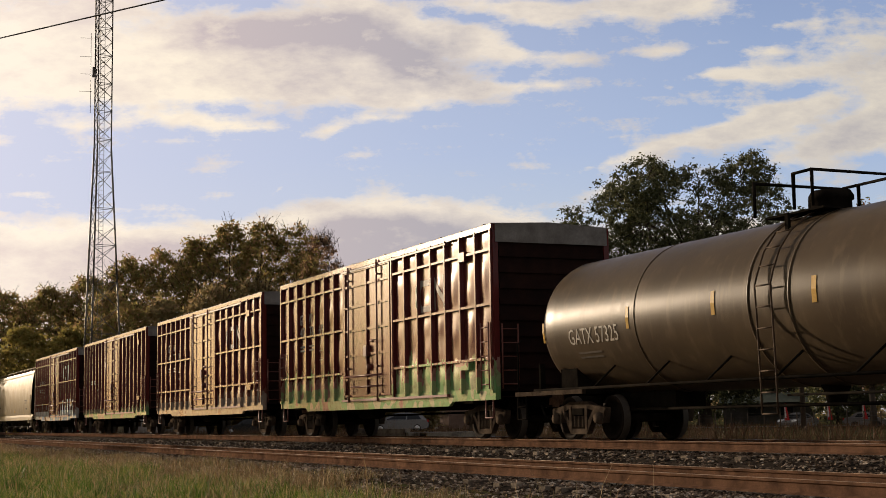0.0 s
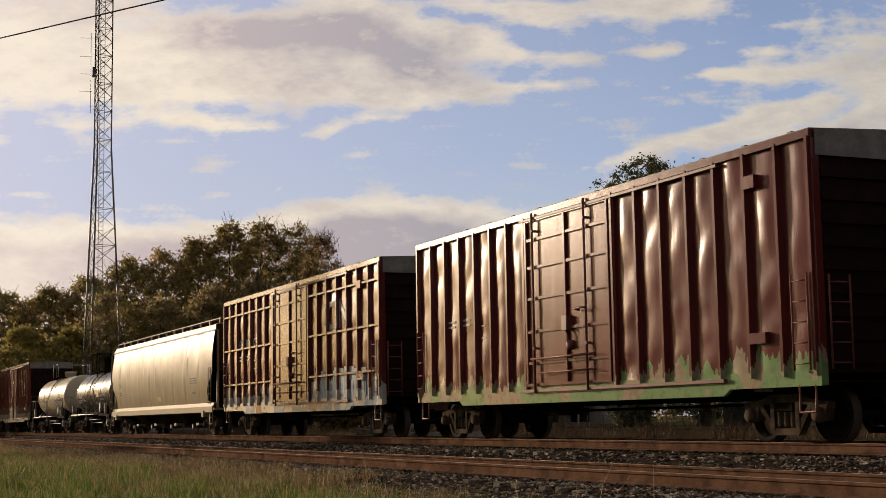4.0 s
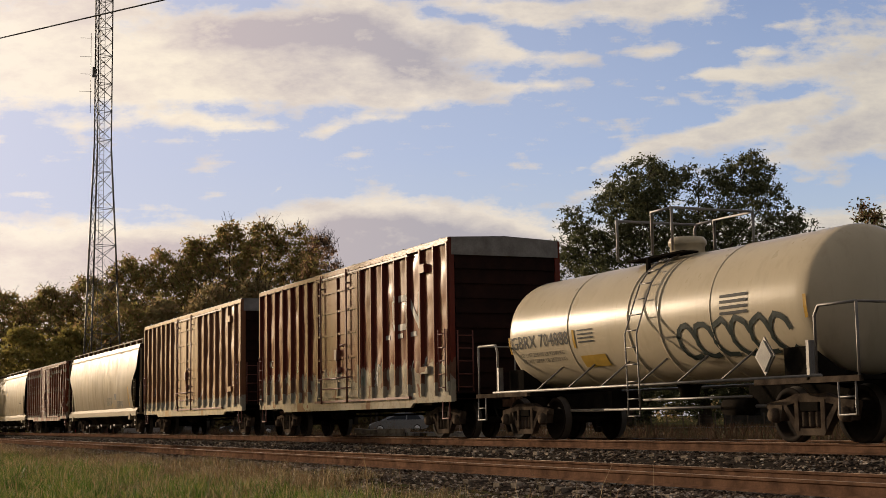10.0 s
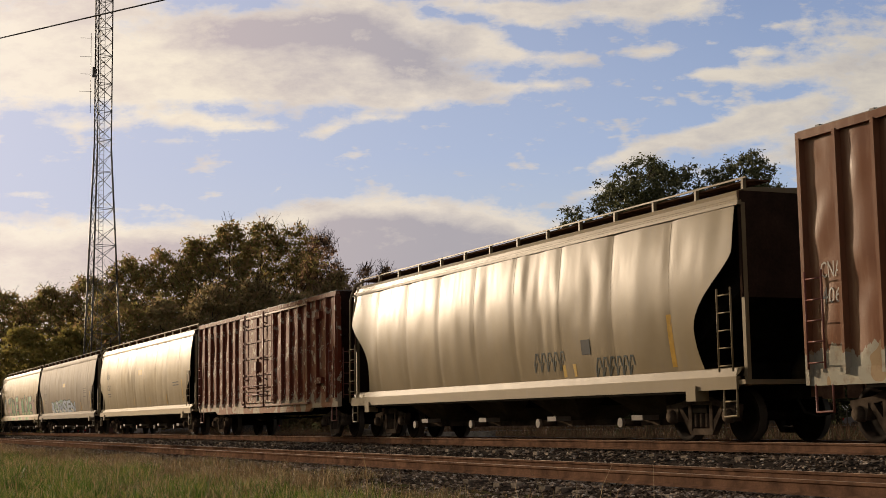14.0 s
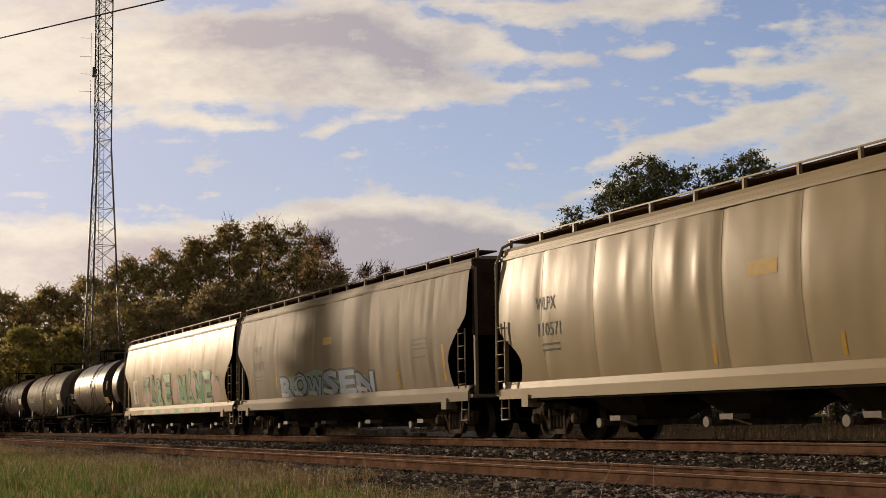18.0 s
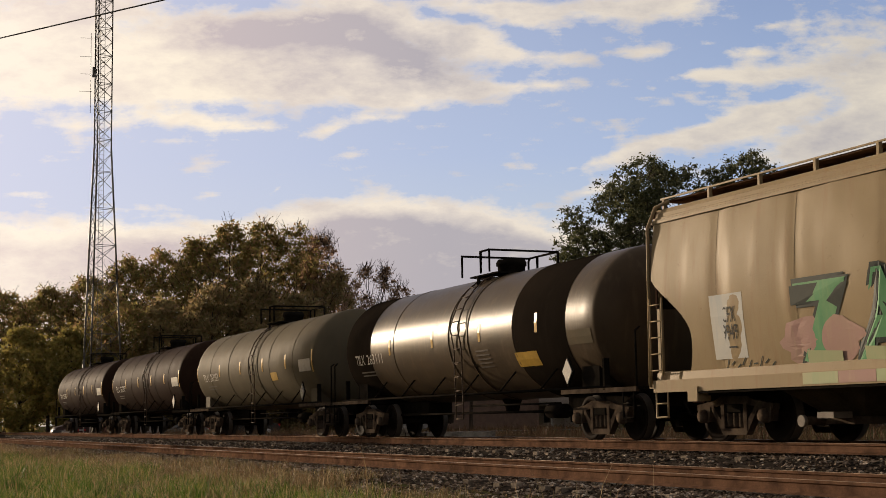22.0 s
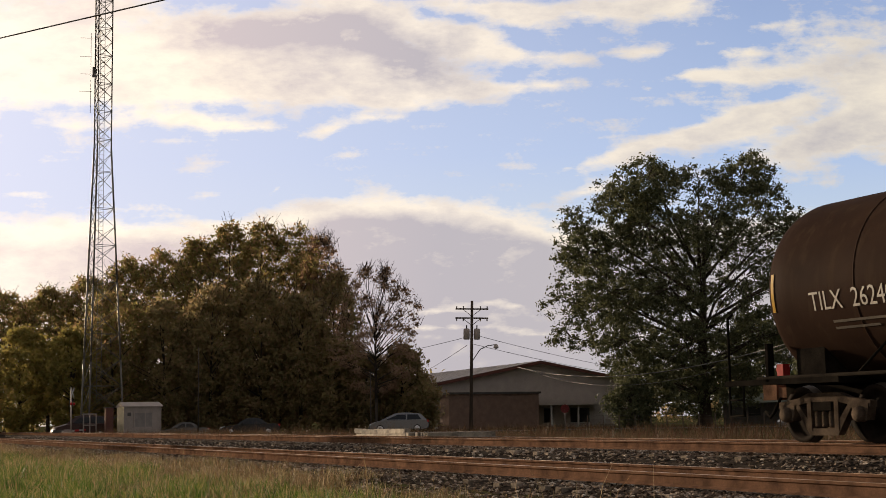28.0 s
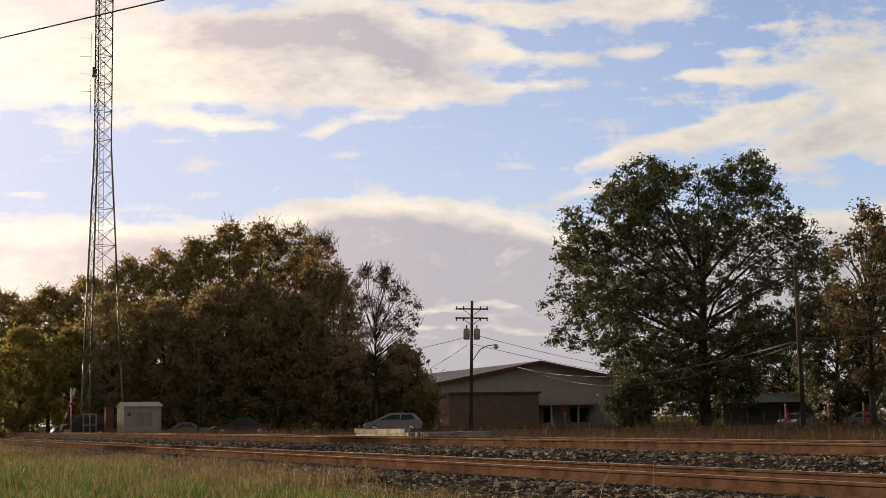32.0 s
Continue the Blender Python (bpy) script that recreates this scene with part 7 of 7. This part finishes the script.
crossing_signal()
GATE_ARM = thing("gate_arm", "red and white striped crossing gate arm", "crossing gate", bearing(-14.95, 106, 0.05))
for k in range(7):
    part("stripe", Geo().box(0.1 + k * 0.48, 0.58 + k * 0.48, -0.03, 0.03, -0.06, 0.06), (PANEL_WHITE, RED_CLOTH)[k % 2], GATE_ARM)
part("counterweight", Geo().box(-0.75, 0.1, -0.05, 0.05, -0.14, 0.14), CASE_DARK, GATE_ARM)


TOWER_STEEL = surface("dull_tower_steel", (0.17, 0.15, 0.13), (0.10, 0.09, 0.08), 0.55, 0.2, 2.0, 0.05)


def lattice_tower():
    t = thing("radio_tower", "tall three-legged galvanised lattice radio tower", "radio tower", bearing(-13.55, 114, GROUND))
    H = 46.0

    def leg(k, z):
        r = 2.0 - 0.053 * z if z < 22.5 else 0.80
        a = radians(10 + 120 * k)
        return Vector((r * math.cos(a), -r * math.sin(a), z))
    zs = [0.0]
    while zs[-1] < H:
        zs.append(zs[-1] + (2.0 if zs[-1] < 12 else 1.45 if zs[-1] < 22 else 1.12))
    breaks = [0, 6, 12, 18, 22.5, 28.5, 34.5, 40.5, zs[-1]]
    for k in range(3):
        for a, b in zip(breaks, breaks[1:]):
            part("leg", Geo().rod(leg(k, a), leg(k, b), 0.075 if a < 22 else 0.055, 6), TOWER_STEEL, t)
        for a, b in zip(zs, zs[1:]):
            part("brace", Geo().rod(leg(k, a), leg((k + 1) % 3, b), 0.026, 4), TOWER_STEEL, t)
            part("brace", Geo().rod(leg((k + 1) % 3, a), leg(k, b), 0.026, 4), TOWER_STEEL, t)
        for z in zs[::2]:
            part("girt", Geo().rod(leg(k, z), leg((k + 1) % 3, z), 0.024, 4), TOWER_STEEL, t)
    part("climbing_ladder", ladder(0.05, -0.1, 3.0, H - 1, 0.35, 120, 0.015), GALVANISED, t)
    for z, w in ((31.4, 0.9), (29.9, 0.95), (28.5, 0.9), (27.1, 0.95)):
        part("antenna_element", Geo().rod((-0.75, 0, z), (-0.75 - w, 0, z), 0.014), GALVANISED, t)
    part("antenna_mast", Geo().rod((-0.85, 0, 25.4), (-0.85, 0, 31.8), 0.022), GALVANISED, t)
    part("antenna_bracket", Geo().box(-0.75, -0.35, -0.35, -0.2, 28.2, 28.35).box(-0.72, -0.55, -0.4, -0.2, 28.3, 29.0).box(-0.5, -0.38, -0.4, -0.25, 28.5, 28.8), TOWER_STEEL, t)
    part("panel_antenna", Geo().box(-0.95, -0.75, -0.2, 0.0, 35.2, 36.8), CASE_DARK, t)
    part("panel_antenna", Geo().box(-0.45, -0.3, -0.75, -0.6, 35.4, 36.6), PANEL_WHITE, t)
    return t


lattice_tower()


def utility_pole(deg, dist, height, label, arms=1, lamp=False, cans=False, lean=0.0):
    p = thing("utility_pole", label, "utility pole", bearing(deg, dist, GROUND) @ pose(0, 0, 0, ry=lean))
    part("pole", Geo().rod((0, 0, -0.4), (0, 0, height), 0.16, 12, 0.11), POLE_WOOD, p)
    for k in range(arms):
        z = height - 0.75 - k * 0.75
        arm = part("crossarm", Geo().box(-1.35, 1.35, -0.2, -0.1, z, z + 0.12), POLE_WOOD, p)
        for x in (-1.25, -0.7, 0.7, 1.25):
            part("insulator", Geo().rod((x, -0.15, z + 0.12), (x, -0.15, z + 0.30), 0.045, 8) if k == 0 else Geo().rod((x, -0.15, z - 0.2), (x, -0.15, z), 0.05, 8), CASE_DARK, arm)
        for s in (-1, 1):
            part("arm_brace", Geo().rod((0, -0.2, z - 0.55), (s * 0.7, -0.2, z), 0.025), POLE_WOOD, arm)
    if cans:
        for x in (-0.42, 0.42):
            can = part("transformer", Geo().lathe([(0.0, 0.9), (0.2, 0.9), (0.26, 0.82), (0.26, 0.05), (0.22, 0.0), (0.0, 0.0)][::-1], (x, -0.05, height - 3.2), "z", 16), CASE_METAL, p, "grey transformer can")
            part("bushing", Geo().rod((x, -0.05, height - 2.3), (x, -0.05, height - 2.0), 0.05, 8), CASE_DARK, can)
    if lamp:
        arm = part("lamp_arm", Geo().pipe([(0.1, -0.1, height - 4.9), (0.7, -0.1, height - 4.0), (1.3, -0.1, height - 3.7), (1.9, -0.1, height - 3.6)], 0.04), CASE_DARK, p)
        part("lamp_head", Geo().lathe([(0.0, 0.22), (0.10, 0.2), (0.2, 0.0), (0.22, -0.12), (0.0, -0.22)][::-1], (2.0, -0.1, height - 3.75), "z", 14), PANEL_GREY, arm)
    return p


utility_pole(0.99, 118, 10.7, "weathered utility pole with two crossarms, transformers and a street lamp", 2, True, True, 1.5)
utility_pole(13.9, 86, 10.15, "weathered utility pole with one crossarm at the roadside", 1, lean=-0.5)
for deg, dist, h in ((-9.72, 116, 7.0), (-2.97, 118, 5.0)):
    p = thing("light_post", "thin dark post at the roadside", "post", bearing(deg, dist, GROUND))
    part("shaft", Geo().rod((0, 0, -0.2), (0, 0, h), 0.07, 8, 0.05), POLE_WOOD, p)
    part("base", Geo().box(-0.14, 0.14, -0.14, 0.14, -0.1, 0.3), CASE_METAL, p)


def cable(name, a, b, sag, label, r=0.02, n=18):
    a, b = Vector(a), Vector(b)
    pts = [a.lerp(b, k / n) - Vector((0, 0, 4 * sag * (k / n) * (1 - k / n))) for k in range(n + 1)]
    return solid(name, Geo().pipe(pts, r, 5), WIRE, label, "cable")


def lift(deg, dist, z):
    x, y = spot(deg, dist)
    return (x, y, z)


cable("service_cable", lift(13.9, 85.9, 4.72), lift(2.9, 149.9, 5.75), 1.5, "slack pale cable between pole and building", 0.035)
cable("service_cable", lift(13.9, 85.9, 4.58), lift(3.6, 150.2, 5.2), 1.9, "slack pale cable between pole and building", 0.02)
cable("service_cable", lift(13.9, 86.1, 4.76), lift(24, 79, 5.1), 0.2, "slack pale cable between pole and building", 0.035)
cable("power_line", lift(0.95, 118, 7.2), lift(-6.0, 170, 7.0), 0.5, "thin dark power line on wooden poles", 0.02)
cable("power_line", lift(1.1, 118, 7.4), lift(9.6, 160, 4.5), 0.4, "thin dark power line on wooden poles", 0.02)
cable("power_line", lift(1.1, 118, 6.6), lift(9.6, 160, 4.0), 0.4, "thin dark power line on wooden poles", 0.02)
cable("power_line", lift(0.9, 118, 6.5), lift(-1.0, 150, 5.2), 0.1, "thin dark power line on wooden poles", 0.02)
# long span overhead between poles out of view
for q, h in (((-82.1, -1.8), 18.9), ((8.0, 35.6), 11.5)):
    p = thing("utility_pole", "tall wooden line pole beside the field", "utility pole", pose(*q, GROUND - 0.4))
    part("pole", Geo().rod((0, 0, -0.4), (0, 0, h + 1.2), 0.18, 12, 0.12), POLE_WOOD, p)
    part("crossarm", Geo().box(-0.6, 0.6, -0.06, 0.06, h + 0.4, h + 0.55), POLE_WOOD, p)
cable("overhead_line", (-82.1, -1.8, 18.35), (8.0, 35.6, 11.0), 0.02, "dark overhead line crossing high above the field", 0.03)


def timber_pile():
    rng = random.Random(9)
    tim = Geo().cbox(-1.28, 1.28, -0.115, 0.115, 0, 0.17, 0.015)
    pale, dark = tim.mesh("tie", surface("sun_bleached_timber", (0.36, 0.31, 0.24), (0.12, 0.10, 0.08), 0.85, 0, 4.0, 0.6, 0.1, (1, 1, 1), 0.9)), tim.mesh("tie", surface("black_old_timber", (0.05, 0.04, 0.032), (0.025, 0.02, 0.018), 0.85, 0, 4.0, 0.4, 0.1, (1, 1, 1), 0.4))
    p = thing("tie_pile", "low pile of old railway ties, some sun-bleached", "tie pile", pose(0, 0, 0))
    # a neat stack lying along the line, then a lower row seen end on
    for layer in range(5):
        for k in range(3 - (layer > 3)):
            part("tie", pale, None, p, at=pose(-52.85 + rng.uniform(-0.06, 0.06), 20.2 + k * 0.25, -0.70 + layer * 0.168 + rng.uniform(-0.01, 0.01), rx=rng.uniform(-4, 4), ry=rng.uniform(-1.5, 1.5), rz=rng.uniform(-4, 4)))
            if layer < 4 or k == 0:
                part("tie", pale if layer > 1 else dark, None, p, at=pose(-50.15 + rng.uniform(-0.1, 0.1), 20.2 + k * 0.25, -0.70 + layer * 0.172, rz=rng.uniform(-3, 3)))
    for k in range(17):
        for layer in range(4 if k < 8 else 3):
            part("tie", pale if rng.random() < 0.2 else dark, None, p, at=pose(-48.5 + k * 0.31 + rng.uniform(-0.04, 0.04), 21.3 + rng.uniform(-0.15, 0.15), -0.66 + layer * 0.172, rz=90 + rng.uniform(-6, 6)))
    return p


timber_pile()


def road_car(name, label, at, paint, roof, bonnet, length=4.7, width=1.85, height=1.65, wheel=0.34):
    """A car that faces its -x, with glass, lamps and wheels. roof: where the roof starts and ends; bonnet: the screen's foot."""
    c = thing(name, label, "car", at)
    L, W, belt = length / 2, width / 2, height * 0.63
    low = [(-L, 0.36), (-L + 0.02, 0.60), (-L + 0.22, belt - 0.20), (-L + 0.6, belt - 0.11), (bonnet, belt), (0, belt + 0.02), (L - 0.5, belt + 0.06), (L - 0.1, belt - 0.02), (L, belt - 0.25), (L - 0.02, 0.40), (L - 0.35, 0.26), (-L + 0.3, 0.24)]
    n = len(low)
    body = Geo()
    vs = []
    for y in (-W, -W + 0.10, W - 0.10, W):
        k = 0.955 if abs(y) == W else 1.0
        vs += [(x * k, y, 0.6 + (z - 0.6) * (0.93 if abs(y) == W else 1.0)) for x, z in low]
    body.add(vs, [(r * n + i, (r + 1) * n + i, (r + 1) * n + (i + 1) % n, r * n + (i + 1) % n) for r in range(3) for i in range(n)], True)
    body.add(vs[:n], [tuple(range(n))], False).add(vs[3 * n:], [tuple(range(n))[::-1]], False)
    part("body", body, paint, c)

    def house(prof, grow):
        # the sides lean in towards the roof
        g = Geo()
        m = len(prof)
        pts = []
        for s in (-1, 1):
            pts += [(x, s * (W - 0.10 - 0.24 * max(0, (z - belt) / (height - belt)) + grow), z) for x, z in prof]
        g.add(pts, [tuple(range(m))], False).add(pts, [tuple(range(m, 2 * m))[::-1]], False)
        return g.add(pts, [(i, m + i, m + (i + 1) % m, (i + 1) % m) for i in range(m)], True)
    tail = min(L - 0.12, roof[1] + 0.62)
    cab = [(bonnet - 0.05, belt - 0.03), (roof[0], height - 0.08), (roof[0] + 0.35, height - 0.01), ((roof[0] + roof[1]) / 2, height), (roof[1], height - 0.07), (roof[1] + 0.18, height - 0.14), (tail, belt + 0.02)]
    part("cabin", house(cab, 0.0), paint, c)
    mid = (roof[0] + roof[1]) / 2
    for a, b, up0, up1 in ((bonnet + 0.42, mid - 0.05, roof[0] + 0.28, mid - 0.05), (mid + 0.05, tail - 0.42, mid + 0.05, roof[1] - 0.08)):
        part("side_window", house([(a, belt + 0.04), (up0, height - 0.15), (up1, height - 0.15), (b, belt + 0.06)], 0.006), GLASS_DARK, c)
    part("windscreen", Geo().prism([(bonnet + 0.02, belt + 0.03), (roof[0] - 0.03, height - 0.12), (roof[0] - 0.05, height - 0.115), (bonnet - 0.02, belt + 0.03)], -W + 0.3, W - 0.3, "y"), GLASS_DARK, c)
    for s in (-1, 1):
        y0 = s * (W - 0.08)
        part("mirror", Geo().cbox(bonnet + 0.35, bonnet + 0.5, *sorted((y0, y0 + s * 0.2)), belt, belt + 0.14, 0.03), paint, c)
        part("headlamp", Geo().prism([(-L + 0.03, 0.60), (-L + 0.10, 0.72), (-L + 0.45, 0.78), (-L + 0.35, 0.66)], *sorted((s * (W - 0.4), s * (W - 0.03))), "y"), LAMP_WHITE, c)
        part("tail_lamp", Geo().box(L - 0.22, L - 0.04, *sorted((s * (W - 0.3), s * (W - 0.02))), belt - 0.2, belt), LAMP_RED, c)
        for x in (-L + 0.9, L - 0.95):
            t = part("wheel", Geo().lathe([(0.0, -0.10), (wheel * 0.6, -0.10), (wheel * 0.62, -0.11), (wheel, -0.09), (wheel, 0.09), (wheel * 0.6, 0.11), (0, 0.11)][::-1 if s > 0 else -1], (x, s * (W - 0.1), wheel), "y", 20), TYRE, c)
            part("rim", Geo().lathe([(0.0, -0.02), (wheel * 0.55, -0.015), (wheel * 0.6, 0.0)], (x, s * (W - 0.1) + s * 0.11, wheel), "y", 16), CHROME, t)
    part("bumper", Geo().cbox(-L - 0.03, -L + 0.15, -W + 0.08, W - 0.08, 0.34, 0.5, 0.05), paint, c)
    return c


SILVER = surface("silver_car_paint", (0.24, 0.235, 0.24), (0.21, 0.205, 0.21), 0.25, 0.5, 1.0, 0.0, 0.05)
BLACK_CAR = surface("black_car_paint", (0.03, 0.03, 0.03), (0.024, 0.024, 0.025), 0.2, 0.0, 1.0, 0.0, 0.05)
DULL_CAR = surface("dusty_white_car_paint", (0.16, 0.15, 0.14), (0.13, 0.12, 0.115), 0.4, 0.0, 1.0, 0.0, 0.05)
SUV_AT, SEDAN_AT = bearing(-1.86, 114, -0.52), bearing(-7.72, 116, -0.55)
SUV = road_car("suv", "silver sport utility car waiting on the road", SUV_AT, SILVER, (-0.35, 1.55), -1.45, 4.75, 1.85, 1.58, 0.36)
SEDAN = road_car("sedan", "black saloon car waiting on the road", SEDAN_AT, BLACK_CAR, (-0.35, 0.75), -1.05, 4.8, 1.8, 1.42, 0.33)
road_car("parked_car", "dusty grey car parked beyond the hut", bearing(-10.3, 126, -0.80), DULL_CAR, (-0.35, 0.75), -1.05, 4.6, 1.8, 1.42, 0.33)
road_car("parked_car", "pale car parked across the road", bearing(16.2, 120, -0.75, 180), DULL_CAR, (-0.35, 0.65), -1.0, 3.6, 1.7, 1.3, 0.3)
road_car("parked_car", "pale car parked across the road", bearing(13.7, 122, -0.75, 60), DULL_CAR, (-0.35, 0.65), -1.0, 3.8, 1.7, 1.3, 0.3)
road_car("parked_car", "dark maroon car parked beside the hut", bearing(-14.15, 109, -0.50, 8), surface("dark_maroon_car_paint", (0.05, 0.022, 0.02), (0.04, 0.02, 0.018), 0.3, 0.0, 1.0, 0.0, 0.05), (-0.45, 1.45), -1.2, 4.3, 1.8, 1.7, 0.34)
for deg in (13.2, 14.8, 16.1):
    f = thing("feather_flag", "upright red and white roadside banner on a thin pole", "flag", bearing(deg, 118, GROUND) @ Matrix.Scale(0.72, 4))
    part("pole", Geo().rod((0, 0, 0), (0, 0, 2.6), 0.025), CASE_METAL, f)
    part("cloth", Geo().grid(4, 8, lambda u, v: (0.03 + u * 0.5 * (1 - 0.75 * v), 0.05 * math.sin(u * 4 + v * 3), 0.7 + v * 1.85), True), RED_CLOTH, f)
    part("stripe", Geo().grid(3, 6, lambda u, v: (0.02 + u * 0.16, -0.03 + 0.05 * math.sin(u * 1.3 + v * 3), 1.0 + v * 1.5), True), WHITE_CLOTH, f)
s = thing("stop_sign", "red octagonal stop sign on a post", "sign", bearing(4.72, 122, GROUND))
part("post", Geo().rod((0, 0, -0.2), (0, 0, 1.7), 0.035), CASE_METAL, s)
part("plate", Geo().lathe([(0.0, -0.03), (0.38, -0.03), (0.38, 0.0), (0.0, 0.0)], (0, 0, 1.75), "y", 8, False), plain("faded_red_sign_sheet", (0.12, 0.022, 0.02), 0.5), s)
h = thing("low_house", "low dark house with a dull green roof among trees", "house", bearing(12.6, 150, GROUND))
part("wall", Geo().box(-4.5, 4.5, 0, 7, 0, 2.2), CASE_DARK, h)
part("roof", Geo().prism([(-0.4, 2.2), (7.4, 2.2), (3.5, 3.2)], -4.9, 4.9, "x"), plain("dull_green_roof_sheet", (0.12, 0.14, 0.12), 0.7), h)
part("window", Geo().box(-2, -0.8, -0.03, 0.0, 0.9, 1.8), GLASS_DARK, h)
part("window", Geo().box(1.2, 2.4, -0.03, 0.0, 0.9, 1.8), GLASS_DARK, h)
fn = thing("field_fence", "thin wire fence on pale posts along the road", "fence", pose(0, 0, 0))
for k in range(22):
    x, y = spot(5.6 + 0.62 * k, 108)
    part("post", Geo().rod((x, y, GROUND - 0.3), (x, y, GROUND + 1.15), 0.04, 6), POLE_WOOD, fn)
for z in (0.45, 0.8, 1.1):
    part("wire", Geo().pipe([(*spot(5.6 + 0.62 * k, 108), GROUND + z) for k in range(22)], 0.012, 4), WIRE, fn)
# the road where the cars wait
rd = Geo()
pts = [(spot(d, 113), spot(d, 121)) for d in range(-24, 25, 2)]
rd.add([(a[0], a[1], -0.50) for a, b in pts] + [(b[0], b[1], -0.50) for a, b in pts], [(i, i + 1, len(pts) + i + 1, len(pts) + i) for i in range(len(pts) - 1)])
solid("road", rd, surface("asphalt", (0.06, 0.058, 0.055), (0.04, 0.039, 0.038), 0.9, 0, 1.0, 0.4), "grey asphalt road beyond the tracks", "road", kind="structure")
# distant woods close the horizon
far = [(*spot(-30 + 0.5 * k, 260 + 25 * math.sin(k * 1.7)), GROUND + 1 + 5.0 * abs(noise.noise(Vector((k * 0.31, 2, 0)))) + 2.5 * (k % 3)) for k in range(120)]
fw = new("distant_woods", leaf_mesh("distant_woods", far, 4.2, 30000, (0.35, 0.8), LEAF_THICKET, 77))
tagged(fw, "distant dark woods along the horizon", "woods", kind="stuff")
# woods on the camera's side of the line, out of view
near = [(-340 + 7.5 * k + 3 * math.sin(k * 2.1), -78 + 9 * math.sin(k * 0.9), 1.0 + 3.2 * (k % 4) + 1.5 * math.sin(k * 1.3)) for k in range(64)] * 2
nw = new("field_woods", leaf_mesh("field_woods", near, 4.5, 26000, (0.5, 1.0), LEAF_OAK, 78))
tagged(nw, "dark woods along the far edge of the field", "woods", kind="stuff")
# unseen row added so that the near cars mirror dark leaves, not sky
behind = [(-112 + 3.4 * k + 1.5 * math.sin(k * 2.3), -31 + 4 * math.sin(k * 1.1), 1.0 + 4.3 * (k % 5) + 1.2 * math.sin(k * 1.7)) for k in range(62)] * 2
bw = new("field_woods", leaf_mesh("field_woods", behind, 4.0, 24000, (0.4, 0.9), LEAF_OAK, 79))
tagged(bw, "dark woods on the near side of the field", "woods", kind="stuff")


# ---- motions ----
def motions():
    for car, s0 in CARS:
        walk(car, [(t, pose(s0 + SPEED * t, TRACK_Y, 0)) for t in (0.0, 8.0, 16.0, 24.0, 32.0)])
    # wheels turn while their car is in sight
    for wheel, x, s0 in WHEELS:
        rest = wheel.matrix_basis.copy()
        first = max(0.0, (-135.0 - s0 - x) / SPEED)
        last = min(32.0, (-12.0 - s0 - x) / SPEED)
        step = 1.0 / FPS
        n = max(1, int((last - first) / step))
        rows = [(0.0, rest)] if first > 0 else []
        rows += [(first + k * step, rest @ Matrix.Rotation(SPEED * k * step / 0.457, 4, "Y")) for k in range(n + 1) if first + k * step <= 32.0]
        if rows[-1][0] < 31.9:
            rows.append((32.0, rows[-1][1]))
        walk(wheel, rows)
    for car, at, way in ((SUV, SUV_AT, 0.47), (SEDAN, SEDAN_AT, 0.70)):
        walk(car, [(t, at @ pose(-way * d, 0, 0)) for t, d in ((0.0, 0.0), (20.0, 0.0), (30.4, 0.0), (31.2, 0.3), (32.0, 1.0))])
    at = bearing(-14.95, 106, 0.05, 50)
    walk(GATE_ARM, [(t, at @ pose(0, 0, 0, ry=-a)) for t, a in ((0.0, 2.0), (20.0, 2.0), (29.6, 2.0), (30.2, 10.0), (31.0, 33.0), (32.0, 62.0))])
    for sheet, turn in ((WEST_CLOUDS, 0.12), (EAST_CLOUDS, 1.0)):
        walk(sheet, [(t, pose(0, 0, 0, rz=turn * (t / 32.0 - 0.5))) for t in (0.0, 16.0, 32.0)])


motions()
